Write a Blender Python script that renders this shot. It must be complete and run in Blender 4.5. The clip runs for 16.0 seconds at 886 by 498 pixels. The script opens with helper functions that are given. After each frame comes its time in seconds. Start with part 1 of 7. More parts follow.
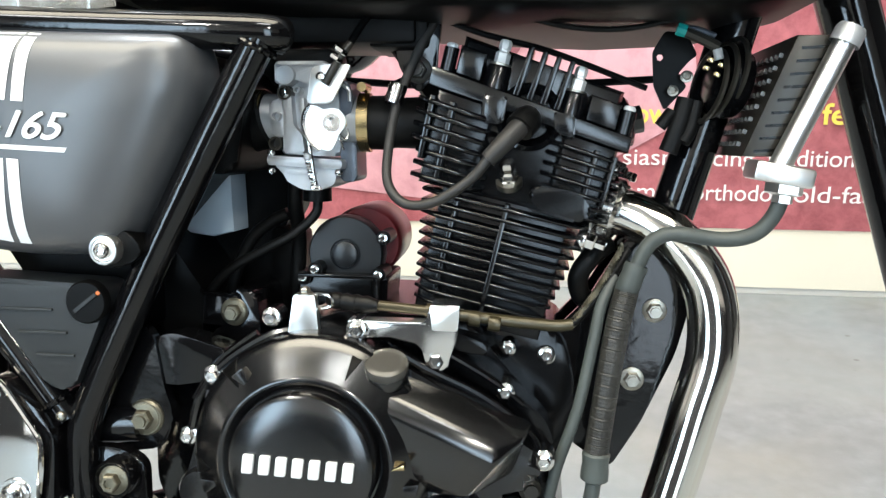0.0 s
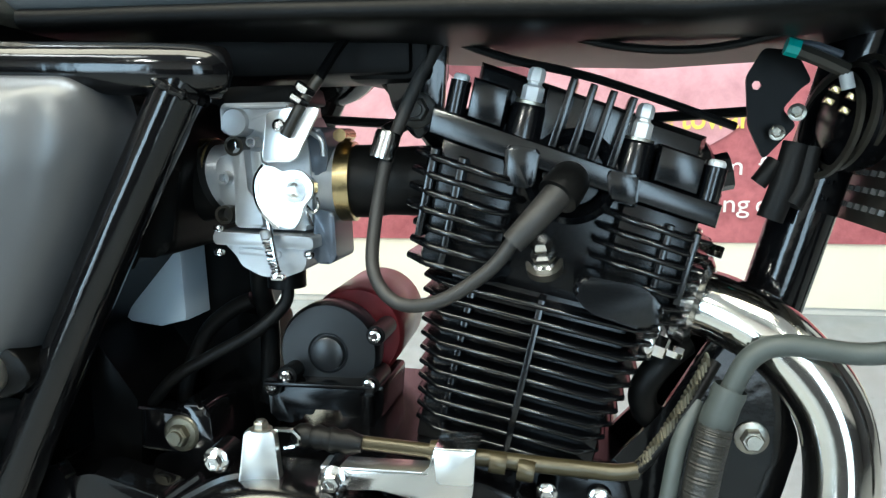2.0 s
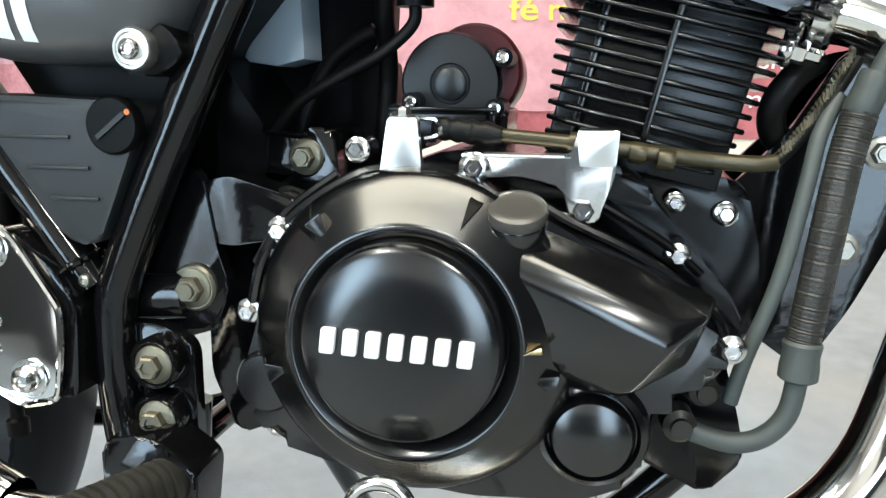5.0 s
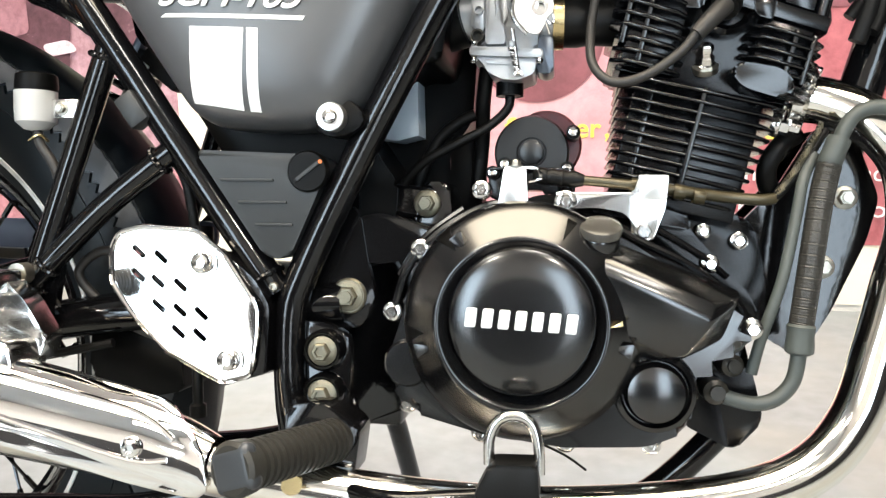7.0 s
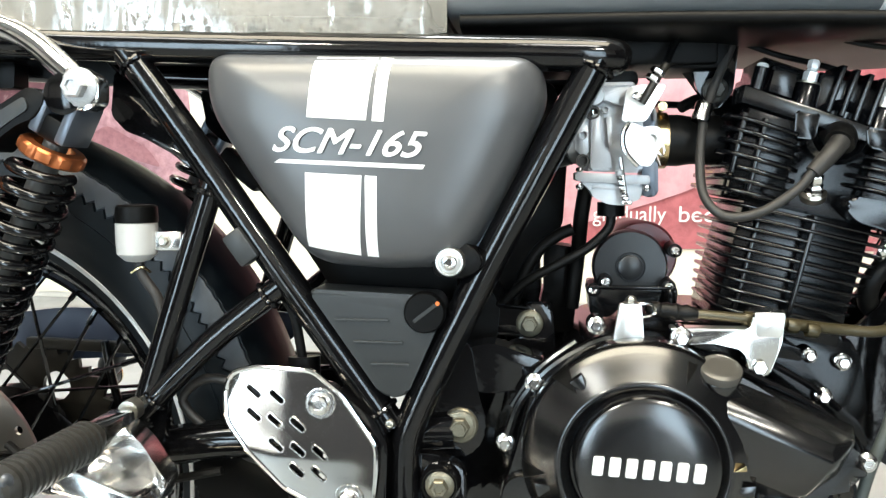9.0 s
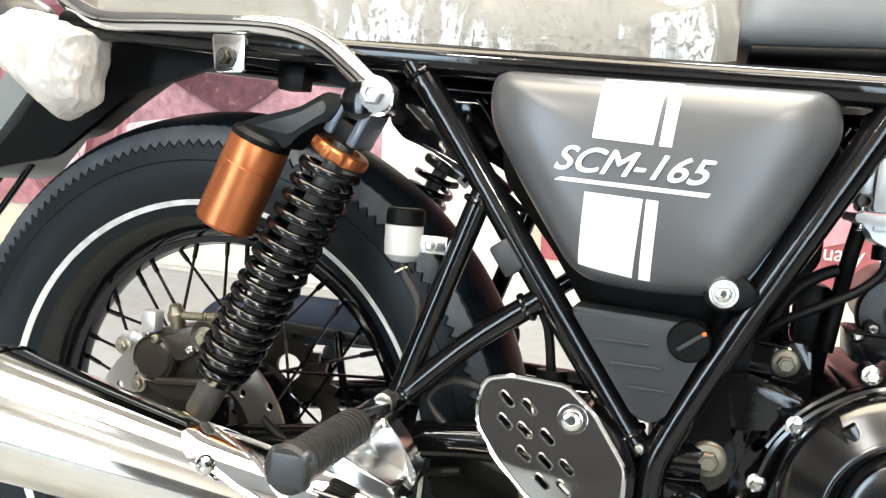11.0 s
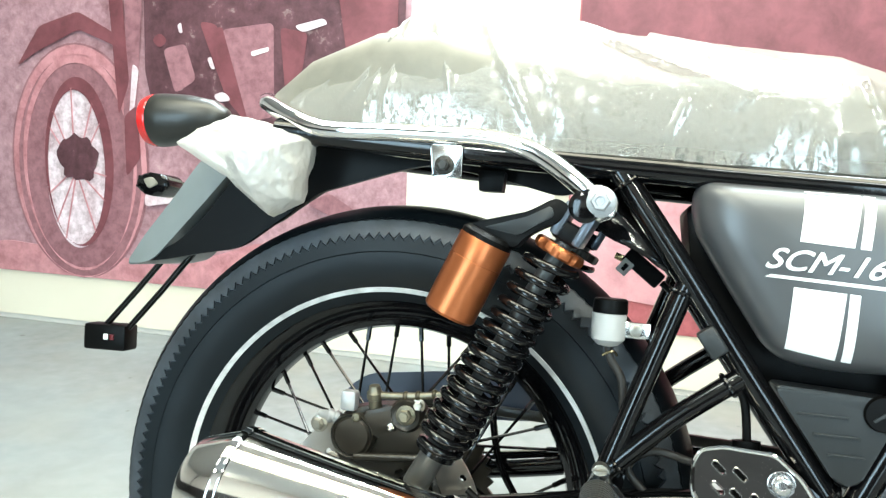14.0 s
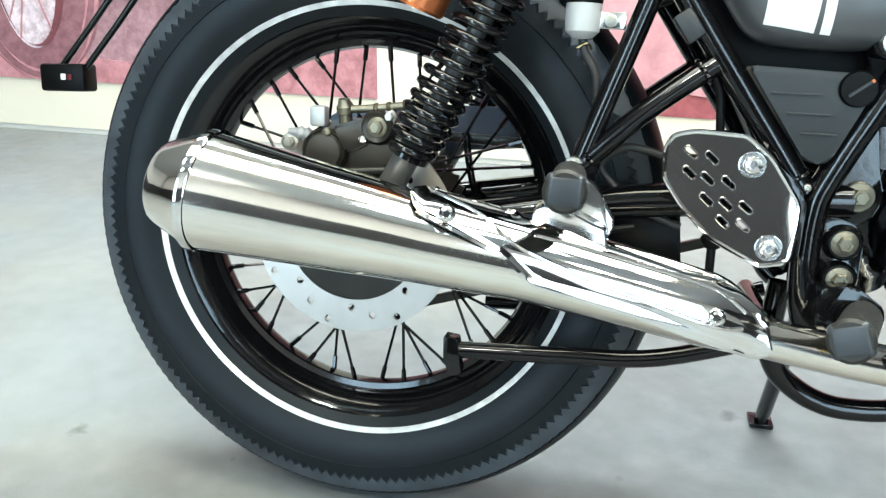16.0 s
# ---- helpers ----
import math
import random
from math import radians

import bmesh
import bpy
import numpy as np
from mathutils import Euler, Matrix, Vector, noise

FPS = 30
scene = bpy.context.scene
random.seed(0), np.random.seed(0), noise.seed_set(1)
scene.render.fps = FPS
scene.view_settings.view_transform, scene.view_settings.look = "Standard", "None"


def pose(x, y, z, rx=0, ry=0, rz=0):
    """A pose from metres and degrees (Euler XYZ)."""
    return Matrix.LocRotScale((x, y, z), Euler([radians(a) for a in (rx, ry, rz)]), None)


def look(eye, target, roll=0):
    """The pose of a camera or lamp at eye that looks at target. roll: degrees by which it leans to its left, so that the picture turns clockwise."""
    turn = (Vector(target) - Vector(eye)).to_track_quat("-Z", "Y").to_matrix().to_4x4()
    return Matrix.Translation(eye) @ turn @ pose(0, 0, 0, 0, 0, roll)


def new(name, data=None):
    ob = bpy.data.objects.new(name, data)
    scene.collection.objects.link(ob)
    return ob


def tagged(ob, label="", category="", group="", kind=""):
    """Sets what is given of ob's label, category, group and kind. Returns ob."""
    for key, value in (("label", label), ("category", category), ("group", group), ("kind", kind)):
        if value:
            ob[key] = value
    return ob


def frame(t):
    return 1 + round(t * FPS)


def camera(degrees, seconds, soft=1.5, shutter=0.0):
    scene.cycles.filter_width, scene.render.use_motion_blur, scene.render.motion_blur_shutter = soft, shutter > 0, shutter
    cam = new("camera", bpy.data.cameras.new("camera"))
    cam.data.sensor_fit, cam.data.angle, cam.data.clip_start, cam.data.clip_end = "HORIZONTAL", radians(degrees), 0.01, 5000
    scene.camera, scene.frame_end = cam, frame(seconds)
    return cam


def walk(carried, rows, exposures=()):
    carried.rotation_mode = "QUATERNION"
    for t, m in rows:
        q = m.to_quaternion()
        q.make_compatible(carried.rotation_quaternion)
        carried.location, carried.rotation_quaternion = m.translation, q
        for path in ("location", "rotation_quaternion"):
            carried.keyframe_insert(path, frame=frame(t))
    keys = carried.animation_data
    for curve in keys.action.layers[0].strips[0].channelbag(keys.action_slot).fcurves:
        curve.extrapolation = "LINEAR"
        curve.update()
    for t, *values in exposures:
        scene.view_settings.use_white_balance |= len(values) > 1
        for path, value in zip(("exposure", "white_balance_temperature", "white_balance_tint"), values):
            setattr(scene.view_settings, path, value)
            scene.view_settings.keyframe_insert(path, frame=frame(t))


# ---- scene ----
cam = camera(57.6, 16.0, soft=1.35)
PATH = [
    (0, (0.8182, -0.5827, 0.7547), (0.5735, 1.3213, 0.1936), -0.66),
    (0.5, (0.8229, -0.5123, 0.7550), (0.4855, 1.3802, 0.2031), -1.68),
    (1, (0.8436, -0.4585, 0.7588), (0.4608, 1.4431, 0.2714), -2.50),
    (1.5, (0.8537, -0.3997, 0.7743), (0.3477, 1.4586, 0.2352), -4.28),
    (2, (0.8147, -0.3926, 0.7669), (0.4616, 1.4919, 0.1978), -2.38),
    (2.5, (0.8102, -0.3979, 0.7550), (0.4905, 1.4942, 0.1913), -1.12),
    (3, (0.7977, -0.4144, 0.7330), (0.4547, 1.4626, 0.1335), -0.60),
    (3.5, (0.7941, -0.4186, 0.7046), (0.4784, 1.4253, -0.0027), -0.53),
    (4, (0.7911, -0.4156, 0.6846), (0.3650, 1.3339, -0.1858), -3.42),
    (4.5, (0.7971, -0.4121, 0.6672), (0.3093, 1.3487, -0.1462), -2.40),
    (4.7, (0.7780, -0.4235, 0.6544), (0.3406, 1.3718, -0.1109), -1.54),
    (6.8, (0.6979, -0.6525, 0.6008), (0.4159, 1.2839, 0.1875), -1.15),
    (7, (0.6831, -0.6588, 0.6142), (0.3777, 1.2780, 0.2200), -0.60),
    (7.5, (0.6381, -0.6566, 0.6332), (0.2875, 1.2824, 0.2909), -0.35),
    (8, (0.5959, -0.6333, 0.6974), (0.2605, 1.2845, 0.2397), -0.48),
    (8.2, (0.5886, -0.6457, 0.7355), (0.3496, 1.2762, 0.2363), -1.72),
    (10.3, (0.5432, -0.6417, 0.7566), (0.0407, 1.2408, 0.3052), -0.15),
    (10.5, (0.5255, -0.6534, 0.7563), (-0.0430, 1.2091, 0.3005), -0.09),
    (11, (0.4805, -0.6749, 0.7591), (-0.1186, 1.1764, 0.2966), 1.65),
    (11.5, (0.4430, -0.6454, 0.7318), (-0.1788, 1.1808, 0.2042), 0.06),
    (12, (0.4077, -0.5771, 0.7958), (-0.2113, 1.1460, -0.0090), -3.99),
    (12.5, (0.3847, -0.6171, 0.7496), (-0.1036, 1.2142, 0.1110), -3.73),
    (13, (0.3249, -0.7032, 0.7582), (-0.1457, 1.1776, 0.2672), 0.51),
    (13.5, (0.2792, -0.7724, 0.7897), (-0.1390, 1.1500, 0.4303), 1.76),
    (14, (0.2560, -0.8267, 0.7996), (-0.2148, 1.0910, 0.4819), 2.12),
    (14.5, (0.2464, -0.8325, 0.7563), (-0.2152, 1.0463, 0.2495), 1.74),
    (15, (0.2605, -0.8426, 0.7236), (-0.1734, 1.0239, 0.1509), 1.55),
    (15.5, (0.2680, -0.8635, 0.6799), (-0.1139, 0.9710, -0.0192), 0.10),
    (15.7, (0.2759, -0.8524, 0.6668), (-0.1050, 0.9733, -0.0557), 0.17),
    (16, (0.2707, -0.8392, 0.6707), (-0.1155, 0.9863, -0.0494), 0.96),
]
walk(cam, [(t, look(eye, target, roll)) for t, eye, target, roll in PATH],
     exposures=((0.0, 0.30, 5870, 7), (0.5, 0.43, 5680, 2), (1.0, 0.28, 5370, -5), (2.0, 0.32, 5570, 0), (2.5, 0.34, 5750, 5), (3.0, 0.43, 5620, 2), (4.0, 0.47, 6070, 10), (4.5, 0.30, 5660, 4), (7.0, 0.61, 6320, 11), (7.5, 0.70, 6300, 11), (8.0, 0.60, 6080, 6),
                (10.5, 0.55, 6140, 8), (11.0, 0.62, 6190, 10), (11.5, 0.63, 6140, 7), (12.0, 0.19, 5810, -7), (12.5, 0.34, 5670, -4), (13.0, 0.34, 5640, 0), (13.5, 0.39, 5790, 4), (14.0, 0.45, 5720, -3), (14.5, 0.49, 5580, 1), (15.0, 0.52, 5530, 0), (15.5, 0.37, 5500, -5), (16.0, 0.41, 5600, 0)))

# ---- world and lamps ----
world = bpy.data.worlds.new("hall_light")
scene.world = world
world.use_nodes = True
world.node_tree.nodes["Background"].inputs["Color"].default_value = (0.9, 0.95, 1.0, 1)
world.node_tree.nodes["Background"].inputs["Strength"].default_value = 0.25


def area_lamp(name, eye, target, watts, sx, sy, colour=(1.0, 0.96, 0.9)):
    data = bpy.data.lights.new(name, "AREA")
    data.shape, data.size, data.size_y = "RECTANGLE", sx, sy
    data.energy, data.color = watts, colour
    ob = new(name, data)
    ob.matrix_world = look(eye, target)
    return ob


LAMPS = (
    ("ceiling_lamp_light", (1.0, -1.3, 2.86), (0.7, -0.2, 0.4), 11, 0.9, 0.3, (1.0, 0.90, 0.74)),
    ("ceiling_lamp_light", (-0.9, -1.3, 2.86), (-0.2, -0.1, 0.4), 9, 0.9, 0.3, (1.0, 0.90, 0.74)),
    ("ceiling_lamp_light", (0.25, -0.40, 2.86), (0.25, -0.30, 0.3), 74, 2.8, 0.9, (1.0, 0.85, 0.62)),
    ("ceiling_lamp_light", (0.2, 1.0, 2.86), (0.1, 0.8, 0.3), 100, 2.6, 0.3, (1.0, 1.0, 0.98)),
    ("spot_lamp_light", (1.49, -1.87, 2.27), (0.7, -0.1, 0.5), 16, 0.16, 0.16, (1.0, 0.90, 0.74)),
    ("spot_lamp_light", (-0.345, -1.87, 2.265), (0.05, -0.2, 0.4), 16, 0.16, 0.16, (1.0, 0.90, 0.74)),
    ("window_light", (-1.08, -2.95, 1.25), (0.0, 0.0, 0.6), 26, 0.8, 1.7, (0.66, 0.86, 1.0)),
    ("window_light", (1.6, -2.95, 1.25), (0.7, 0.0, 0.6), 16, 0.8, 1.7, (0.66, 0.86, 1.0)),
)
for lamp in LAMPS:
    area_lamp(*lamp)


# ---- materials ----
def surface(name, base, rough=0.5, metal=0.0, vary=0.12, scale=30.0, bump=0.0, bump_scale=200.0,
            second=None, coat=0.0, rough_vary=0.1, spec=0.5, relief=0.0003, fine=3):
    m = bpy.data.materials.new(name)
    m.use_nodes = True
    nt = m.node_tree
    b = nt.nodes["Principled BSDF"]
    b.inputs["Metallic"].default_value = metal
    b.inputs["Coat Weight"].default_value = coat
    b.inputs["Specular IOR Level"].default_value = spec
    tc = nt.nodes.new("ShaderNodeTexCoord")
    n1 = nt.nodes.new("ShaderNodeTexNoise")
    n1.inputs["Scale"].default_value = scale
    n1.inputs["Detail"].default_value = 6
    nt.links.new(tc.outputs["Object"], n1.inputs["Vector"])
    n2 = nt.nodes.new("ShaderNodeTexNoise")
    n2.inputs["Scale"].default_value = scale * 0.13
    n2.inputs["Detail"].default_value = 4
    nt.links.new(tc.outputs["Object"], n2.inputs["Vector"])
    add = nt.nodes.new("ShaderNodeMath")
    add.operation = "ADD"
    nt.links.new(n1.outputs["Fac"], add.inputs[0])
    nt.links.new(n2.outputs["Fac"], add.inputs[1])
    ramp = nt.nodes.new("ShaderNodeValToRGB")
    ramp.color_ramp.elements[0].position, ramp.color_ramp.elements[1].position = 0.3, 0.7
    half = nt.nodes.new("ShaderNodeMath")
    half.operation = "MULTIPLY"
    half.inputs[1].default_value = 0.5
    nt.links.new(add.outputs[0], half.inputs[0])
    lo = second or [c * (1 - vary) for c in base]
    hi = base if second else [min(1, c * (1 + vary)) for c in base]
    ramp.color_ramp.elements[0].color = (*lo, 1)
    ramp.color_ramp.elements[1].color = (*hi, 1)
    nt.links.new(half.outputs[0], ramp.inputs[0])
    nt.links.new(ramp.outputs[0], b.inputs["Base Color"])
    mr = nt.nodes.new("ShaderNodeMapRange")
    mr.inputs["From Min"].default_value, mr.inputs["From Max"].default_value = 0.3, 0.7
    mr.inputs["To Min"].default_value = max(0.02, rough * (1 - rough_vary))
    mr.inputs["To Max"].default_value = min(1, rough * (1 + rough_vary))
    nt.links.new(n2.outputs["Fac"], mr.inputs["Value"])
    nt.links.new(mr.outputs["Result"], b.inputs["Roughness"])
    if bump:
        n3 = nt.nodes.new("ShaderNodeTexNoise")
        n3.inputs["Scale"].default_value = bump_scale
        n3.inputs["Detail"].default_value = fine
        nt.links.new(tc.outputs["Object"], n3.inputs["Vector"])
        bp = nt.nodes.new("ShaderNodeBump")
        bp.inputs["Strength"].default_value = bump
        bp.inputs["Distance"].default_value = relief
        nt.links.new(n3.outputs["Fac"], bp.inputs["Height"])
        nt.links.new(bp.outputs["Normal"], b.inputs["Normal"])
    return m


def glow(name, colour, strength):
    m = bpy.data.materials.new(name)
    m.use_nodes = True
    b = m.node_tree.nodes["Principled BSDF"]
    b.inputs["Emission Color"].default_value = (*colour, 1)
    b.inputs["Emission Strength"].default_value = strength
    return m


def film_plastic(name, clear, tint, rough, fine, bump, gloss):
    """Thin plastic sheet: part of the light goes straight through, a wrinkled skin glints on top."""
    m = bpy.data.materials.new(name)
    m.use_nodes = True
    nt = m.node_tree
    b = nt.nodes["Principled BSDF"]
    b.inputs["Base Color"].default_value = (*tint, 1)
    b.inputs["Roughness"].default_value = 0.35
    tr = nt.nodes.new("ShaderNodeBsdfTransparent")
    shine = nt.nodes.new("ShaderNodeBsdfGlossy")
    shine.inputs["Roughness"].default_value = rough
    tc = nt.nodes.new("ShaderNodeTexCoord")
    stretch = nt.nodes.new("ShaderNodeMapping")
    stretch.inputs["Scale"].default_value = (92 * fine, 44 * fine, 56 * fine)
    stretch.inputs["Rotation"].default_value = (0, 0.35, 0)
    nt.links.new(tc.outputs["Object"], stretch.inputs["Vector"])
    n = nt.nodes.new("ShaderNodeTexNoise")
    n.inputs["Scale"].default_value = 1.0
    n.inputs["Detail"].default_value = 4
    n.inputs["Distortion"].default_value = 0.6
    nt.links.new(stretch.outputs["Vector"], n.inputs["Vector"])
    peak = nt.nodes.new("ShaderNodeMapRange")
    peak.inputs["From Min"].default_value, peak.inputs["From Max"].default_value = 0.56, 0.78
    nt.links.new(n.outputs["Fac"], peak.inputs["Value"])
    bp = nt.nodes.new("ShaderNodeBump")
    bp.inputs["Strength"].default_value = bump
    bp.inputs["Distance"].default_value = 0.011
    nt.links.new(peak.outputs["Result"], bp.inputs["Height"])
    nt.links.new(bp.outputs["Normal"], shine.inputs["Normal"])
    coat = nt.nodes.new("ShaderNodeMixShader")
    coat.inputs[0].default_value = gloss
    nt.links.new(b.outputs[0], coat.inputs[1])
    nt.links.new(shine.outputs[0], coat.inputs[2])
    mix = nt.nodes.new("ShaderNodeMixShader")
    mix.inputs[0].default_value = 1.0 - clear
    nt.links.new(tr.outputs[0], mix.inputs[1])
    nt.links.new(coat.outputs[0], mix.inputs[2])
    nt.links.new(mix.outputs[0], nt.nodes["Material Output"].inputs["Surface"])
    return m


GLOSS_BLACK = surface("gloss_black_paint", (0.0030, 0.0030, 0.0034), 0.09, vary=0.3, spec=0.45, bump=0.2, bump_scale=70, relief=0.0012)
ENGINE_BLACK = surface("satin_black_casting", (0.0026, 0.0026, 0.0030), 0.20, vary=0.3, spec=0.28, bump=0.12, bump_scale=1500)
FIN_BLACK = surface("black_fin_casting", (0.0026, 0.0029, 0.0036), 0.18, vary=0.3, spec=0.55, bump=0.10, bump_scale=1500)
COVER_BLACK = surface("satin_black_cover", (0.0026, 0.0026, 0.0030), 0.20, vary=0.2, spec=0.85, bump=0.05, bump_scale=1800)
MATTE_GREY = surface("matte_grey_paint", (0.062, 0.064, 0.068), 0.35, vary=0.08, spec=0.75, bump=0.08, bump_scale=2500)
TANK_GREY = surface("tank_grey_paint", (0.185, 0.190, 0.192), 0.38, vary=0.08)
PANEL_GREY = surface("dark_grey_plastic", (0.015, 0.017, 0.018), 0.45, vary=0.15, bump=0.3, bump_scale=1800)
BLACK_PLASTIC = surface("black_plastic", (0.0022, 0.0022, 0.0022), 0.42, vary=0.3, spec=0.12, bump=0.15, bump_scale=1500)
RUBBER = surface("black_rubber", (0.0044, 0.0043, 0.0041), 0.45, vary=0.3, spec=0.18, bump=0.3, bump_scale=900)
PEG_RUBBER = surface("worn_peg_rubber", (0.018, 0.017, 0.014), 0.45, vary=0.4, spec=0.35, bump=0.3, bump_scale=700)
PEG_END = surface("grey_peg_end", (0.026, 0.029, 0.033), 0.38, vary=0.2, bump=0.2, bump_scale=900)
LEAD_RUBBER = surface("dusty_rubber_lead", (0.022, 0.020, 0.018), 0.55, vary=0.3, bump=0.2, bump_scale=500)
GREY_HOSE = surface("grey_green_hose", (0.052, 0.060, 0.056), 0.5, vary=0.2, bump=0.2, bump_scale=400)
TYRE_RUBBER = surface("tyre_rubber", (0.0048, 0.0072, 0.0094), 0.44, spec=0.24, vary=0.35, scale=18, bump=0.3, bump_scale=500)
# Lighter and bluer than the sidewall rubber.
TREAD_RUBBER = surface("pale_tread_rubber", (0.036, 0.043, 0.052), 0.42, vary=0.6, scale=40, bump=0.5, bump_scale=300)
CHROME = surface("chrome", (0.82, 0.81, 0.80), 0.06, metal=1.0, vary=0.03, rough_vary=0.5)
CHROME_WAVY = surface("hand_polished_chrome", (0.80, 0.79, 0.77), 0.05, metal=1.0, vary=0.04, bump=0.5, bump_scale=19, relief=0.004, fine=0)
MUFFLER_CHROME = surface("muffler_chrome", (0.86, 0.83, 0.77), 0.10, metal=1.0, vary=0.05, bump=0.12, bump_scale=16, relief=0.003, rough_vary=0.5, fine=0)
CHROME_SOFT = surface("brushed_chrome", (0.75, 0.74, 0.72), 0.16, metal=1.0, vary=0.05)
ZINC = surface("zinc_plated_steel", (0.40, 0.38, 0.33), 0.38, metal=1.0, vary=0.15, bump=0.1)
OLD_ZINC = surface("dull_olive_zinc", (0.19, 0.175, 0.13), 0.42, metal=0.85, vary=0.25, scale=90, bump=0.2)
YELLOW_ZINC = surface("yellow_zinc", (0.56, 0.44, 0.23), 0.25, metal=1.0, vary=0.2)
BRONZE = surface("olive_cable_sleeve", (0.052, 0.043, 0.022), 0.32, metal=0.4, vary=0.2)
CAST_GREY = surface("cast_aluminium", (0.42, 0.43, 0.44), 0.40, metal=0.55, vary=0.22, scale=55, bump=0.3, bump_scale=900)
CAST_DARK = surface("dark_cast_metal", (0.026, 0.023, 0.018), 0.34, metal=0.3, vary=0.5, bump=0.3, bump_scale=700)
COPPER = surface("copper_anodised", (0.46, 0.150, 0.055), 0.34, metal=0.9, vary=0.14, scale=60)
SHOCK_GREY = surface("grey_shock_body", (0.085, 0.085, 0.082), 0.36, metal=0.3, vary=0.25, bump=0.2, bump_scale=500)
BRIGHT_STEEL = surface("bright_satin_steel", (0.86, 0.85, 0.82), 0.33, metal=1.0, vary=0.05)
BLUE_STEEL = surface("blue_grey_casting", (0.10, 0.115, 0.14), 0.33, metal=0.5, vary=0.2)
DISC_STEEL = surface("brake_disc_steel", (0.55, 0.53, 0.50), 0.3, metal=0.9, vary=0.1)
BRAID = surface("braided_hose_sleeve", (0.022, 0.021, 0.018), 0.45, vary=0.6, scale=600, bump=0.6, bump_scale=800, relief=0.0006)
CAP_BLUE = surface("satin_motor_cap", (0.0075, 0.0085, 0.0100), 0.34, vary=0.25, spec=0.5)
TAIL_SATIN = surface("satin_olive_black", (0.012, 0.012, 0.010), 0.36, vary=0.2, spec=0.6)
WHITE_DECAL = surface("white_decal", (0.82, 0.83, 0.82), 0.4, vary=0.03)
TYRE_WHITE = surface("white_rim_tape", (0.66, 0.66, 0.65), 0.42, vary=0.42, scale=70)
LETTER_SILVER = surface("silver_lettering", (0.80, 0.80, 0.79), 0.3, metal=0.2, vary=0.05)
CAP_GREY = surface("grey_filler_cap", (0.055, 0.052, 0.046), 0.28, vary=0.1, bump=0.2)
BLUE_GREY = surface("blue_grey_guard", (0.045, 0.055, 0.085), 0.4, vary=0.15)
FROST_WHITE = surface("frosted_white_plastic", (0.42, 0.42, 0.41), 0.4, vary=0.06)
PALE_BLUE = surface("pale_plastic", (0.40, 0.47, 0.53), 0.5, vary=0.05)
MAROON = surface("maroon_gloss", (0.10, 0.012, 0.015), 0.30, vary=0.25, spec=0.3)
RED_LENS = surface("red_lens", (0.55, 0.02, 0.02), 0.1, vary=0.1, coat=0.5)
TEAL = surface("teal_plastic", (0.02, 0.30, 0.27), 0.4)
ORANGE = surface("orange_plastic", (0.6, 0.16, 0.03), 0.4)
FENDER_GREY = surface("mudguard_grey", (0.155, 0.172, 0.172), 0.4, vary=0.1)
SEAT_SKIN = surface("grey_seat_skin", (0.20, 0.188, 0.155), 0.5, vary=0.25, bump=0.2, bump_scale=300)
SEAT_FILM = film_plastic("wrinkled_clear_film", 0.46, (0.44, 0.425, 0.38), 0.13, 2.9, 1.0, 0.22)
BUBBLE = film_plastic("white_foam_wrap", 0.38, (0.74, 0.71, 0.65), 0.28, 3.4, 1.0, 0.20)


# ---- mesh helpers ----
def rotation_to(axis):
    return Vector((0, 0, 1)).rotation_difference(Vector(axis).normalized()).to_matrix().to_4x4()


def smooth_path(pts, n):
    p = [Vector(q) for q in pts]
    if n <= 1 or len(p) < 3:
        return p
    out = []
    for i in range(len(p) - 1):
        a, b, c, d = p[max(i - 1, 0)], p[i], p[i + 1], p[min(i + 2, len(p) - 1)]
        for k in range(n):
            t = k / n
            out.append(0.5 * (2 * b + (c - a) * t + (2 * a - 5 * b + 4 * c - d) * t * t + (3 * b - a - 3 * c + d) * t ** 3))
    out.append(p[-1])
    return out


def tube(pts, r, seg=12, n=6, bm=None, end=None, flat=1.0):
    """A tube along a smooth path; end: the radius at the far end; flat: squash of the section."""
    bm = bm or bmesh.new()
    path = smooth_path(pts, n)
    last, rings = None, []
    for i, q in enumerate(path):
        t = (path[min(i + 1, len(path) - 1)] - path[max(i - 1, 0)]).normalized()
        if last is None:
            u = t.cross(Vector((0, 1, 0)))
            if u.length < 0.1:
                u = t.cross(Vector((1, 0, 0)))
            u.normalize()
        else:
            u = (last - t * last.dot(t)).normalized()
        last = u
        v = t.cross(u)
        f = i / max(1, len(path) - 1)
        rr = r if end is None else r + (end - r) * f
        rings.append([bm.verts.new(q + rr * (math.cos(a) * u + flat * math.sin(a) * v))
                      for a in (2 * math.pi * k / seg for k in range(seg))])
    for a, b in zip(rings, rings[1:]):
        for k in range(seg):
            bm.faces.new((a[k], a[(k + 1) % seg], b[(k + 1) % seg], b[k]))
    bm.faces.new(list(reversed(rings[0])))
    bm.faces.new(rings[-1])
    return bm


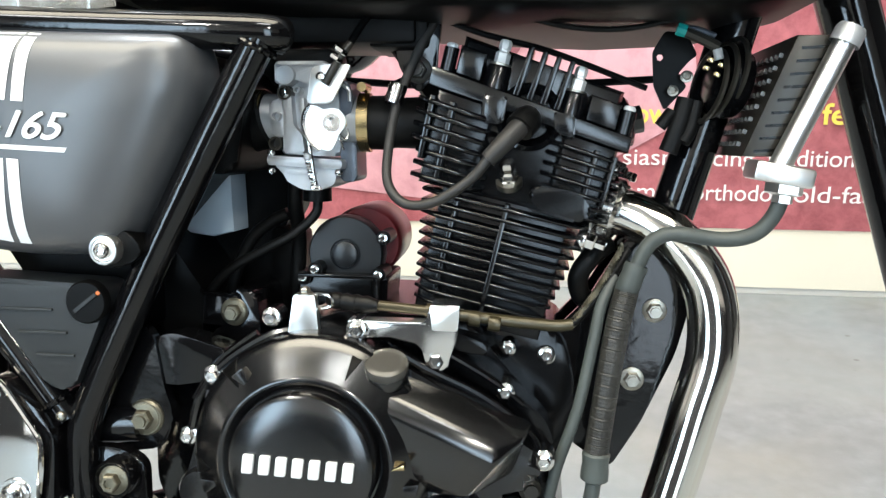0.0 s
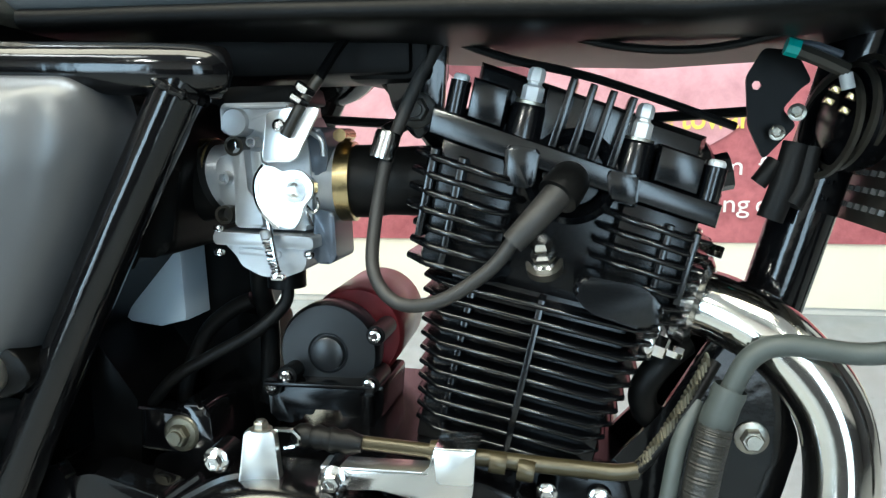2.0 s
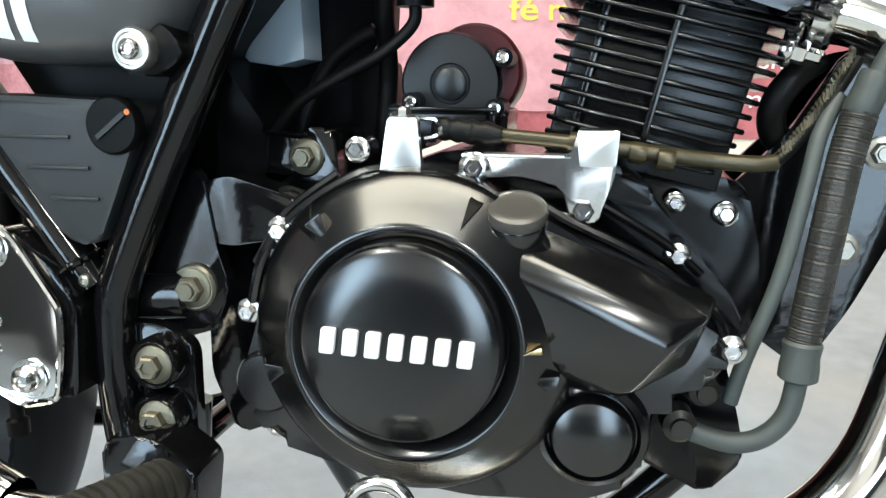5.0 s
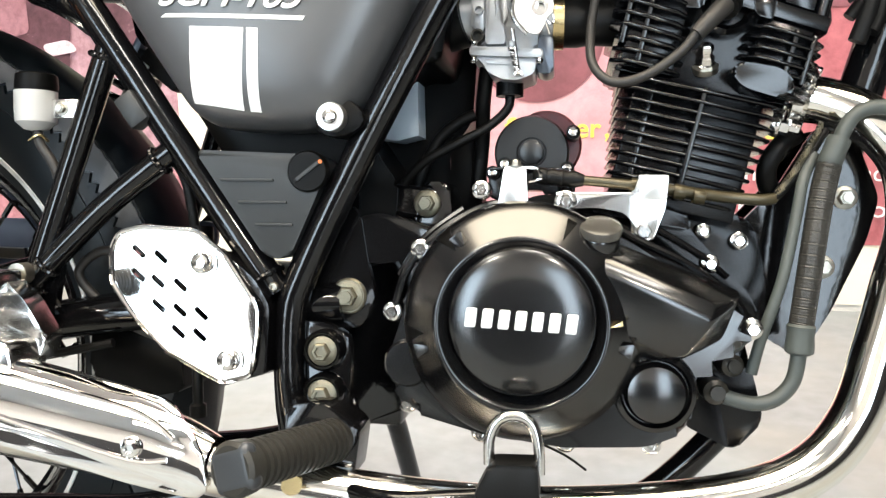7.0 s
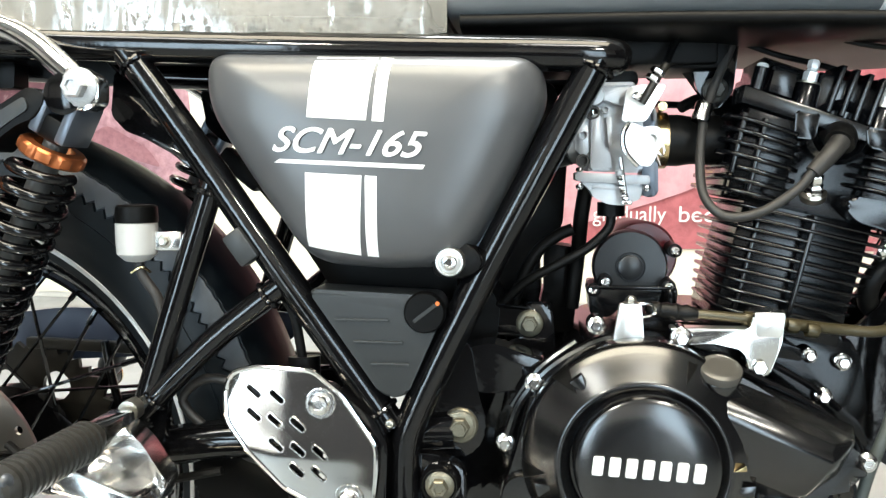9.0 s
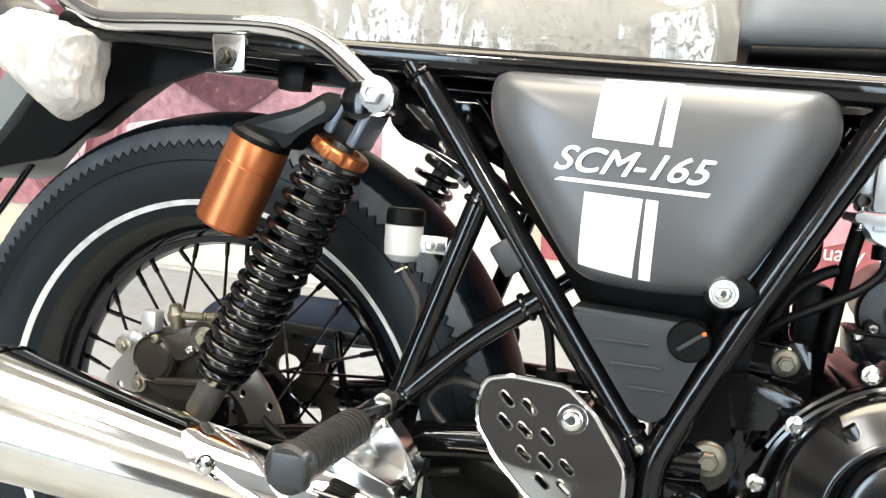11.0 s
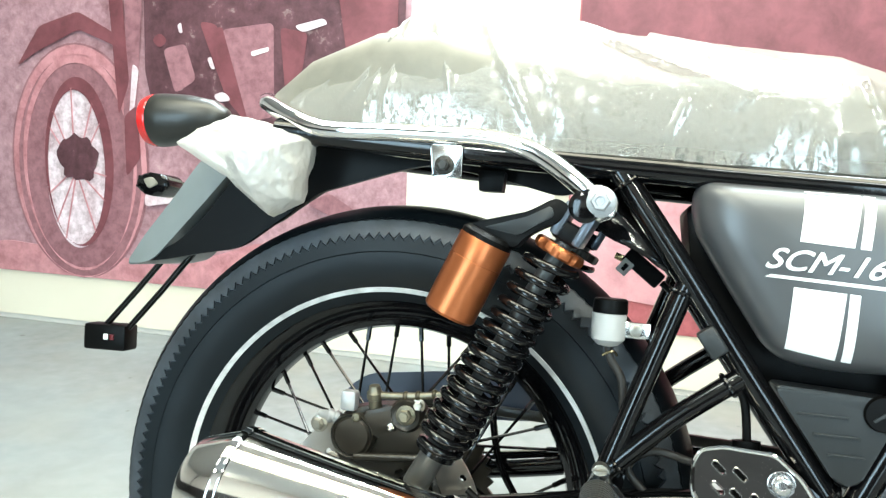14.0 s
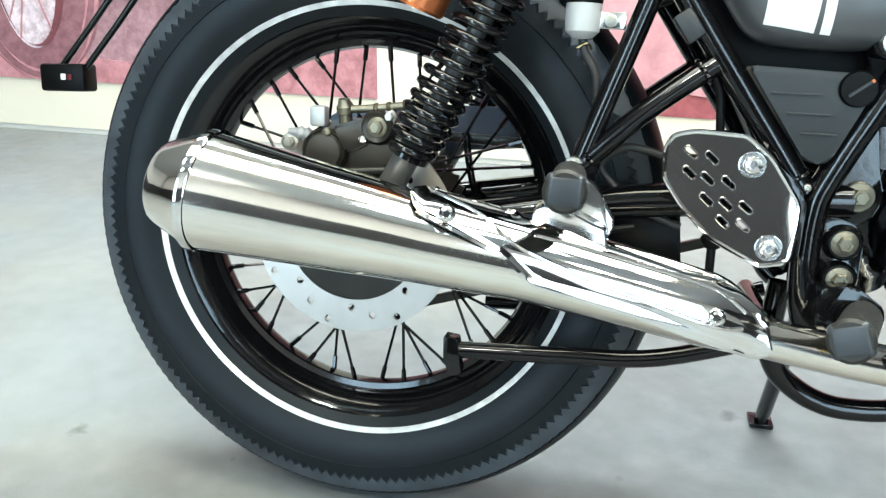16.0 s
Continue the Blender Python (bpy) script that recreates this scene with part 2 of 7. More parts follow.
def lathe(profile, origin=(0, 0, 0), axis=(0, -1, 0), seg=32, bm=None):
    """A body of revolution from (radius, height) pairs; height runs along the axis."""
    bm = bm or bmesh.new()
    m = Matrix.Translation(origin) @ rotation_to(axis)
    rings = []
    for r, h in profile:
        if r < 1e-5:
            rings.append([bm.verts.new(m @ Vector((0, 0, h)))])
        else:
            rings.append([bm.verts.new(m @ Vector((r * math.cos(2 * math.pi * k / seg), r * math.sin(2 * math.pi * k / seg), h)))
                          for k in range(seg)])
    for a, b in zip(rings, rings[1:]):
        for k in range(seg):
            j = (k + 1) % seg
            if len(a) == 1 and len(b) == 1:
                continue
            if len(a) == 1:
                bm.faces.new((a[0], b[k], b[j]))
            elif len(b) == 1:
                bm.faces.new((a[k], a[j], b[0]))
            else:
                bm.faces.new((a[k], a[j], b[j], b[k]))
    return bm


def ring_band(profile, origin, axis=(0, -1, 0), seg=96):
    """A closed ring: the profile's last point joins its first."""
    return lathe(list(profile) + [profile[0]], origin, axis, seg)


def rounded(poly, r, n=4):
    out = []
    for i, p in enumerate(poly):
        p, a, b = Vector(p), Vector(poly[i - 1]), Vector(poly[(i + 1) % len(poly)])
        da, db = (a - p), (b - p)
        k = min(r, da.length * 0.45, db.length * 0.45)
        s, e = p + da.normalized() * k, p + db.normalized() * k
        for j in range(n + 1):
            t = j / n
            out.append(tuple((1 - t) ** 2 * s + 2 * t * (1 - t) * p + t * t * e))
    return out


def prism(poly, y0, y1, bevel=0.0, seg=2, bm=None, front_only=True):
    """A plate with the outline poly (x, z), from y0 (the side towards the viewer) to y1."""
    bm = bm or bmesh.new()
    a = [bm.verts.new((x, y0, z)) for x, z in poly]
    b = [bm.verts.new((x, y1, z)) for x, z in poly]
    front = bm.faces.new(a)
    back = bm.faces.new(list(reversed(b)))
    n = len(poly)
    for k in range(n):
        bm.faces.new((a[(k + 1) % n], a[k], b[k], b[(k + 1) % n]))
    if bevel:
        edges = list(front.edges) if front_only else list(front.edges) + list(back.edges)
        bmesh.ops.bevel(bm, geom=edges, offset=bevel, segments=seg, profile=0.5, affect="EDGES", clamp_overlap=True)
    return bm


def plate_with_holes(outer, holes, y0, y1):
    bm = bmesh.new()
    edges = []
    for loop in (outer, *holes):
        vs = [bm.verts.new((x, y0, z)) for x, z in loop]
        edges += [bm.edges.new((vs[k], vs[(k + 1) % len(vs)])) for k in range(len(vs))]
    made = bmesh.ops.triangle_fill(bm, use_beauty=True, edges=edges)
    faces = [f for f in made["geom"] if isinstance(f, bmesh.types.BMFace)]
    ext = bmesh.ops.extrude_face_region(bm, geom=faces)
    moved = [v for v in ext["geom"] if isinstance(v, bmesh.types.BMVert)]
    bmesh.ops.translate(bm, verts=moved, vec=(0, y1 - y0, 0))
    return bm


def merge(bm, other):
    me = bpy.data.meshes.new("merged")
    other.to_mesh(me)
    other.free()
    bm.from_mesh(me)
    bpy.data.meshes.remove(me)
    return bm


def box(centre, size, bevel=0.0, m=None, seg=2):
    bm = bmesh.new()
    bmesh.ops.create_cube(bm, size=1.0)
    bmesh.ops.scale(bm, vec=size, verts=bm.verts)
    if bevel:
        bmesh.ops.bevel(bm, geom=list(bm.edges), offset=bevel, segments=seg, profile=0.5, affect="EDGES", clamp_overlap=True)
    bmesh.ops.transform(bm, matrix=Matrix.Translation(centre) @ (m or Matrix()), verts=bm.verts)
    return bm


def as_mesh(name, bm, material, angle=38):
    bmesh.ops.recalc_face_normals(bm, faces=bm.faces)
    me = bpy.data.meshes.new(name)
    bm.to_mesh(me)
    bm.free()
    me.materials.append(material)
    me.shade_smooth()
    me.set_sharp_from_angle(angle=radians(angle))
    return me


def part(name, bm, material, parent, label="", angle=38):
    ob = new(name, as_mesh(name, bm, material, angle))
    ob.parent = parent
    if label:
        tagged(ob, label)
    return ob


def structure(name, bm, material, label, category, angle=38):
    return tagged(new(name, as_mesh(name, bm, material, angle)), label, category, kind="structure")


def lettering(text, size, depth, bold=0.0, shear=0.0, spacing=1.0):
    """A mesh of letters in the x-z plane that faces -y, baseline at the origin."""
    cu = bpy.data.curves.new("letters", "FONT")
    cu.body, cu.size, cu.extrude, cu.offset, cu.shear, cu.space_character = text, size, depth, bold, shear, spacing
    tmp = bpy.data.objects.new("letters", cu)
    me = bpy.data.meshes.new_from_object(tmp)
    bpy.data.objects.remove(tmp)
    bpy.data.curves.remove(cu)
    me.transform(Matrix.Rotation(radians(90), 4, "X"))
    return me


def letters(name, text, x0, x1, base, y, height, material, parent, label="", bold=0.0, shear=0.0, slope=0.0, depth=0.0006):
    """Letters fitted between x0 and x1 with capitals of the given height."""
    me = lettering(text, 1.0, 0.0, 0.0, shear)
    xs = [v.co.x for v in me.vertices]
    width = max(xs) - min(xs)
    bpy.data.meshes.remove(me)
    size = height / 0.69
    me = lettering(text, size, depth, bold, shear)
    stretch = (x1 - x0) / (width * size)
    me.transform(Matrix.Diagonal((stretch, 1, 1, 1)))
    left = min(v.co.x for v in me.vertices)
    me.transform(Matrix.Translation((-left, 0, 0)))
    me.materials.append(material)
    ob = new(name, me)
    ob.parent = parent
    ob.matrix_basis = Matrix.Translation((x0, y, base)) @ Matrix.Rotation(radians(slope), 4, "Y")
    if label:
        tagged(ob, label)
    return ob


# ---- the hall ----
FLOOR = surface("grey_carpet_floor", (0.245, 0.249, 0.245), 0.7, vary=0.10, scale=24, bump=0.3, bump_scale=260, second=(0.150, 0.154, 0.149), relief=0.001)


def add_specks(m, scale, dark):
    """Small scattered dirt specks over a surface."""
    nt = m.node_tree
    b = nt.nodes["Principled BSDF"]
    src = b.inputs["Base Color"].links[0].from_socket
    tc = nt.nodes.new("ShaderNodeTexCoord")
    vo = nt.nodes.new("ShaderNodeTexVoronoi")
    vo.inputs["Scale"].default_value = scale
    vo.inputs["Randomness"].default_value = 1.0
    wob = nt.nodes.new("ShaderNodeTexNoise")
    wob.inputs["Scale"].default_value = 40
    nt.links.new(tc.outputs["Object"], wob.inputs["Vector"])
    nt.links.new(tc.outputs["Object"], vo.inputs["Vector"])
    add = nt.nodes.new("ShaderNodeMath")
    add.operation = "MULTIPLY_ADD"
    add.inputs[1].default_value = 0.16
    nt.links.new(wob.outputs["Fac"], add.inputs[0])
    nt.links.new(vo.outputs["Distance"], add.inputs[2])
    ramp = nt.nodes.new("ShaderNodeValToRGB")
    ramp.color_ramp.elements[0].position, ramp.color_ramp.elements[1].position = 0.105, 0.15
    nt.links.new(add.outputs[0], ramp.inputs[0])
    mix = nt.nodes.new("ShaderNodeMixRGB")
    mix.inputs[1].default_value = (*dark, 1)
    nt.links.new(ramp.outputs[0], mix.inputs[0])
    nt.links.new(src, mix.inputs[2])
    nt.links.new(mix.outputs[0], b.inputs["Base Color"])


def add_stains(m, scale, tint, amount):
    """Wide soft stains of another tint."""
    nt = m.node_tree
    b = nt.nodes["Principled BSDF"]
    src = b.inputs["Base Color"].links[0].from_socket
    tc = nt.nodes.new("ShaderNodeTexCoord")
    n = nt.nodes.new("ShaderNodeTexNoise")
    n.inputs["Scale"].default_value = scale
    n.inputs["Detail"].default_value = 7
    n.inputs["Distortion"].default_value = 0.8
    nt.links.new(tc.outputs["Object"], n.inputs["Vector"])
    mr = nt.nodes.new("ShaderNodeMapRange")
    mr.inputs["From Min"].default_value, mr.inputs["From Max"].default_value, mr.inputs["To Max"].default_value = 0.42, 0.68, amount
    nt.links.new(n.outputs["Fac"], mr.inputs["Value"])
    mix = nt.nodes.new("ShaderNodeMixRGB")
    mix.inputs[2].default_value = (*tint, 1)
    nt.links.new(mr.outputs["Result"], mix.inputs[0])
    nt.links.new(src, mix.inputs[1])
    nt.links.new(mix.outputs[0], b.inputs["Base Color"])


add_stains(FLOOR, 2.1, (0.23, 0.215, 0.18), 0.6)
add_stains(FLOOR, 1.3, (0.24, 0.275, 0.28), 0.6)
add_stains(FLOOR, 9.0, (0.17, 0.17, 0.165), 0.35)
add_specks(FLOOR, 4.0, (0.12, 0.12, 0.115))
add_specks(FLOOR, 9.0, (0.15, 0.15, 0.14))
PLASTER = surface("white_wall_paint", (0.72, 0.71, 0.68), 0.7, vary=0.05, scale=4)
CEILING = surface("grey_ceiling_paint", (0.42, 0.42, 0.41), 0.8, vary=0.04, scale=3)
# Unseen walls are kept dark so chrome and black paint mirror little.
DARK_HALL = surface("dark_hall_wall", (0.022, 0.022, 0.024), 0.7, vary=0.4, scale=1.2)
CREAM = surface("cream_banner_print", (0.80, 0.75, 0.62), 0.55, vary=0.04, scale=5)
LAMP_GLOW = glow("lamp_glow", (1.0, 0.98, 0.94), 9.0)
PANEL_GLOW = glow("panel_glow", (1.0, 0.85, 0.62), 1.0)
SPOT_GLOW = glow("spot_glow", (1.0, 0.9, 0.75), 60.0)


def slab(centre, size):
    return box(centre, size)


structure("floor", slab((0.0, -0.6, -0.05), (9.0, 5.2, 0.1)), FLOOR, "plain light grey carpeted hall floor", "floor")
WALL_TURN = -0.75
WALL_AT = Matrix.Translation((0.0, 1.635, 0.0)) @ Matrix.Rotation(radians(WALL_TURN), 4, "Z")
wall_back = structure("wall_north", slab((0.0, 0.062, 1.5), (9.0, 0.12, 3.0)), PLASTER, "pale display wall behind the motorcycle", "wall")
wall_back.matrix_basis = WALL_AT
def wall_with_windows():
    outer = [(-4.5, 0.0), (4.5, 0.0), (4.5, 3.0), (-4.5, 3.0)]
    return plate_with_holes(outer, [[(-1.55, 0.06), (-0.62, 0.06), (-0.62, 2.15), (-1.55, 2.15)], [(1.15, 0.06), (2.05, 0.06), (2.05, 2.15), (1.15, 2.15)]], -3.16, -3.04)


wall_front = structure("wall_south", wall_with_windows(), DARK_HALL, "unseen dark wall with two windows, pale panels added for reflections", "wall")
# Unseen pale panels added so the muffler mirrors bright over a dark streak.
for x0, x1, z0, z1 in ((-4.3, 4.3, 2.16, 2.99), (-4.3, -1.56, 1.15, 2.16), (-0.61, 1.14, 1.15, 2.16), (2.06, 4.3, 1.15, 2.16)):
    part("reflection_panel", slab(((x0 + x1) / 2, -3.036, (z0 + z1) / 2), (x1 - x0, 0.008, z1 - z0)), PLASTER, wall_front, "unseen pale panel added for chrome reflections")
# Unseen windows, put here for the cool daylight mirrored in the bike.
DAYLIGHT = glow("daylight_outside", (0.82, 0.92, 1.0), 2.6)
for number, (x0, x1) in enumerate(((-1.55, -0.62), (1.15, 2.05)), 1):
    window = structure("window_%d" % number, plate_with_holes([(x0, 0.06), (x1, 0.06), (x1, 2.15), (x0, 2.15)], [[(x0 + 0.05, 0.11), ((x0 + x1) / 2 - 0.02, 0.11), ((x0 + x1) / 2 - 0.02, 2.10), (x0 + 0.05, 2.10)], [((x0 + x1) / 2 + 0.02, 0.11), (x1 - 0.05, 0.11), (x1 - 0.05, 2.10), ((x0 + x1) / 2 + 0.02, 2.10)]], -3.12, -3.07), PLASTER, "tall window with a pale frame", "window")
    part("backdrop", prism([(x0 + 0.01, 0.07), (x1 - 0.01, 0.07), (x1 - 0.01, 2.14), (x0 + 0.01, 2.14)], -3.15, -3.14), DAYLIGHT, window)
structure("wall_east", slab((4.4, -0.65, 1.5), (0.12, 4.9, 3.0)), DARK_HALL, "unseen dark wall that closes the hall", "wall")
wall_left = structure("wall_west", slab((-4.4, -0.65, 1.5), (0.12, 4.9, 3.0)), DARK_HALL, "unseen dark wall that closes the hall", "wall")
# Another added pale panel, mirrored in the muffler's end cap.
part("reflection_panel", slab((-4.336, -0.65, 2.07), (0.008, 4.6, 1.84)), PLASTER, wall_left, "unseen pale panel added for chrome reflections")
structure("ceiling", slab((0.0, -0.6, 3.05), (9.0, 5.2, 0.1)), CEILING, "plain grey hall ceiling", "ceiling")


def ceiling_lamp(x, y, sx, sy, light=LAMP_GLOW):
    root = tagged(new("ceiling_lamp"), "white ceiling lamp with a glowing diffuser", "lamp", "ceiling lamps")
    root.matrix_basis = pose(x, y, 3.0)
    part("housing", box((0, 0, -0.04), (sx + 0.06, sy + 0.06, 0.08), 0.01), CEILING, root)
    part("diffuser", box((0, 0, -0.09), (sx, sy, 0.02), 0.004), light, root, "glowing white diffuser")


ceiling_lamp(1.0, -1.3, 0.9, 0.3)
ceiling_lamp(-0.9, -1.3, 0.9, 0.3)
ceiling_lamp(0.25, -0.40, 2.8, 0.9, PANEL_GLOW)
ceiling_lamp(0.2, 1.0, 2.6, 0.3)


def spot_lamp(x, y, z, aim):
    root = tagged(new("spot_lamp"), "small black spot lamp hanging from the ceiling", "lamp", "spot lamps")
    root.matrix_basis = pose(x, y, 3.0)
    d = (Vector(aim) - Vector((x, y, z))).normalized()
    part("stem", tube([(0, 0, 0.0), (0, 0, z - 2.88)], 0.012, 12, 1), DARK_HALL, root)
    part("shade", lathe([(0.03, -0.16), (0.085, -0.15), (0.105, 0.0), (0.098, 0.0), (0.08, -0.13), (0, -0.14)], Vector((0, 0, z - 3.0)), d, 28), DARK_HALL, root)
    part("bulb", lathe([(0.05, -0.12), (0.05, -0.06), (0.03, -0.04), (0, -0.035)], Vector((0, 0, z - 3.0)), d, 20), SPOT_GLOW, root, "glowing bulb")


spot_lamp(1.5, -1.9, 2.3, (0.7, -0.1, 0.5))
spot_lamp(-0.35, -1.9, 2.3, (0.05, -0.2, 0.4))


# ---- the printed banner on the wall ----
def print_red(name, dark, light, scale, glints=0.0):
    """A tinted photograph: two tones in large and small patches, with a few pale flecks."""
    dark, light = [(r, g * 0.98, b * 1.12) for r, g, b in (dark, light)]
    m = surface(name, light, 0.5, vary=0.1, scale=scale, second=dark)
    nt = m.node_tree
    b = nt.nodes["Principled BSDF"]
    src = b.inputs["Base Color"].links[0].from_socket
    tc = nt.nodes.new("ShaderNodeTexCoord")
    n = nt.nodes.new("ShaderNodeTexNoise")
    n.inputs["Scale"].default_value = scale * 1.7
    n.inputs["Detail"].default_value = 9
    n.inputs["Roughness"].default_value = 0.68
    n.inputs["Distortion"].default_value = 0.25
    nt.links.new(tc.outputs["Object"], n.inputs["Vector"])
    ramp = nt.nodes.new("ShaderNodeValToRGB")
    e = ramp.color_ramp.elements
    e[0].position, e[0].color = 0.36, (*[c * 0.55 for c in dark], 1)
    e[1].position, e[1].color = 0.60, (*[min(1, c * 1.12) for c in light], 1)
    if glints:
        top = e.new(0.60 + 0.12 * (1 - glints) + 0.04)
        top.color = (0.74, 0.62, 0.58, 1)
    nt.links.new(n.outputs["Fac"], ramp.inputs[0])
    mix = nt.nodes.new("ShaderNodeMixRGB")
    mix.inputs[0].default_value = 0.36
    nt.links.new(src, mix.inputs[1])
    nt.links.new(ramp.outputs[0], mix.inputs[2])
    nt.links.new(mix.outputs[0], b.inputs["Base Color"])
    return m


RED_PRINT = print_red("red_photo_print", (0.34, 0.115, 0.115), (0.64, 0.33, 0.32), 12)
RED_ROCK = print_red("red_rock_print", (0.25, 0.050, 0.055), (0.47, 0.15, 0.145), 12)
PINK_PRINT = print_red("pink_haze_print", (0.50, 0.225, 0.22), (0.69, 0.40, 0.385), 5)
PHOTO_PRINT = print_red("mauve_photo_print", (0.27, 0.130, 0.135), (0.50, 0.31, 0.31), 22, 0.4)
RED_DARK = print_red("dark_red_print", (0.12, 0.034, 0.038), (0.24, 0.080, 0.084), 6)
ENGINE_PRINT = print_red("engine_print", (0.040, 0.014, 0.017), (0.15, 0.065, 0.07), 14, 0.3)
RED_MID = print_red("mid_red_print", (0.19, 0.08, 0.085), (0.36, 0.18, 0.18), 22)
PALE_PRINT = print_red("pale_print", (0.56, 0.36, 0.34), (0.86, 0.78, 0.74), 16)
RIM_PRINT = print_red("rim_print", (0.24, 0.09, 0.09), (0.90, 0.80, 0.76), 24)
WHITE_PRINT = surface("white_print", (0.85, 0.82, 0.80), 0.5, vary=0.03)
YELLOW_PRINT = surface("yellow_print", (0.80, 0.62, 0.10), 0.5, vary=0.05)
SHADE_PRINT = surface("beige_edge_print", (0.48, 0.44, 0.36), 0.5, vary=0.05)

banner = tagged(new("wall_banner"), "cream wall banner with red motorcycle photographs and yellow and white lettering", "banner")
banner.matrix_basis = WALL_AT
part("sheet", box((0.2, -0.003, 1.25), (5.2, 0.004, 2.46)), CREAM, banner)
part("photo_panel", prism([(-2.4, 0.187), (-0.475, 0.187), (-0.475, 2.3), (-2.4, 2.3)], -0.009, -0.005), PHOTO_PRINT, banner, "red tinted photograph of a motorcycle")
part("photo_panel", prism([(0.04, 0.187), (2.8, 0.187), (2.8, 2.3), (0.04, 2.3)], -0.009, -0.005), RED_ROCK, banner, "red tinted photograph with lettering")
part("edge_strip", prism([(-0.004, 0.187), (0.04, 0.187), (0.04, 2.3), (-0.004, 2.3)], -0.008, -0.005), SHADE_PRINT, banner)
part("haze_patch", prism(rounded([(0.045, 0.30), (0.62, 0.24), (0.98, 0.36), (1.22, 0.50), (1.18, 0.75), (0.9, 0.86), (0.045, 0.9)], 0.1), -0.0125, -0.009), PINK_PRINT, banner)
part("dark_patch", prism(rounded([(0.045, 0.90), (0.9, 0.88), (1.3, 0.8), (2.8, 0.9), (2.8, 2.3), (0.045, 2.3)], 0.1), -0.0125, -0.009), RED_DARK, banner)
part("dark_disc", prism([(0.59 + 0.18 * math.cos(2 * math.pi * i / 48), 0.75 + 0.18 * math.sin(2 * math.pi * i / 48)) for i in range(48)], -0.0150, -0.0128), RED_DARK, banner)
part("ground_patch", prism([(-2.4, 0.188), (-0.476, 0.188), (-0.476, 0.37), (-1.0, 0.36), (-1.3, 0.26), (-2.0, 0.30), (-2.4, 0.26)], -0.0125, -0.009), RED_PRINT, banner)


def printed_wheel(cx, cz, rx, rz):
    def ring(kx0, kz0, kx1, kz1, y, dx=0.0):
        n = 48
        out = [(cx + rx * kx0 * math.cos(2 * math.pi * i / n), cz + rz * kz0 * math.sin(2 * math.pi * i / n)) for i in range(n)]
        inn = [(cx + dx + rx * kx1 * math.cos(2 * math.pi * i / n), cz - 0.02 + rz * kz1 * math.sin(2 * math.pi * i / n)) for i in range(n)]
        return plate_with_holes(out, [inn], y, y + 0.0012)
    part("printed_backing", prism([(cx + rx * 0.62 * math.cos(2 * math.pi * i / 24), cz + rz * 0.78 * math.sin(2 * math.pi * i / 24)) for i in range(24)], -0.0115, -0.0100), RIM_PRINT, banner)
    part("printed_tyre", ring(1.0, 1.0, 0.46, 0.69, -0.0130, -0.012), RED_MID, banner)
    part("printed_tread", ring(0.97, 0.985, 0.90, 0.95, -0.0150), RED_PRINT, banner)
    part("printed_tread", ring(0.83, 0.91, 0.78, 0.885, -0.0150), RED_PRINT, banner)
    part("printed_rim", ring(0.50, 0.72, 0.42, 0.66, -0.0150, -0.012), RED_DARK, banner)
    random.seed(9)
    for i in range(11):
        a = 2 * math.pi * i / 11 + random.uniform(-0.2, 0.2)
        b = a + random.uniform(-0.25, 0.25)
        d = 0.003
        c, s = math.cos(a), math.sin(a)
        x0, z0, x1, z1 = cx - 0.012 + rx * 0.08 * c, cz - 0.02 + rz * 0.1 * s, cx - 0.012 + rx * 0.44 * math.cos(b), cz - 0.02 + rz * 0.68 * math.sin(b)
        part("printed_spoke", prism([(x0 - d * s, z0 + d * c), (x1 - d * s, z1 + d * c), (x1 + d * s, z1 - d * c), (x0 + d * s, z0 - d * c)], -0.0150, -0.0138), RED_PRINT, banner)
    hub = []
    for i in range(30):
        a = 2 * math.pi * i / 30
        k = 1 + 0.45 * noise.noise(Vector((math.cos(a) * 2, math.sin(a) * 2, 4)))
        hub.append((cx - 0.005 + rx * 0.30 * k * math.cos(a), cz + 0.02 + rz * 0.20 * k * math.sin(a)))
    part("printed_hub", prism(hub, -0.0165, -0.0152), ENGINE_PRINT, banner)


printed_wheel(-1.69, 0.60, 0.283, 0.415)
PHOTO_SHAPES = (
    ("printed_fork", RED_MID, [(-1.50, 0.60), (-1.46, 0.60), (-1.40, 1.30), (-1.47, 1.30)]),
    ("printed_fork", RED_DARK, [(-1.544, 1.30), (-1.49, 1.30), (-1.465, 0.936), (-1.509, 0.821)]),
    ("printed_fork_glint", PALE_PRINT, [(-1.472, 0.78), (-1.458, 0.78), (-1.425, 0.98), (-1.45, 1.0)]),
    ("printed_axle", RED_DARK, [(-1.487, 0.822), (-1.435, 0.86), (-1.425, 0.68), (-1.484, 0.61)]),
    ("printed_engine", ENGINE_PRINT, [(-1.40, 0.97), (-1.36, 0.80), (-1.2, 0.70), (-1.0, 0.60), (-0.88, 0.66), (-0.80, 0.72), (-0.76, 1.10), (-0.80, 1.50), (-1.40, 1.50)]),
    ("printed_body", ENGINE_PRINT, [(-0.78, 0.88), (-0.60, 0.70), (-0.48, 0.90), (-0.48, 1.5), (-0.78, 1.5)]),
    ("printed_mudguard", RED_DARK, [(-1.92, 0.98), (-1.82, 1.12), (-1.66, 1.17), (-1.52, 1.10), (-1.5, 1.05), (-1.66, 1.11), (-1.84, 1.03)]),
)
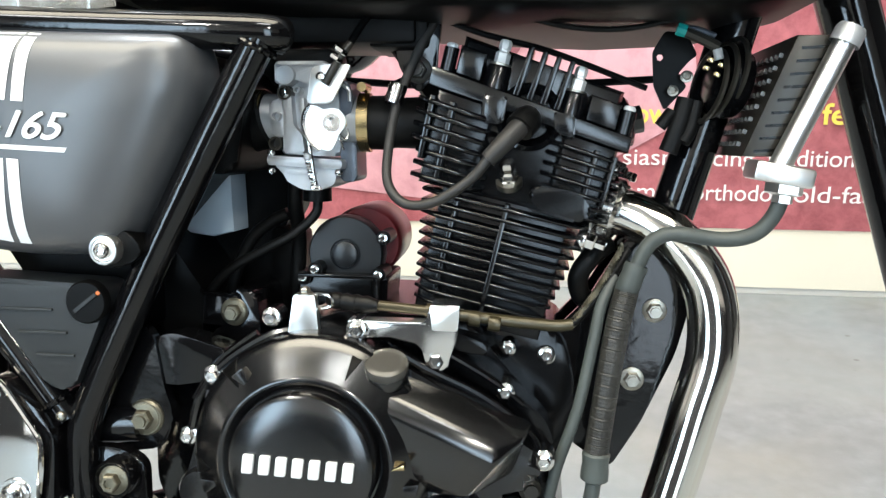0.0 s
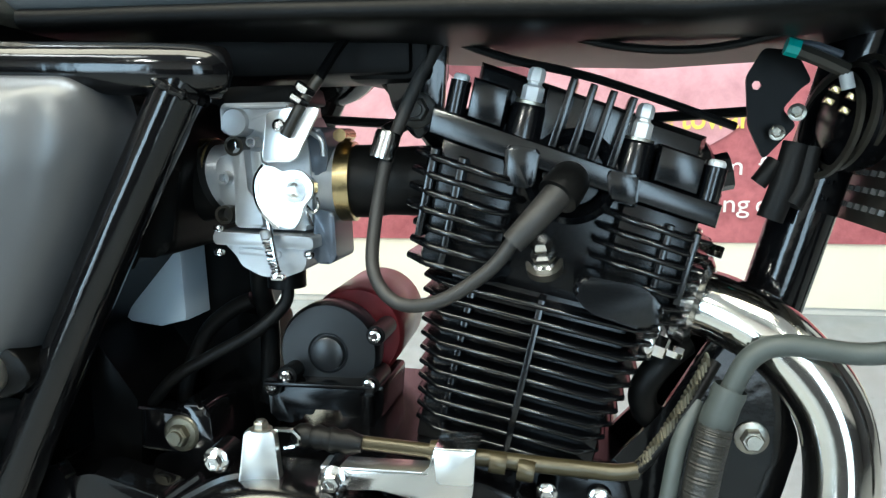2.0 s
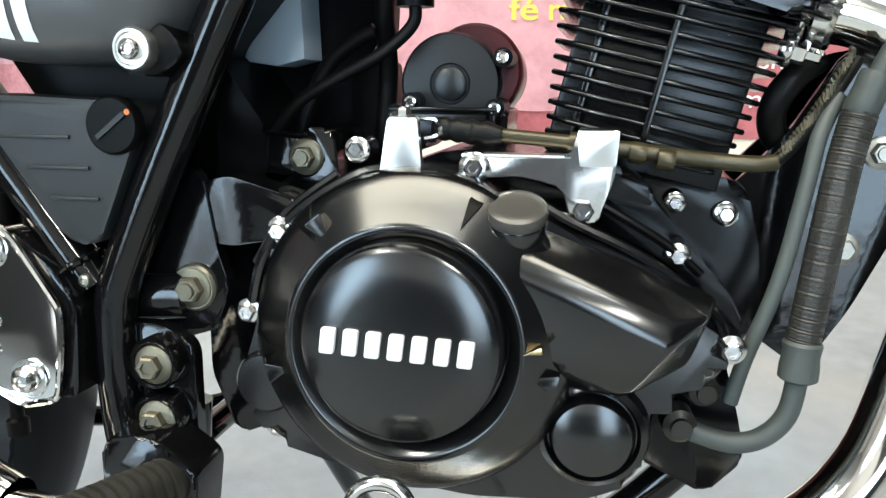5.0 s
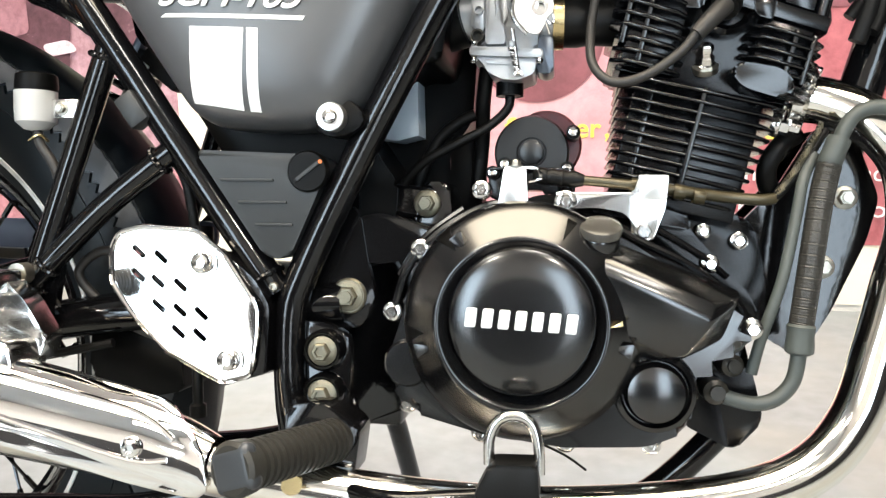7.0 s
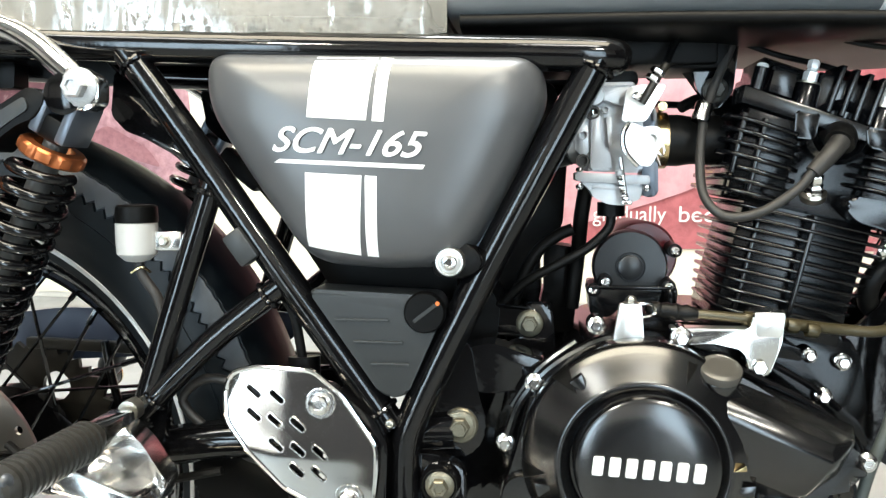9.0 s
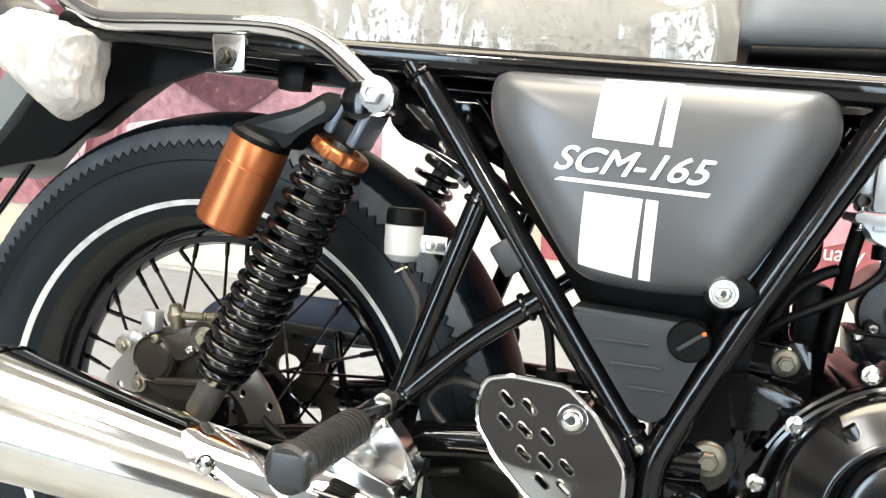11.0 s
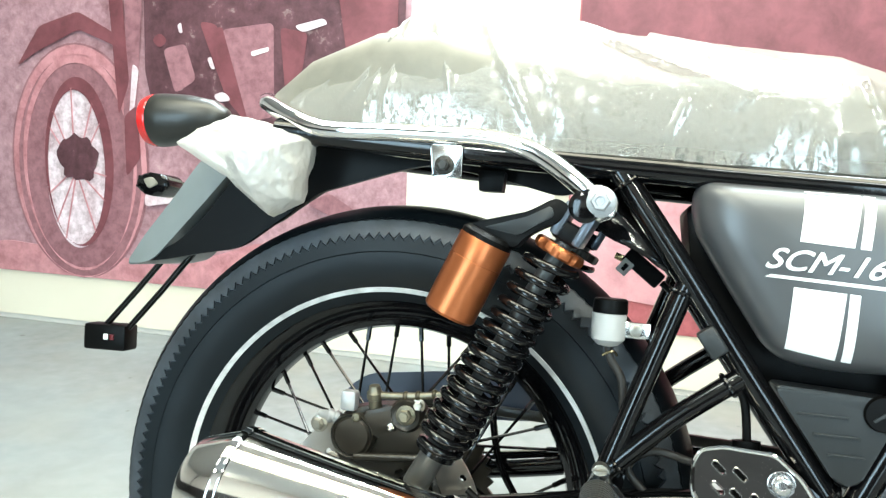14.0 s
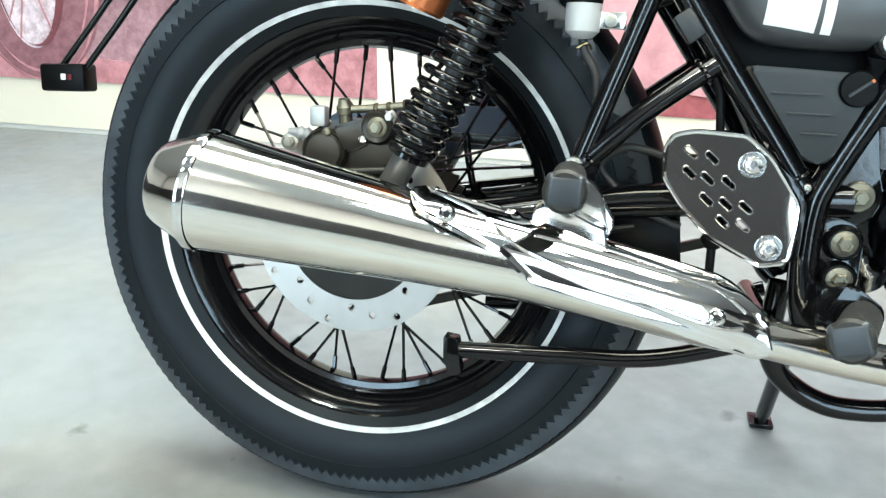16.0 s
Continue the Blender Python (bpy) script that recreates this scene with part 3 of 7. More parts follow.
PHOTO_DETAILS = (
    ("printed_cylinder", RED_MID, [(-1.329, 1.048), (-1.244, 1.067), (-1.205, 0.949), (-1.286, 0.902)]),
    ("printed_frame", RED_DARK, [(-1.191, 1.139), (-1.127, 1.13), (-1.031, 0.825), (-1.092, 0.887)]),
    ("printed_panel", RED_MID, [(-1.109, 1.113), (-0.923, 1.136), (-0.92, 0.837), (-1.021, 0.816)]),
    ("printed_outline", RED_DARK, [(-1.128, 1.118), (-1.107, 1.122), (-1.013, 0.816), (-1.033, 0.812)]),
    ("printed_column", RED_DARK, [(-0.90, 1.122), (-0.803, 1.105), (-0.822, 0.982), (-0.88, 0.91)]),
    ("printed_handle", PALE_PRINT, [(-0.851, 1.126), (-0.749, 1.15), (-0.734, 1.133), (-0.822, 1.105)]),
    ("printed_bar", WHITE_PRINT, [(-1.003, 1.044), (-0.939, 1.059), (-0.939, 1.046), (-0.999, 1.028)]),
    ("printed_seat", RED_DARK, [(-0.746, 1.5), (-0.504, 1.5), (-0.503, 1.109), (-0.669, 1.036)]),
    ("printed_lamp", RED_DARK, [(-1.37, 1.076), (-1.338, 1.103), (-1.307, 1.076), (-1.339, 1.048)]),
)
PIPES = (
    ("printed_pipe", PALE_PRINT, [(-1.408, 0.559), (-1.212, 0.588), (-0.88, 0.62), (-0.88, 0.575), (-1.213, 0.546), (-1.41, 0.512)]),
    ("printed_case", RED_MID, [(-1.22, 0.86), (-1.10, 0.88), (-1.06, 0.76), (-1.16, 0.72)]),
    ("printed_glint", PALE_PRINT, [(-1.14, 0.90), (-1.10, 0.915), (-1.07, 0.885), (-1.12, 0.878)]),
    ("printed_glint", PALE_PRINT, [(-1.27, 1.125), (-1.255, 1.135), (-1.25, 1.10), (-1.262, 1.10)]),
    ("printed_glint", PALE_PRINT, [(-0.88, 0.80), (-0.79, 0.815), (-0.76, 0.78), (-0.86, 0.765)]),
    ("printed_glint", PALE_PRINT, [(-1.16, 1.02), (-1.145, 1.025), (-1.13, 0.985), (-1.145, 0.985)]),
    ("printed_wheel_edge", RED_MID, [(-0.80, 0.56), (-0.66, 0.50), (-0.56, 0.47), (-0.60, 0.53), (-0.72, 0.60)]),
)
for i, (name, material, poly) in enumerate(PHOTO_SHAPES + PHOTO_DETAILS + PIPES):
    poly = [(x - 0.01, z - 0.05) for x, z in poly]
    part(name, prism(rounded(poly, 0.02), -0.0172 - 0.0005 * i, -0.0168 - 0.0005 * i), material, banner)

TEXT_Y = -0.014


def word(text, x0, x1, base, height, material, bold):
    """One printed part a letter, spaced as the built-in font sets the whole word."""
    def extent(t):
        me = lettering(t, 1.0, 0.0)
        xs = [v.co.x for v in me.vertices]
        bpy.data.meshes.remove(me)
        return min(xs), max(xs)
    lo, hi = extent(text)
    k = (x1 - x0) / (hi - lo)
    for n, char in enumerate(text):
        if char != " ":
            right = extent(text[:n + 1])[1]
            a, b = extent(char)
            letters("letter", char, x0 + (right - (b - a) - lo) * k, x0 + (right - lo) * k, base, TEXT_Y, height, material, banner, bold=bold)


for text, x0, x1, base, material in (
        ("fé", 0.503, 0.572, 0.476, YELLOW_PRINT), ("racer", 0.602, 0.765, 0.475, YELLOW_PRINT), (",", 0.778, 0.788, 0.474, YELLOW_PRINT),
        ("salute", 0.845, 1.010, 0.473, YELLOW_PRINT), ("towards", 1.030, 1.245, 0.471, YELLOW_PRINT), ("fe", 1.522, 1.580, 0.471, YELLOW_PRINT),
        ("siasm", 1.028, 1.178, 0.359, WHITE_PRINT), ("facing", 1.214, 1.365, 0.358, WHITE_PRINT), ("traditional", 1.398, 1.655, 0.360, WHITE_PRINT),
        ("gradually", 0.697, 0.897, 0.266, WHITE_PRINT), ("becoming", 0.932, 1.200, 0.266, WHITE_PRINT), ("orthodox", 1.215, 1.452, 0.265, WHITE_PRINT), ("old-fas", 1.476, 1.672, 0.264, WHITE_PRINT)):
    word(text, x0, x1, base, 0.052 if material is YELLOW_PRINT else 0.044, material, 0.0012 if material is YELLOW_PRINT else 0.0)


# ---- the motorcycle: leans to its left on the side stand ----
bike = tagged(new("motorcycle"), "black and matte grey cafe racer motorcycle leaning on its side stand", "motorcycle")
bike.matrix_basis = Matrix.Rotation(radians(-8.81), 4, "X") @ Matrix.Translation((0, 0, 0.03))

BOLT_MESHES = {}


def bolt(parent, x, y, z, r=0.006, style="hex", material=None, axis=(0, -1, 0), name="bolt"):
    """A screw head that faces the axis: hex with washer, or a round socket screw."""
    material = material or ZINC
    key = (style, material.name)
    if key not in BOLT_MESHES:
        if style == "hex":
            bm = lathe([(1.45, -0.1), (1.45, 0.12), (1.3, 0.2), (0, 0.2)], axis=(0, 0, 1), seg=20)
            lathe([(1.0, 0.15), (1.0, 0.85), (0.85, 1.0), (0, 1.0)], axis=(0, 0, 1), seg=6, bm=bm)
            lathe([(0.62, 0.95), (0.58, 1.25), (0, 1.25)], axis=(0, 0, 1), seg=12, bm=bm)
        elif style == "flange":
            bm = lathe([(1.5, -0.1), (1.5, 0.1), (1.1, 0.35), (0, 0.35)], axis=(0, 0, 1), seg=20)
            lathe([(0.95, 0.3), (0.95, 1.0), (0.8, 1.15), (0.5, 1.15), (0.45, 0.95), (0, 0.95)], axis=(0, 0, 1), seg=6, bm=bm)
        else:
            bm = lathe([(1.0, -0.1), (1.0, 0.45), (0.8, 0.72), (0.5, 0.8), (0.42, 0.5), (0, 0.5)], axis=(0, 0, 1), seg=18)
        BOLT_MESHES[key] = as_mesh(name, bm, material)
    ob = new(name, BOLT_MESHES[key])
    ob.parent = parent
    ob.matrix_basis = Matrix.Translation((x, y, z)) @ rotation_to(axis) @ Matrix.Diagonal((r, r, r, 1))
    return ob


def both(pts):
    """A path and its mirror image on the far side."""
    return (pts, [(x, -y, z) for x, y, z in pts])


# frame
frame_part = part("frame", tube([(0.56, 0, 0.745), (0.75, 0, 0.752), (0.93, 0, 0.80), (1.0, 0, 0.84)], 0.024, 16), GLOSS_BLACK, bike, "gloss black tubular steel frame")
FRAME_TUBES = (
    ([(-0.14, -0.118, 0.742), (0.136, -0.12, 0.724), (0.42, -0.12, 0.711), (0.60, -0.12, 0.704), (0.628, -0.11, 0.702)], 0.0135),
    ([(0.232, -0.12, 0.716), (0.295, -0.12, 0.629), (0.36, -0.12, 0.536), (0.452, -0.12, 0.408)], 0.0125),
    ([(0.616, -0.118, 0.706), (0.561, -0.12, 0.603), (0.517, -0.12, 0.518), (0.474, -0.12, 0.428), (0.462, -0.12, 0.385), (0.465, -0.118, 0.30), (0.484, -0.11, 0.272)], 0.0132),
    ([(0.305, -0.12, 0.612), (0.267, -0.122, 0.500), (0.226, -0.125, 0.378)], 0.0105),
    ([(0.36, -0.12, 0.523), (0.299, -0.122, 0.475), (0.237, -0.125, 0.414)], 0.0105),
)
for pts, r in FRAME_TUBES:
    for side in both(pts) if pts[0][0] > -0.1 else (pts, [(x, -y, z) for x, y, z in pts[:-1]] + [(0.66, 0.075, 0.722), (0.71, 0.02, 0.742)]):
        part("frame_tube", tube(side, r, 14, 5), GLOSS_BLACK, frame_part)
part("down_tube", tube([(1.0, 0, 0.84), (0.962, 0, 0.70), (0.925, 0, 0.57), (0.905, 0, 0.50)], 0.0185, 18, 4), GLOSS_BLACK, frame_part)
part("lower_tube", tube([(0.462, -0.03, 0.30), (0.458, -0.03, 0.235), (0.470, -0.025, 0.200), (0.490, -0.02, 0.180), (0.516, -0.02, 0.166), (0.547, -0.02, 0.160), (0.600, -0.02, 0.165), (0.68, -0.02, 0.19), (0.76, -0.02, 0.23), (0.82, -0.02, 0.29)], 0.0125, 16, 5), GLOSS_BLACK, frame_part)
for y in (-0.03, 0.026):
    part("engine_mount_plate", prism(rounded([(0.885, 0.55), (0.912, 0.555), (0.937, 0.492), (0.928, 0.456), (0.902, 0.396), (0.878, 0.355), (0.835, 0.385), (0.811, 0.452), (0.857, 0.502)], 0.008), y, y + 0.005, 0.001), GLOSS_BLACK, frame_part)
for x, z in ((0.91, 0.492), (0.894, 0.434), (0.823, 0.449)):
    bolt(frame_part, x, -0.031, z, 0.0068, "hex", ZINC)
for y in (-0.118, 0.108):
    part("pivot_plate", prism(rounded([(0.455, 0.385), (0.49, 0.386), (0.512, 0.375), (0.512, 0.30), (0.49, 0.272), (0.462, 0.29)], 0.01), y, y + 0.01, 0.002), GLOSS_BLACK, frame_part)
    part("pivot_lug", prism(rounded([(0.462, 0.41), (0.487, 0.462), (0.505, 0.482), (0.514, 0.472), (0.521, 0.43), (0.529, 0.405), (0.518, 0.380), (0.490, 0.376), (0.462, 0.385)], 0.008), y + 0.018, y + 0.028, 0.002), GLOSS_BLACK, frame_part)
    gusset = prism(rounded([(0.205, 0.702), (0.207, 0.664), (0.2225, 0.650), (0.240, 0.644), (0.2646, 0.6316), (0.283, 0.6185), (0.291, 0.622), (0.236, 0.702)], 0.004), y, y + 0.008, 0.001)
    for v in gusset.verts:
        v.co.y += 0.30 * (v.co.z - 0.612) * (1 if y < 0 else -1)
    part("gusset", gusset, GLOSS_BLACK, frame_part)
    part("lower_gusset", prism(rounded([(0.222, 0.40), (0.262, 0.43), (0.252, 0.372), (0.226, 0.365)], 0.005), y - 0.006, y + 0.002, 0.001), GLOSS_BLACK, frame_part)
part("bolt_boss", lathe([(0.0150, 0), (0.0150, 0.003), (0.0135, 0.0045), (0, 0.0045)], (0.5055, -0.0995, 0.4055), seg=24), OLD_ZINC, frame_part)
bolt(frame_part, 0.5055, -0.1035, 0.4055, 0.0085, "hex", OLD_ZINC)
for z in (0.364, 0.329):
    part("bolt_boss", lathe([(0.0165, 0), (0.0165, 0.012), (0.0145, 0.015), (0.0125, 0.012), (0, 0.012)], (0.492, -0.118, z), seg=24), GLOSS_BLACK, frame_part)
    bolt(frame_part, 0.492, -0.130, z, 0.0080, "flange", OLD_ZINC)
part("side_lug", prism(rounded([(0.478, 0.462), (0.53, 0.475), (0.575, 0.462), (0.575, 0.440), (0.53, 0.432), (0.478, 0.44)], 0.006), -0.098, -0.07, 0.003), GLOSS_BLACK, frame_part)
ARM = rounded([(0.506, 0.500), (0.548, 0.497), (0.566, 0.495), (0.574, 0.483), (0.566, 0.471), (0.548, 0.472), (0.508, 0.475)], 0.005, 3)
part("upper_mount_arm", prism(ARM, -0.0480, -0.030, 0.001), GLOSS_BLACK, frame_part)
part("arm_rim", tube([(x, -0.0480, z) for x, z in ARM + ARM[:1]], 0.0018, 8, 1), GLOSS_BLACK, frame_part)
part("mount_washer", lathe([(0.0120, 0), (0.0120, 0.002), (0.0110, 0.0028), (0, 0.0028)], (0.561, -0.0478, 0.483), seg=28), OLD_ZINC, frame_part)
bolt(frame_part, 0.561, -0.0505, 0.483, 0.0074, "hex", OLD_ZINC)
part("rear_mount", prism(rounded([(0.487, 0.45), (0.548, 0.462), (0.556, 0.502), (0.580, 0.502), (0.584, 0.465), (0.575, 0.34), (0.555, 0.305), (0.505, 0.285), (0.487, 0.33)], 0.008), -0.049, 0.07, 0.004), GLOSS_BLACK, frame_part)
bolt(frame_part, 0.452, -0.131, 0.414, 0.004, "round", ZINC)
part("clip_block", box((0.331, -0.127, 0.5555), (0.0185, 0.018, 0.029), 0.003, Matrix.Rotation(radians(-35.6), 4, "Y")), PANEL_GREY, frame_part)


def weld_bead(centre, axis, r, seed):
    """An uneven bead of weld round the end of a tube."""
    bm = bmesh.new()
    m = Matrix.Translation(centre) @ rotation_to(Vector(axis)).to_4x4()
    n, k = 40, 8
    rings = []
    for i in range(n):
        a = 2 * math.pi * i / n
        swell = 0.0024 + 0.0007 * math.sin(i * 2.3 + seed) + 0.0005 * noise.noise(Vector((i * 0.7, seed, 0)))
        rings.append([bm.verts.new(m @ Vector(((r + swell * math.cos(b)) * math.cos(a), (r + swell * math.cos(b)) * math.sin(a), swell * math.sin(b)))) for b in (2 * math.pi * j / k for j in range(k))])
    for a, b in zip(rings, rings[1:] + rings[:1]):
        for j in range(k):
            bm.faces.new((a[j], b[j], b[(j + 1) % k], a[(j + 1) % k]))
    return bm


for seed, (centre, axis, r) in enumerate((((0.300, -0.1205, 0.600), (0.32, 0, 0.95), 0.0108), ((0.349, -0.1205, 0.515), (0.79, 0, 0.61), 0.0108), ((0.236, -0.1245, 0.408), (0.34, 0, 0.94), 0.0110),
                                          ((0.250, -0.1240, 0.427), (0.75, 0, 0.66), 0.0110), ((0.442, -0.120, 0.421), (0.58, 0, -0.81), 0.0130), ((0.610, -0.1185, 0.694), (0.47, 0, 0.88), 0.0136), ((0.241, -0.120, 0.704), (-0.58, 0, 0.81), 0.0130))):
    part("weld_bead", weld_bead(centre, axis, r, seed), GLOSS_BLACK, frame_part)

# air box and dark inner panels
airbox = part("air_box", prism(rounded([(0.40, 0.695), (0.555, 0.695), (0.585, 0.66), (0.575, 0.60), (0.545, 0.60), (0.50, 0.55), (0.50, 0.47), (0.42, 0.47), (0.36, 0.56), (0.31, 0.62), (0.30, 0.69)], 0.01), -0.075, 0.075, 0.006), BLACK_PLASTIC, bike, "black plastic air box")
part("duct", tube([(0.57, -0.03, 0.64), (0.592, -0.035, 0.645)], 0.024, 20, 1), RUBBER, airbox)
part("white_tank", prism([(0.526, 0.596), (0.543, 0.596), (0.545, 0.546), (0.525, 0.541), (0.497, 0.545)], -0.005, 0.03, 0.002), PALE_BLUE, airbox, "pale translucent plastic box")
part("inner_panel", prism(rounded([(0.36, 0.70), (0.58, 0.70), (0.595, 0.65), (0.590, 0.565), (0.568, 0.53), (0.572, 0.475), (0.60, 0.455), (0.60, 0.40), (0.44, 0.42), (0.36, 0.56)], 0.006), 0.035, 0.08, 0.003), BLACK_PLASTIC, airbox)
part("regulator", prism(rounded([(0.572, 0.548), (0.600, 0.545), (0.604, 0.50), (0.600, 0.462), (0.572, 0.465)], 0.004), 0.015, 0.05, 0.003), BLACK_PLASTIC, airbox)
part("battery_tray", prism(rounded([(0.39, 0.55), (0.50, 0.55), (0.535, 0.50), (0.53, 0.43), (0.47, 0.42)], 0.008), -0.05, 0.08, 0.004), BLACK_PLASTIC, airbox)

# side cover with its decal
COVER_EDGE = rounded([(0.304, 0.711), (0.568, 0.703), (0.577, 0.672), (0.548, 0.606), (0.518, 0.553), (0.494, 0.540), (0.442, 0.538), (0.388, 0.543), (0.337, 0.616), (0.304, 0.668)], 0.03, 7)
COVER_MID = (0.440, 0.628)
COVER_STEPS = ((1.0, -0.100), (1.0, -0.118), (0.985, -0.128), (0.955, -0.137), (0.91, -0.1445), (0.85, -0.1497), (0.76, -0.1540), (0.64, -0.1570), (0.48, -0.1590), (0.28, -0.1602), (0.10, -0.1606))


def cover_depth(x, z):
    """The side cover's surface: how far out it stands at (x, z)."""
    dx, dz = x - COVER_MID[0], z - COVER_MID[1]
    share = 0.0
    n = len(COVER_EDGE)
    for k in range(n):
        ax, az = COVER_EDGE[k][0] - COVER_MID[0], COVER_EDGE[k][1] - COVER_MID[1]
        bx, bz = COVER_EDGE[(k + 1) % n][0] - COVER_MID[0], COVER_EDGE[(k + 1) % n][1] - COVER_MID[1]
        det = ax * bz - az * bx
        if abs(det) > 1e-12:
            u, w = (dx * bz - dz * bx) / det, (ax * dz - az * dx) / det
            if u >= -1e-9 and w >= -1e-9:
                share = u + w
                break
    for (s0, y0), (s1, y1) in zip(COVER_STEPS, COVER_STEPS[1:]):
        if s1 <= share <= s0 and s0 > s1:
            return y1 + (y0 - y1) * (share - s1) / (s0 - s1)
    return COVER_STEPS[-1][1]


def pillow():
    bm = bmesh.new()
    rings = [[bm.verts.new((COVER_MID[0] + (x - COVER_MID[0]) * s, y, COVER_MID[1] + (z - COVER_MID[1]) * s)) for x, z in COVER_EDGE] for s, y in COVER_STEPS]
    n = len(COVER_EDGE)
    for a, b in zip(rings, rings[1:]):
        for k in range(n):
            bm.faces.new((a[k], a[(k + 1) % n], b[(k + 1) % n], b[k]))
    bm.faces.new(rings[-1])
    bm.faces.new(list(reversed(rings[0])))
    return bm


def decal(a, b, c, d, lift=0.0007, n=10):
    """A four-cornered film laid on the side cover."""
    bm = bmesh.new()
    rows = []
    for i in range(n + 1):
        row = []
        for j in range(n + 1):
            u, w = i / n, j / n
            x = (a[0] * (1 - u) + b[0] * u) * (1 - w) + (d[0] * (1 - u) + c[0] * u) * w
            z = (a[1] * (1 - u) + b[1] * u) * (1 - w) + (d[1] * (1 - u) + c[1] * u) * w
            row.append(bm.verts.new((x, cover_depth(x, z) - lift, z)))
        rows.append(row)
    for p, q in zip(rows, rows[1:]):
        for j in range(n):
            bm.faces.new((p[j], p[j + 1], q[j + 1], q[j]))
    return bm


side_cover = part("side_cover", pillow(), MATTE_GREY, bike, "matte grey side cover with white stripes and model lettering", 60)
for name, corners in (("stripe", [(0.4000, 0.7035), (0.4475, 0.7020), (0.4415, 0.6535), (0.396, 0.6565)]), ("stripe", [(0.4500, 0.7020), (0.4595, 0.7012), (0.4550, 0.6525), (0.446, 0.653)]),
                      ("underline", [(0.369, 0.6228), (0.374, 0.6255), (0.486, 0.6205), (0.484, 0.6172)]), ("stripe", [(0.394, 0.6152), (0.438, 0.6128), (0.4345, 0.5515), (0.392, 0.558)]),
                      ("stripe", [(0.4405, 0.6128), (0.4495, 0.6122), (0.4482, 0.5503), (0.4395, 0.551)])):
    part(name, decal(*corners), WHITE_DECAL, side_cover)
for k, (dx, dz) in enumerate(((0.0, 0.0), (0.0009, 0.0002), (0.0004, 0.0008))):
    model = letters("model_lettering", "SCM-165", 0.3685 + dx, 0.4865 + dx, 0.6312 + dz, 0.0, 0.0185, WHITE_DECAL, side_cover, "white italic model lettering", shear=0.4, slope=2.8, depth=0.0003)
    model.data.transform(model.matrix_basis)
    model.matrix_basis = Matrix()
    for v in model.data.vertices:
        v.co.y += cover_depth(v.co.x, v.co.z) - 0.0015 - 0.0002 * k
part("cover_lug", prism(rounded([(0.488, 0.562), (0.516, 0.562), (0.530, 0.545), (0.512, 0.532), (0.488, 0.535)], 0.008), -0.140, -0.112, 0.002), BLACK_PLASTIC, side_cover)
part("cover_screw", lathe([(0.0114, -0.009), (0.0114, 0.0005), (0.0105, 0.0020), (0.0090, 0.0022), (0.0082, 0.0008), (0, 0.0008)], (0.5025, -0.147, 0.547), seg=32), BRIGHT_STEEL, side_cover, "bright round screw")
bolt(side_cover, 0.5025, -0.1482, 0.547, 0.0062, "round", CHROME_SOFT)
bolt(side_cover, 0.5275, -0.122, 0.546, 0.0045, "round", ZINC)

tool_box = part("tool_box_panel", prism(rounded([(0.386, 0.523), (0.491, 0.519), (0.497, 0.508), (0.466, 0.437), (0.447, 0.437)], 0.008, 4), -0.136, -0.10, 0.006, 3), PANEL_GREY, bike, "dark grey plastic tool box lid")
for x0, x1, z in ((0.409, 0.453, 0.499), (0.424, 0.464, 0.4815), (0.438, 0.469, 0.464)):
    part("rib", box(((x0 + x1) / 2, -0.1365, z), (x1 - x0, 0.003, 0.0022), 0.0006), PANEL_GREY, tool_box)
part("knob", lathe([(0.0165, -0.004), (0.0165, 0.002), (0.015, 0.004), (0, 0.0045)], (0.4815, -0.136, 0.506), seg=28), BLACK_PLASTIC, tool_box, "round black lock knob")
part("knob_slot", box((0.482, -0.1412, 0.506), (0.022, 0.0012, 0.0028), 0, Matrix.Rotation(radians(-38), 4, "Y")), PANEL_GREY, tool_box)
part("indicator_dot", lathe([(0.0022, 0), (0.0016, 0.0008), (0, 0.0009)], (0.492, -0.1395, 0.5135), seg=10), ORANGE, tool_box)

# heel guard plate on the passenger side
PLATE = rounded([(0.326, 0.456), (0.346, 0.461), (0.392, 0.459), (0.416, 0.440), (0.444, 0.400), (0.444, 0.380), (0.440, 0.345), (0.416, 0.339), (0.369, 0.362), (0.339, 0.391), (0.321, 0.416), (0.320, 0.443)], 0.006, 3)


def slot(x, z, w=0.0135, h=0.0045, turn=-42):
    out = []
    for k in range(12):
        a = 2 * math.pi * k / 12
        px, pz = (w / 2 - h / 2) * (1 if math.cos(a) > 0 else -1) + h / 2 * math.cos(a), h / 2 * math.sin(a)
        c, s = math.cos(radians(turn)), math.sin(radians(turn))
        out.append((x + px * c - pz * s, z + px * s + pz * c))
    return out


SLOTS = ((0.344, 0.441), (0.363, 0.437), (0.344, 0.422), (0.361, 0.4175), (0.380, 0.415), (0.362, 0.398), (0.380, 0.395), (0.398, 0.393), (0.379, 0.378), (0.397, 0.376))
heel = part("heel_guard", plate_with_holes(PLATE, [slot(x, z) for x, z in SLOTS], -0.147, -0.1435), CHROME_WAVY, bike, "polished chrome heel guard plate with slots")
rim_path = [(x, -0.147, z) for x, z in PLATE] + [(PLATE[0][0], -0.147, PLATE[0][1])]
part("rolled_edge", tube(rim_path, 0.0022, 8, 1), CHROME, heel)
for x, z in SLOTS:
    lip = slot(x, z, 0.0150, 0.0058)
    part("slot_lip", tube([(px, -0.147, pz) for px, pz in lip + lip[:1]], 0.0008, 6, 1), CHROME_SOFT, heel)
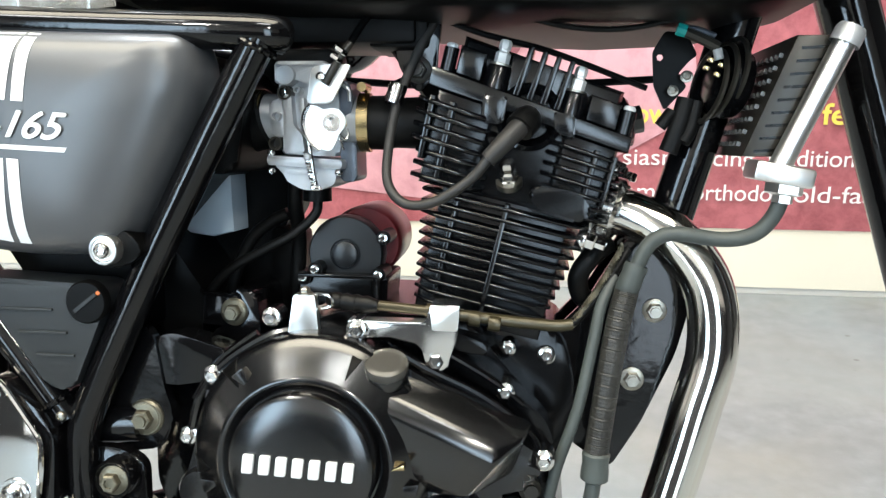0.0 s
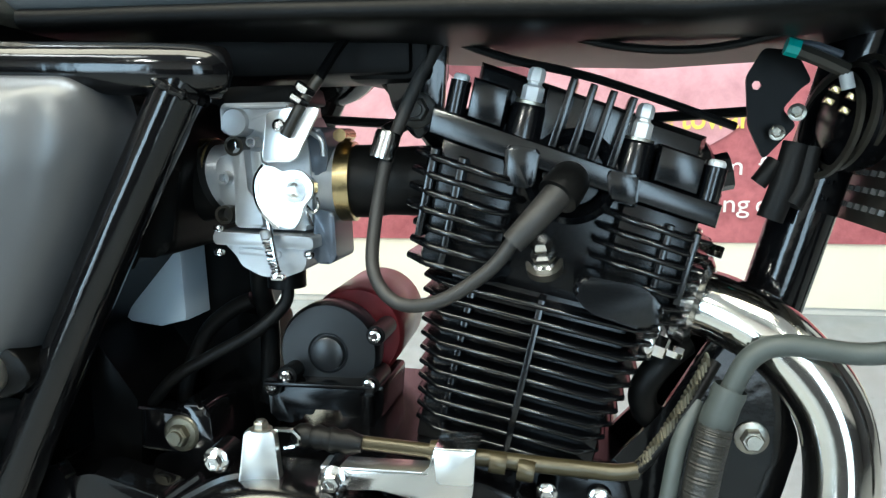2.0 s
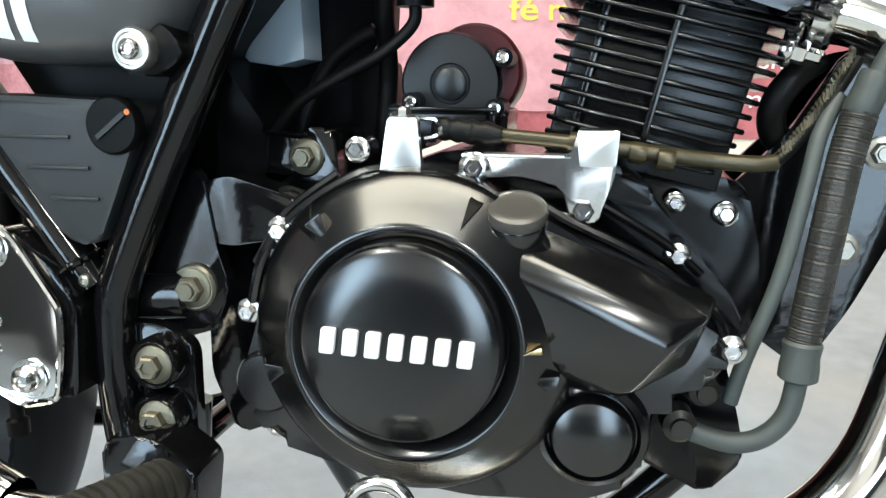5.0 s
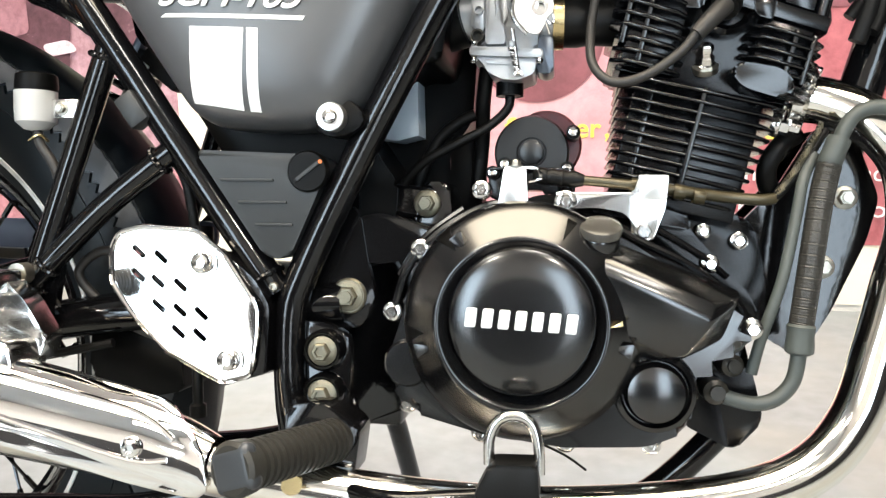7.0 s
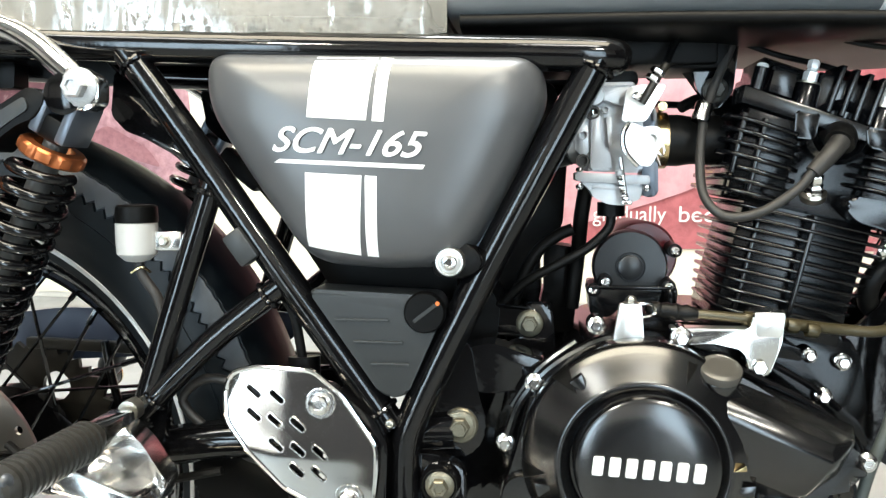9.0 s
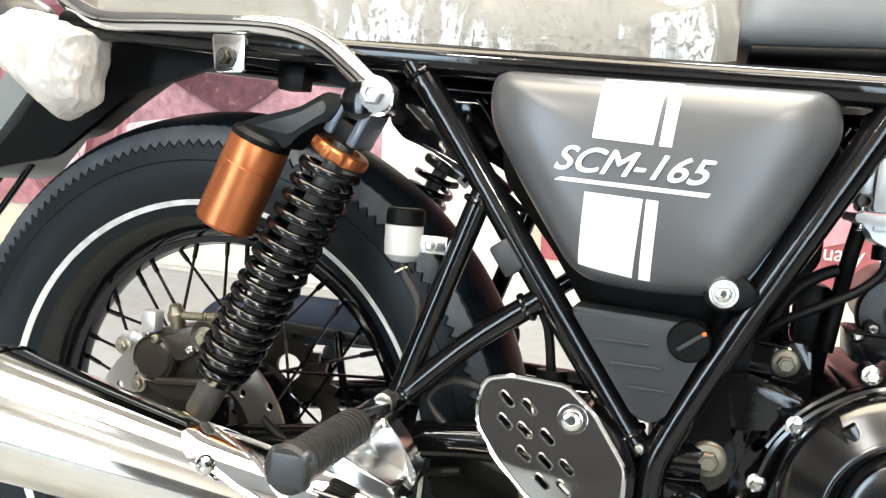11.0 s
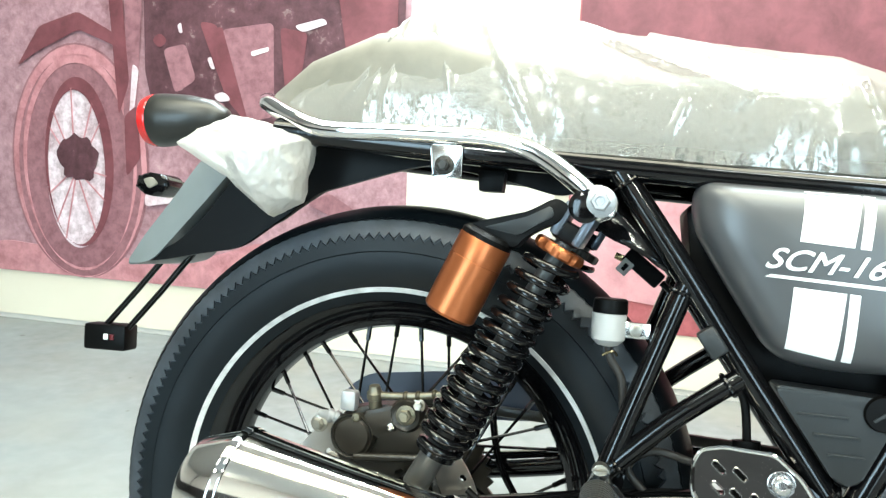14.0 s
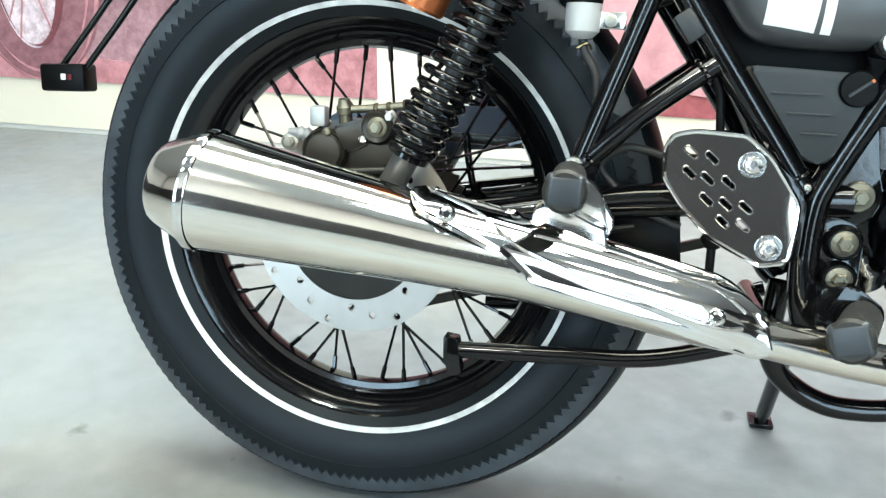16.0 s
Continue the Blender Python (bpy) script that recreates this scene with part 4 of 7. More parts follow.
for x, z in ((0.399, 0.433), (0.422, 0.357)):
    part("spacer", lathe([(0.0125, -0.025), (0.0125, 0.0), (0.0118, 0.003), (0, 0.003)], (x, -0.146, z), seg=28), CHROME_SOFT, heel)
    bolt(heel, x, -0.149, z, 0.0085, "round", CHROME_SOFT)
part("guard_bracket", prism(rounded([(0.41, 0.445), (0.44, 0.42), (0.452, 0.40), (0.45, 0.345), (0.41, 0.345), (0.425, 0.39)], 0.006), -0.142, -0.12, 0.003), GLOSS_BLACK, heel)

heel.matrix_basis = Matrix.Translation((0, -0.147, 0.395)) @ Matrix.Rotation(radians(-2.5), 4, "X") @ Matrix.Translation((0, 0.147, -0.395))

# rear brake cylinder behind the guard
master = part("brake_cylinder", tube([(0.372, -0.10, 0.46), (0.376, -0.11, 0.37)], 0.0135, 18, 1), BLACK_PLASTIC, bike, "black rear brake cylinder")
part("rod_boot", lathe([(0.010, 0), (0.013, 0.006), (0.009, 0.012), (0.012, 0.018), (0.008, 0.026), (0.0045, 0.028), (0.0045, 0.06), (0.007, 0.062), (0.007, 0.072), (0, 0.072)], (0.376, -0.11, 0.372), (0.02, 0, -1), 18), RUBBER, master)
part("brake_line", tube([(0.372, -0.105, 0.46), (0.366, -0.11, 0.50), (0.352, -0.115, 0.52), (0.335, -0.11, 0.51)], 0.0042, 10), RUBBER, master)
part("lower_line", tube([(0.323, -0.10, 0.432), (0.285, -0.10, 0.438), (0.262, -0.10, 0.42), (0.275, -0.10, 0.40), (0.31, -0.10, 0.375), (0.345, -0.10, 0.362)], 0.0042, 10), LEAD_RUBBER, master)

# brake fluid cup
cup = part("brake_fluid_cup", lathe([(0.0, -0.006), (0.010, -0.004), (0.0165, 0.002), (0.0172, 0.012), (0.0172, 0.028), (0, 0.028)], (0.236, -0.122, 0.547), (0, 0, 1), 28), FROST_WHITE, bike, "white translucent brake fluid cup with black cap")
part("cap", lathe([(0.0172, 0), (0.0175, 0.004), (0.0168, 0.013), (0.015, 0.0145), (0, 0.0145)], (0.2365, -0.122, 0.5755), (0, 0, 1), 24), BLACK_PLASTIC, cup)
part("tab", box((0.262, -0.124, 0.560), (0.030, 0.003, 0.016), 0.001), CHROME_SOFT, cup)
bolt(cup, 0.2625, -0.1255, 0.560, 0.0042, "hex", ZINC)
part("hose", tube([(0.237, -0.122, 0.543), (0.240, -0.122, 0.53), (0.252, -0.12, 0.51), (0.256, -0.115, 0.48), (0.26, -0.10, 0.44)], 0.0042, 10), LEAD_RUBBER, cup)
part("hose_clip", tube([(0.232, -0.1265, 0.533), (0.242, -0.1265, 0.538), (0.246, -0.12, 0.533)], 0.0013, 6), YELLOW_ZINC, cup)

cup.matrix_basis = Matrix.Translation((-0.0035, 0.008, -0.0015))

# ---- engine ----
CASE = rounded([(0.544, 0.363), (0.553, 0.391), (0.566, 0.445), (0.608, 0.474), (0.648, 0.484), (0.697, 0.472), (0.735, 0.452), (0.823, 0.395), (0.818, 0.372), (0.783, 0.363), (0.778, 0.311), (0.747, 0.297), (0.683, 0.293), (0.620, 0.300), (0.560, 0.315), (0.542, 0.340)], 0.010, 4)
engine = part("engine", prism([(0.648 + (x - 0.648) * 0.985, 0.385 + (z - 0.385) * 0.985) for x, z in CASE], -0.082, 0.115, 0.004), ENGINE_BLACK, bike, "satin black single cylinder engine")
part("clutch_cover", prism(CASE, -0.116, -0.086, 0.010, 4), COVER_BLACK, engine, "satin black clutch cover")
part("cover_seam", prism([(0.648 + (x - 0.648) * 1.012, 0.385 + (z - 0.385) * 1.012) for x, z in CASE], -0.0865, -0.083), ENGINE_BLACK, engine)
part("clutch_dome", lathe([(0.0935, -0.03), (0.0935, 0.010), (0.0925, 0.0140), (0.0900, 0.0175), (0.0850, 0.0215), (0.0760, 0.0283), (0.0675, 0.0345), (0.0660, 0.0358), (0.0638, 0.0364), (0.0622, 0.0358), (0.0556, 0.0300), (0.0550, 0.026), (0, 0.026)], (0.650, -0.112, 0.392), seg=72), COVER_BLACK, engine)
part("clutch_cap", lathe([(0.0545, 0.0), (0.0540, 0.014), (0.0525, 0.018), (0.049, 0.020), (0.030, 0.0215), (0, 0.022)], (0.651, -0.144, 0.397), seg=72), COVER_BLACK, engine)
for i in range(7):
    x, z = 0.6147 + 0.0121 * i, 0.3928 - 0.00046 * i
    part("raised_mark", prism(rounded([(x - 0.0048, z), (x + 0.0032, z - 0.0003), (x + 0.0048, z + 0.0137), (x - 0.0032, z + 0.0140)], 0.0016, 3), -0.1682, -0.1655, 0.0005), LETTER_SILVER, engine)
for a in (128, 196, -12):
    c, s = math.cos(radians(a)), math.sin(radians(a))
    part("dome_rib", prism(rounded([(0.650 + 0.084 * c - 0.006 * s, 0.392 + 0.084 * s + 0.006 * c), (0.650 + 0.069 * c, 0.392 + 0.069 * s), (0.650 + 0.084 * c + 0.006 * s, 0.392 + 0.084 * s - 0.006 * c)], 0.0015), -0.142, -0.112, 0.0015), COVER_BLACK, engine)
def hull(points, bevel, seg=3):
    """A solid block through its corner points, with rounded edges."""
    bm = bmesh.new()
    for p in points:
        bm.verts.new(p)
    bmesh.ops.convex_hull(bm, input=list(bm.verts))
    bmesh.ops.dissolve_limit(bm, angle_limit=0.09, verts=list(bm.verts), edges=list(bm.edges))
    bmesh.ops.bevel(bm, geom=list(bm.edges), offset=bevel, segments=seg, profile=0.5, affect="EDGES", clamp_overlap=True)
    return bm


# Black wedges, slightly proud of the cone, give the dark of recessed pockets.
for mid, inward in ((65, 0.004), (133, 0.0), (187, 0.0)):
    pts = []
    for da, r, h in ((-5.0, 0.0930, 0.0135), (5.0, 0.0930, 0.0135), (0.0, 0.0745, 0.0296), (-3.6, 0.0880, 0.0195), (3.6, 0.0880, 0.0195)):
        a, r, h = radians(mid + da * (1 - inward * 90)), r - inward, h + inward * 0.72
        for lift in (-0.004, 0.0010):
            pts.append((0.650 + r * math.cos(a), -0.112 - h - lift, 0.392 + r * math.sin(a)))
    part("pocket_shade", hull(pts, 0.0005, 1), BLACK_PLASTIC, engine)
part("oil_chamber", hull([(0.700, -0.1425, 0.437), (0.789, -0.1435, 0.400), (0.700, -0.137, 0.449), (0.789, -0.138, 0.411), (0.808, -0.126, 0.412), (0.704, -0.104, 0.464), (0.722, -0.104, 0.458), (0.742, -0.104, 0.453), (0.815, -0.104, 0.418), (0.696, -0.138, 0.398), (0.768, -0.138, 0.370), (0.800, -0.116, 0.383),
                          (0.705, -0.112, 0.365), (0.760, -0.112, 0.362), (0.708, -0.10, 0.44), (0.80, -0.09, 0.375), (0.76, -0.09, 0.36)], 0.0030), COVER_BLACK, engine, angle=50)
part("pump_cover_rim", lathe([(0.033, -0.015), (0.032, 0.004), (0.030, 0.010), (0.0265, 0.012), (0.0245, 0.008), (0, 0.006)], (0.751, -0.114, 0.341), seg=48), COVER_BLACK, engine)
part("pump_cover", lathe([(0.0240, 0.0), (0.0235, 0.010), (0.021, 0.0155), (0.014, 0.018), (0, 0.019)], (0.751, -0.116, 0.341), seg=48), COVER_BLACK, engine)
part("round_cover", lathe([(0.0195, -0.01), (0.0190, 0.008), (0.017, 0.011), (0, 0.0115)], (0.559, -0.112, 0.355), seg=32), COVER_BLACK, engine)
part("filler_neck", lathe([(0.0150, -0.06), (0.0153, 0), (0.0153, 0.010), (0.0142, 0.0115), (0, 0.0115)], (0.7065, -0.122, 0.451), (0.05, -0.45, 0.88), 28), COVER_BLACK, engine)
part("filler_cap", lathe([(0.0150, 0.0115), (0.0162, 0.0122), (0.0164, 0.0165), (0.0156, 0.0184), (0.0138, 0.0194), (0.0100, 0.0198), (0, 0.0200)], (0.7065, -0.122, 0.451), (0.05, -0.45, 0.88), 32), CAP_GREY, engine, "grey oil filler cap")
for x, y, z, k in ((0.560, -0.122, 0.398, 1.0), (0.7145, -0.1495, 0.393, 0.55)):
    part("arrow_mark", prism(rounded([(x, z), (x + 0.018 * k, z + 0.001), (x + 0.0165 * k, z + 0.009 * k)], 0.0006), y, y + 0.010, 0.0005), YELLOW_ZINC, engine)
for x, y, z, r in ((0.681, -0.1085, 0.485, 0.0066), (0.741, -0.104, 0.463, 0.0072), (0.793, -0.095, 0.438, 0.0054), (0.823, -0.107, 0.390, 0.0062), (0.5435, -0.106, 0.394, 0.0060), (0.556, -0.098, 0.318, 0.0062),
                   (0.617, -0.104, 0.298, 0.0060), (0.6845, -0.102, 0.293, 0.0060), (0.751, -0.104, 0.296, 0.0058), (0.567, -0.110, 0.4455, 0.0062), (0.615, -0.111, 0.4935, 0.0056), (0.793, -0.058, 0.4625, 0.0048), (0.8235, -0.046, 0.455, 0.0056)):
    part("bolt_boss", lathe([(r * 1.35, 0), (r * 1.25, 0.018), (0, 0.018)], (x, y + 0.018, z), seg=16), ENGINE_BLACK, engine)
    bolt(engine, x, y, z, r * 0.88, "flange", CHROME_SOFT)
# upper crankcase block below the cylinder and the front case
part("upper_case", prism(rounded([(0.60, 0.47), (0.66, 0.492), (0.735, 0.49), (0.770, 0.482), (0.782, 0.462), (0.812, 0.43), (0.822, 0.395), (0.80, 0.34), (0.70, 0.36)], 0.012), -0.072, 0.085, 0.006), ENGINE_BLACK, engine)
part("front_case", prism(rounded([(0.75, 0.487), (0.835, 0.474), (0.846, 0.43), (0.848, 0.38), (0.80, 0.34), (0.75, 0.36)], 0.012), -0.040, 0.080, 0.006), ENGINE_BLACK, engine)
part("case_rib", prism(rounded([(0.745, 0.470), (0.785, 0.448), (0.822, 0.418), (0.832, 0.398), (0.822, 0.392), (0.79, 0.432), (0.752, 0.452)], 0.006), -0.090, -0.06, 0.004), ENGINE_BLACK, engine)
part("case_rib", prism(rounded([(0.70, 0.489), (0.76, 0.480), (0.778, 0.474), (0.778, 0.464), (0.74, 0.470), (0.70, 0.478)], 0.003), -0.090, -0.06, 0.002), ENGINE_BLACK, engine)
part("case_flange", tube([(0.712, -0.110, 0.470), (0.735, -0.109, 0.457), (0.775, -0.107, 0.438), (0.812, -0.105, 0.410), (0.822, -0.105, 0.385)], 0.0030, 8), ENGINE_BLACK, engine)
part("case_flange", tube([(0.716, -0.100, 0.480), (0.745, -0.098, 0.468), (0.785, -0.096, 0.445), (0.806, -0.094, 0.428)], 0.0026, 8), ENGINE_BLACK, engine)
part("lower_mount", prism(rounded([(0.79, 0.375), (0.822, 0.385), (0.835, 0.34), (0.842, 0.31), (0.82, 0.285), (0.778, 0.305)], 0.006), -0.07, 0.06, 0.003), ENGINE_BLACK, engine)
part("wire_guard", tube([(0.545, -0.104, 0.398), (0.556, -0.108, 0.43), (0.58, -0.108, 0.458), (0.612, -0.106, 0.478), (0.630, -0.104, 0.483)], 0.0038, 8), COVER_BLACK, engine)
part("wire_guard", tube([(0.549, -0.104, 0.424), (0.57, -0.104, 0.455), (0.60, -0.10, 0.478)], 0.0034, 8), COVER_BLACK, engine)

# cylinder, leaning forward
LEAN_C, LEAN_S = math.cos(radians(13)), math.sin(radians(13))


def cyl(u, v):
    """From along-the-fin and up-the-bore to x and z; the head's top falls a little more to the front."""
    fall = 0.12 * (u - 0.609) * min(1.0, max(0.0, (v - 0.742) / 0.08))
    return (u * LEAN_C + v * LEAN_S, -u * LEAN_S + v * LEAN_C - fall)


def fin_outline(u0, u1, half):
    c = 0.014
    return [(u0 + c, -half), (u1 - c, -half), (u1, -half + c), (u1, half - c), (u1 - c, half), (u0 + c, half), (u0, half - c), (u0, -half + c)]


def fin_mesh(u0, u1, half, v, thick):
    bm = bmesh.new()
    rings = []
    for k, dv in ((0.975, -thick / 2), (0.992, -thick * 0.40), (1.0, -thick * 0.12), (1.0, thick * 0.12), (0.992, thick * 0.40), (0.975, thick / 2)):
        mid = (u0 + u1) / 2
        ring = []
        for u, y in fin_outline(u0, u1, half):
            x, z = cyl(mid + (u - mid) * k, v + dv)
            ring.append(bm.verts.new((x, y * k, z)))
        rings.append(ring)
    for a, b in zip(rings, rings[1:]):
        for i in range(8):
            bm.faces.new((a[i], a[(i + 1) % 8], b[(i + 1) % 8], b[i]))
    bm.faces.new(rings[-1])
    bm.faces.new(list(reversed(rings[0])))
    return bm


def cyl_block(u0, u1, half, v0, v1, bevel=0.003):
    poly = [cyl(u, v) for u, v in ((u0, v0), (u1, v0), (u1, v1), (u0, v1))]
    return prism(poly, -half, half, bevel, 2, front_only=False)


part("barrel", cyl_block(0.586, 0.690, 0.054, 0.640, 0.752), ENGINE_BLACK, engine)
part("head", cyl_block(0.566, 0.710, 0.056, 0.742, 0.830), ENGINE_BLACK, engine)
for u0, u1 in ((0.568, 0.612), (0.668, 0.708)):
    part("head_bank", cyl_block(u0, u1, 0.0685, 0.744, 0.812, 0.004), ENGINE_BLACK, engine)
for i in range(11):
    v = 0.651 + 0.0087 * i
    f = i / 10
    part("fin", fin_mesh(0.583 - 0.012 * f, 0.690 + 0.016 * f, 0.064 + 0.008 * f, v, 0.0034), FIN_BLACK, engine, angle=65)
for i in range(7):
    v = 0.7475 + 0.0090 * i
    for u0, u1 in ((0.560, 0.618), (0.664, 0.718)):
        part("fin", fin_mesh(u0 - 0.006 * (i > 2), u1, 0.078, v, 0.0038), FIN_BLACK, engine, angle=65)
for u, v0, v1, half in ((0.640, 0.648, 0.742, 0.0705), (0.582, 0.748, 0.806, 0.0765), (0.694, 0.748, 0.806, 0.0765), (0.600, 0.652, 0.735, 0.060), (0.566, 0.760, 0.806, 0.0745), (0.708, 0.760, 0.806, 0.0745)):
    part("fin_tie", prism([cyl(u - 0.002, v0), cyl(u + 0.002, v0), cyl(u + 0.002, v1), cyl(u - 0.002, v1)], -half, -0.04, 0.001), FIN_BLACK, engine)
part("head_shelf", cyl_block(0.560, 0.716, 0.072, 0.812, 0.826, 0.003), FIN_BLACK, engine)
part("valve_cover", cyl_block(0.576, 0.704, 0.049, 0.824, 0.858, 0.012), FIN_BLACK, engine)
part("cover_face", cyl_block(0.616, 0.664, 0.0635, 0.824, 0.856, 0.003), FIN_BLACK, engine)
for u0, u1, v1, half in ((0.578, 0.598, 0.848, 0.071), (0.679, 0.703, 0.846, 0.071)):
    part("cover_block", cyl_block(u0, u1, half, 0.826, v1, 0.004), FIN_BLACK, engine)
for i in range(4):
    u = 0.6255 + 0.0105 * i
    part("cover_fin", prism([cyl(u - 0.0022, 0.826), cyl(u + 0.0022, 0.826), cyl(u + 0.0054, 0.864), cyl(u + 0.0016, 0.864)], -0.072, -0.03, 0.001), FIN_BLACK, engine)
for u in (0.609, 0.668):
    x, z = cyl(u, 0.8195)
    part("stud_boss", lathe([(0.0105, 0), (0.0098, 0.022), (0.0088, 0.024), (0, 0.024)], (x, -0.060, z), (LEAN_S, 0, LEAN_C), 18), FIN_BLACK, engine)
    x, z = cyl(u, 0.8435)
    part("stud_washer", lathe([(0.0084, 0), (0.0084, 0.0018), (0, 0.0018)], (x, -0.060, z), (LEAN_S, 0, LEAN_C), 20), ZINC, engine)
    x, z = cyl(u, 0.8455)
    part("stud_nut", lathe([(0.0060, 0), (0.0060, 0.0075), (0.0040, 0.0088), (0.0038, 0.0100), (0.0048, 0.0108), (0.0048, 0.0160), (0.0034, 0.0178), (0, 0.0184)], (x, -0.060, z), (LEAN_S, 0, LEAN_C), 6), LETTER_SILVER, engine, "bright domed nut")
for u, y in ((0.571, -0.064), (0.709, -0.064)):
    x, z = cyl(u, 0.826)
    part("cover_post", lathe([(0.0058, 0), (0.0058, 0.018), (0, 0.018)], (x, y, z), (LEAN_S, 0, LEAN_C), 14), FIN_BLACK, engine)
    x, z = cyl(u, 0.844)
    bolt(engine, x, y, z, 0.0046, "round", LETTER_SILVER, (LEAN_S, 0, LEAN_C))
x, z = cyl(0.722, 0.842)
part("valve_cap", lathe([(0.020, -0.02), (0.020, 0.0), (0.017, 0.002), (0.011, 0.002), (0.011, 0.011), (0, 0.011)], (x - 0.008, -0.015, z), (0.93, 0, 0.2), 8), FIN_BLACK, engine)
part("oval_boss", prism(rounded([(0.812, 0.596), (0.845, 0.590), (0.856, 0.576), (0.846, 0.566), (0.815, 0.576), (0.806, 0.588)], 0.010, 5), -0.086, -0.06, 0.003, 3), FIN_BLACK, engine)
part("plug_hex", lathe([(0.0085, 0), (0.0085, 0.003), (0.0070, 0.004), (0.0070, 0.009), (0.0052, 0.0105), (0.0052, 0.013), (0.0062, 0.014), (0.0062, 0.018), (0.0045, 0.020), (0, 0.020)], (0.791, -0.057, 0.597), (-0.08, -0.62, 0.78), 6), CHROME_SOFT, engine)
part("plug_washer", lathe([(0.0105, -0.004), (0.0105, 0.001), (0, 0.001)], (0.791, -0.057, 0.597), (-0.08, -0.62, 0.78), 20), ZINC, engine)
part("plug_well", lathe([(0.026, -0.02), (0.026, 0.0), (0.022, 0.004), (0.018, 0.0), (0.016, -0.012), (0, -0.012)], (0.806, -0.066, 0.646), (0, -1, 0), 28), FIN_BLACK, engine)
part("head_facet", prism(rounded([(0.771, 0.664), (0.790, 0.661), (0.786, 0.640), (0.770, 0.642)], 0.003), -0.073, -0.05, 0.003), FIN_BLACK, engine)
part("head_facet", prism(rounded([(0.824, 0.650), (0.842, 0.647), (0.840, 0.630), (0.826, 0.634)], 0.003), -0.073, -0.05, 0.003), FIN_BLACK, engine)
part("plug_boot", tube([(0.806, -0.05, 0.646), (0.803, -0.082, 0.642), (0.799, -0.090, 0.637)], 0.0112, 20, 4), RUBBER, engine, "black rubber spark plug boot")
part("plug_cap", tube([(0.802, -0.088, 0.641), (0.790, -0.097, 0.628), (0.777, -0.100, 0.614)], 0.0080, 18, 4, end=0.0062), LEAD_RUBBER, engine)
part("plug_lead", tube([(0.778, -0.100, 0.616), (0.765, -0.100, 0.600), (0.739, -0.098, 0.583), (0.715, -0.092, 0.580), (0.700, -0.085, 0.595), (0.698, -0.072, 0.622), (0.702, -0.060, 0.655), (0.708, -0.052, 0.675), (0.718, -0.045, 0.70), (0.735, -0.03, 0.735)], 0.0038, 12), LEAD_RUBBER, engine, "black rubber ignition lead")
part("lead_clamp", lathe([(0.0072, 0), (0.0076, 0.003), (0.0072, 0.008), (0.0076, 0.013), (0.0070, 0.016), (0.004, 0.016)], (0.699, -0.0605, 0.656), (0.3, 0.2, 1), 16), CHROME_SOFT, engine)

# starter motor behind the cylinder
starter = part("starter_motor", lathe([(0, -0.096), (0.028, -0.096), (0.0325, -0.090), (0.0325, -0.004), (0.030, 0.0), (0, 0.0)], (0.662, 0.004, 0.538), (0.06, -1, 0.02), 40), MAROON, bike, "starter motor with maroon body and black end cap")
part("end_cap", lathe([(0.0320, -0.016), (0.0335, -0.010), (0.0335, 0.0), (0.0315, 0.004), (0.0135, 0.0045), (0.0125, 0.0035), (0.0115, 0.0035), (0.011, 0.0075), (0.009, 0.0085), (0, 0.0088)], (0.6495, -0.013, 0.5300), (0, -1, 0), 44), CAP_BLUE, starter)
for x, z in ((0.6860, 0.5465), (0.6270, 0.5185), (0.6815, 0.5150), (0.6165, 0.5110)):
    part("lug", lathe([(0.0062, -0.03), (0.0062, 0.0), (0, 0.0)], (x, -0.033, z), seg=14), BLACK_PLASTIC, starter)
    bolt(starter, x, -0.033, z, 0.0046, "round", CHROME)
part("foot", prism(rounded([(0.612, 0.514), (0.690, 0.514), (0.688, 0.490), (0.672, 0.486), (0.664, 0.496), (0.640, 0.496), (0.632, 0.486), (0.614, 0.488)], 0.004), -0.030, 0.03, 0.003), ENGINE_BLACK, starter)
part("stand_post", lathe([(0.0048, -0.028), (0.0048, 0.0), (0, 0.0)], (0.6815, -0.040, 0.511), (0, 0, 1), 14), ENGINE_BLACK, starter)
part("cable_clip", box((0.648, -0.036, 0.514), (0.070, 0.004, 0.003), 0.001), ENGINE_BLACK, starter)

# carburettor
carb = part("carburettor", prism(rounded([(0.607, 0.617), (0.656, 0.615), (0.657, 0.640), (0.655, 0.668), (0.648, 0.684), (0.607, 0.684), (0.606, 0.660)], 0.004), -0.058, -0.01, 0.004, 3), CAST_GREY, bike, "grey cast carburettor with float bowl")
part("body_pillar", prism(rounded([(0.6125, 0.618), (0.630, 0.618), (0.628, 0.632), (0.621, 0.640), (0.6195, 0.664), (0.613, 0.664)], 0.002), -0.068, -0.05, 0.003), CAST_GREY, carb)
part("body_rib", prism(rounded([(0.6245, 0.662), (0.629, 0.662), (0.631, 0.640), (0.6275, 0.636)], 0.0015), -0.066, -0.05, 0.0015), CAST_GREY, carb)
part("top_housing", prism(rounded([(0.606, 0.690), (0.648, 0.690), (0.649, 0.674), (0.636, 0.671), (0.622, 0.676), (0.606, 0.672)], 0.003), -0.067, -0.012, 0.003), CAST_GREY, carb)
part("top_line", box((0.627, -0.0675, 0.6875), (0.040, 0.002, 0.002), 0.0006), CAST_GREY, carb)
part("vacuum_cap", lathe([(0.0085, -0.01), (0.0085, 0.001), (0.0075, 0.003), (0, 0.0035)], (0.615, -0.067, 0.679), seg=20), CAST_GREY, carb)
part("bore", tube([(0.588, -0.035, 0.645), (0.672, -0.035, 0.643)], 0.0215, 28, 1), CAST_GREY, carb)
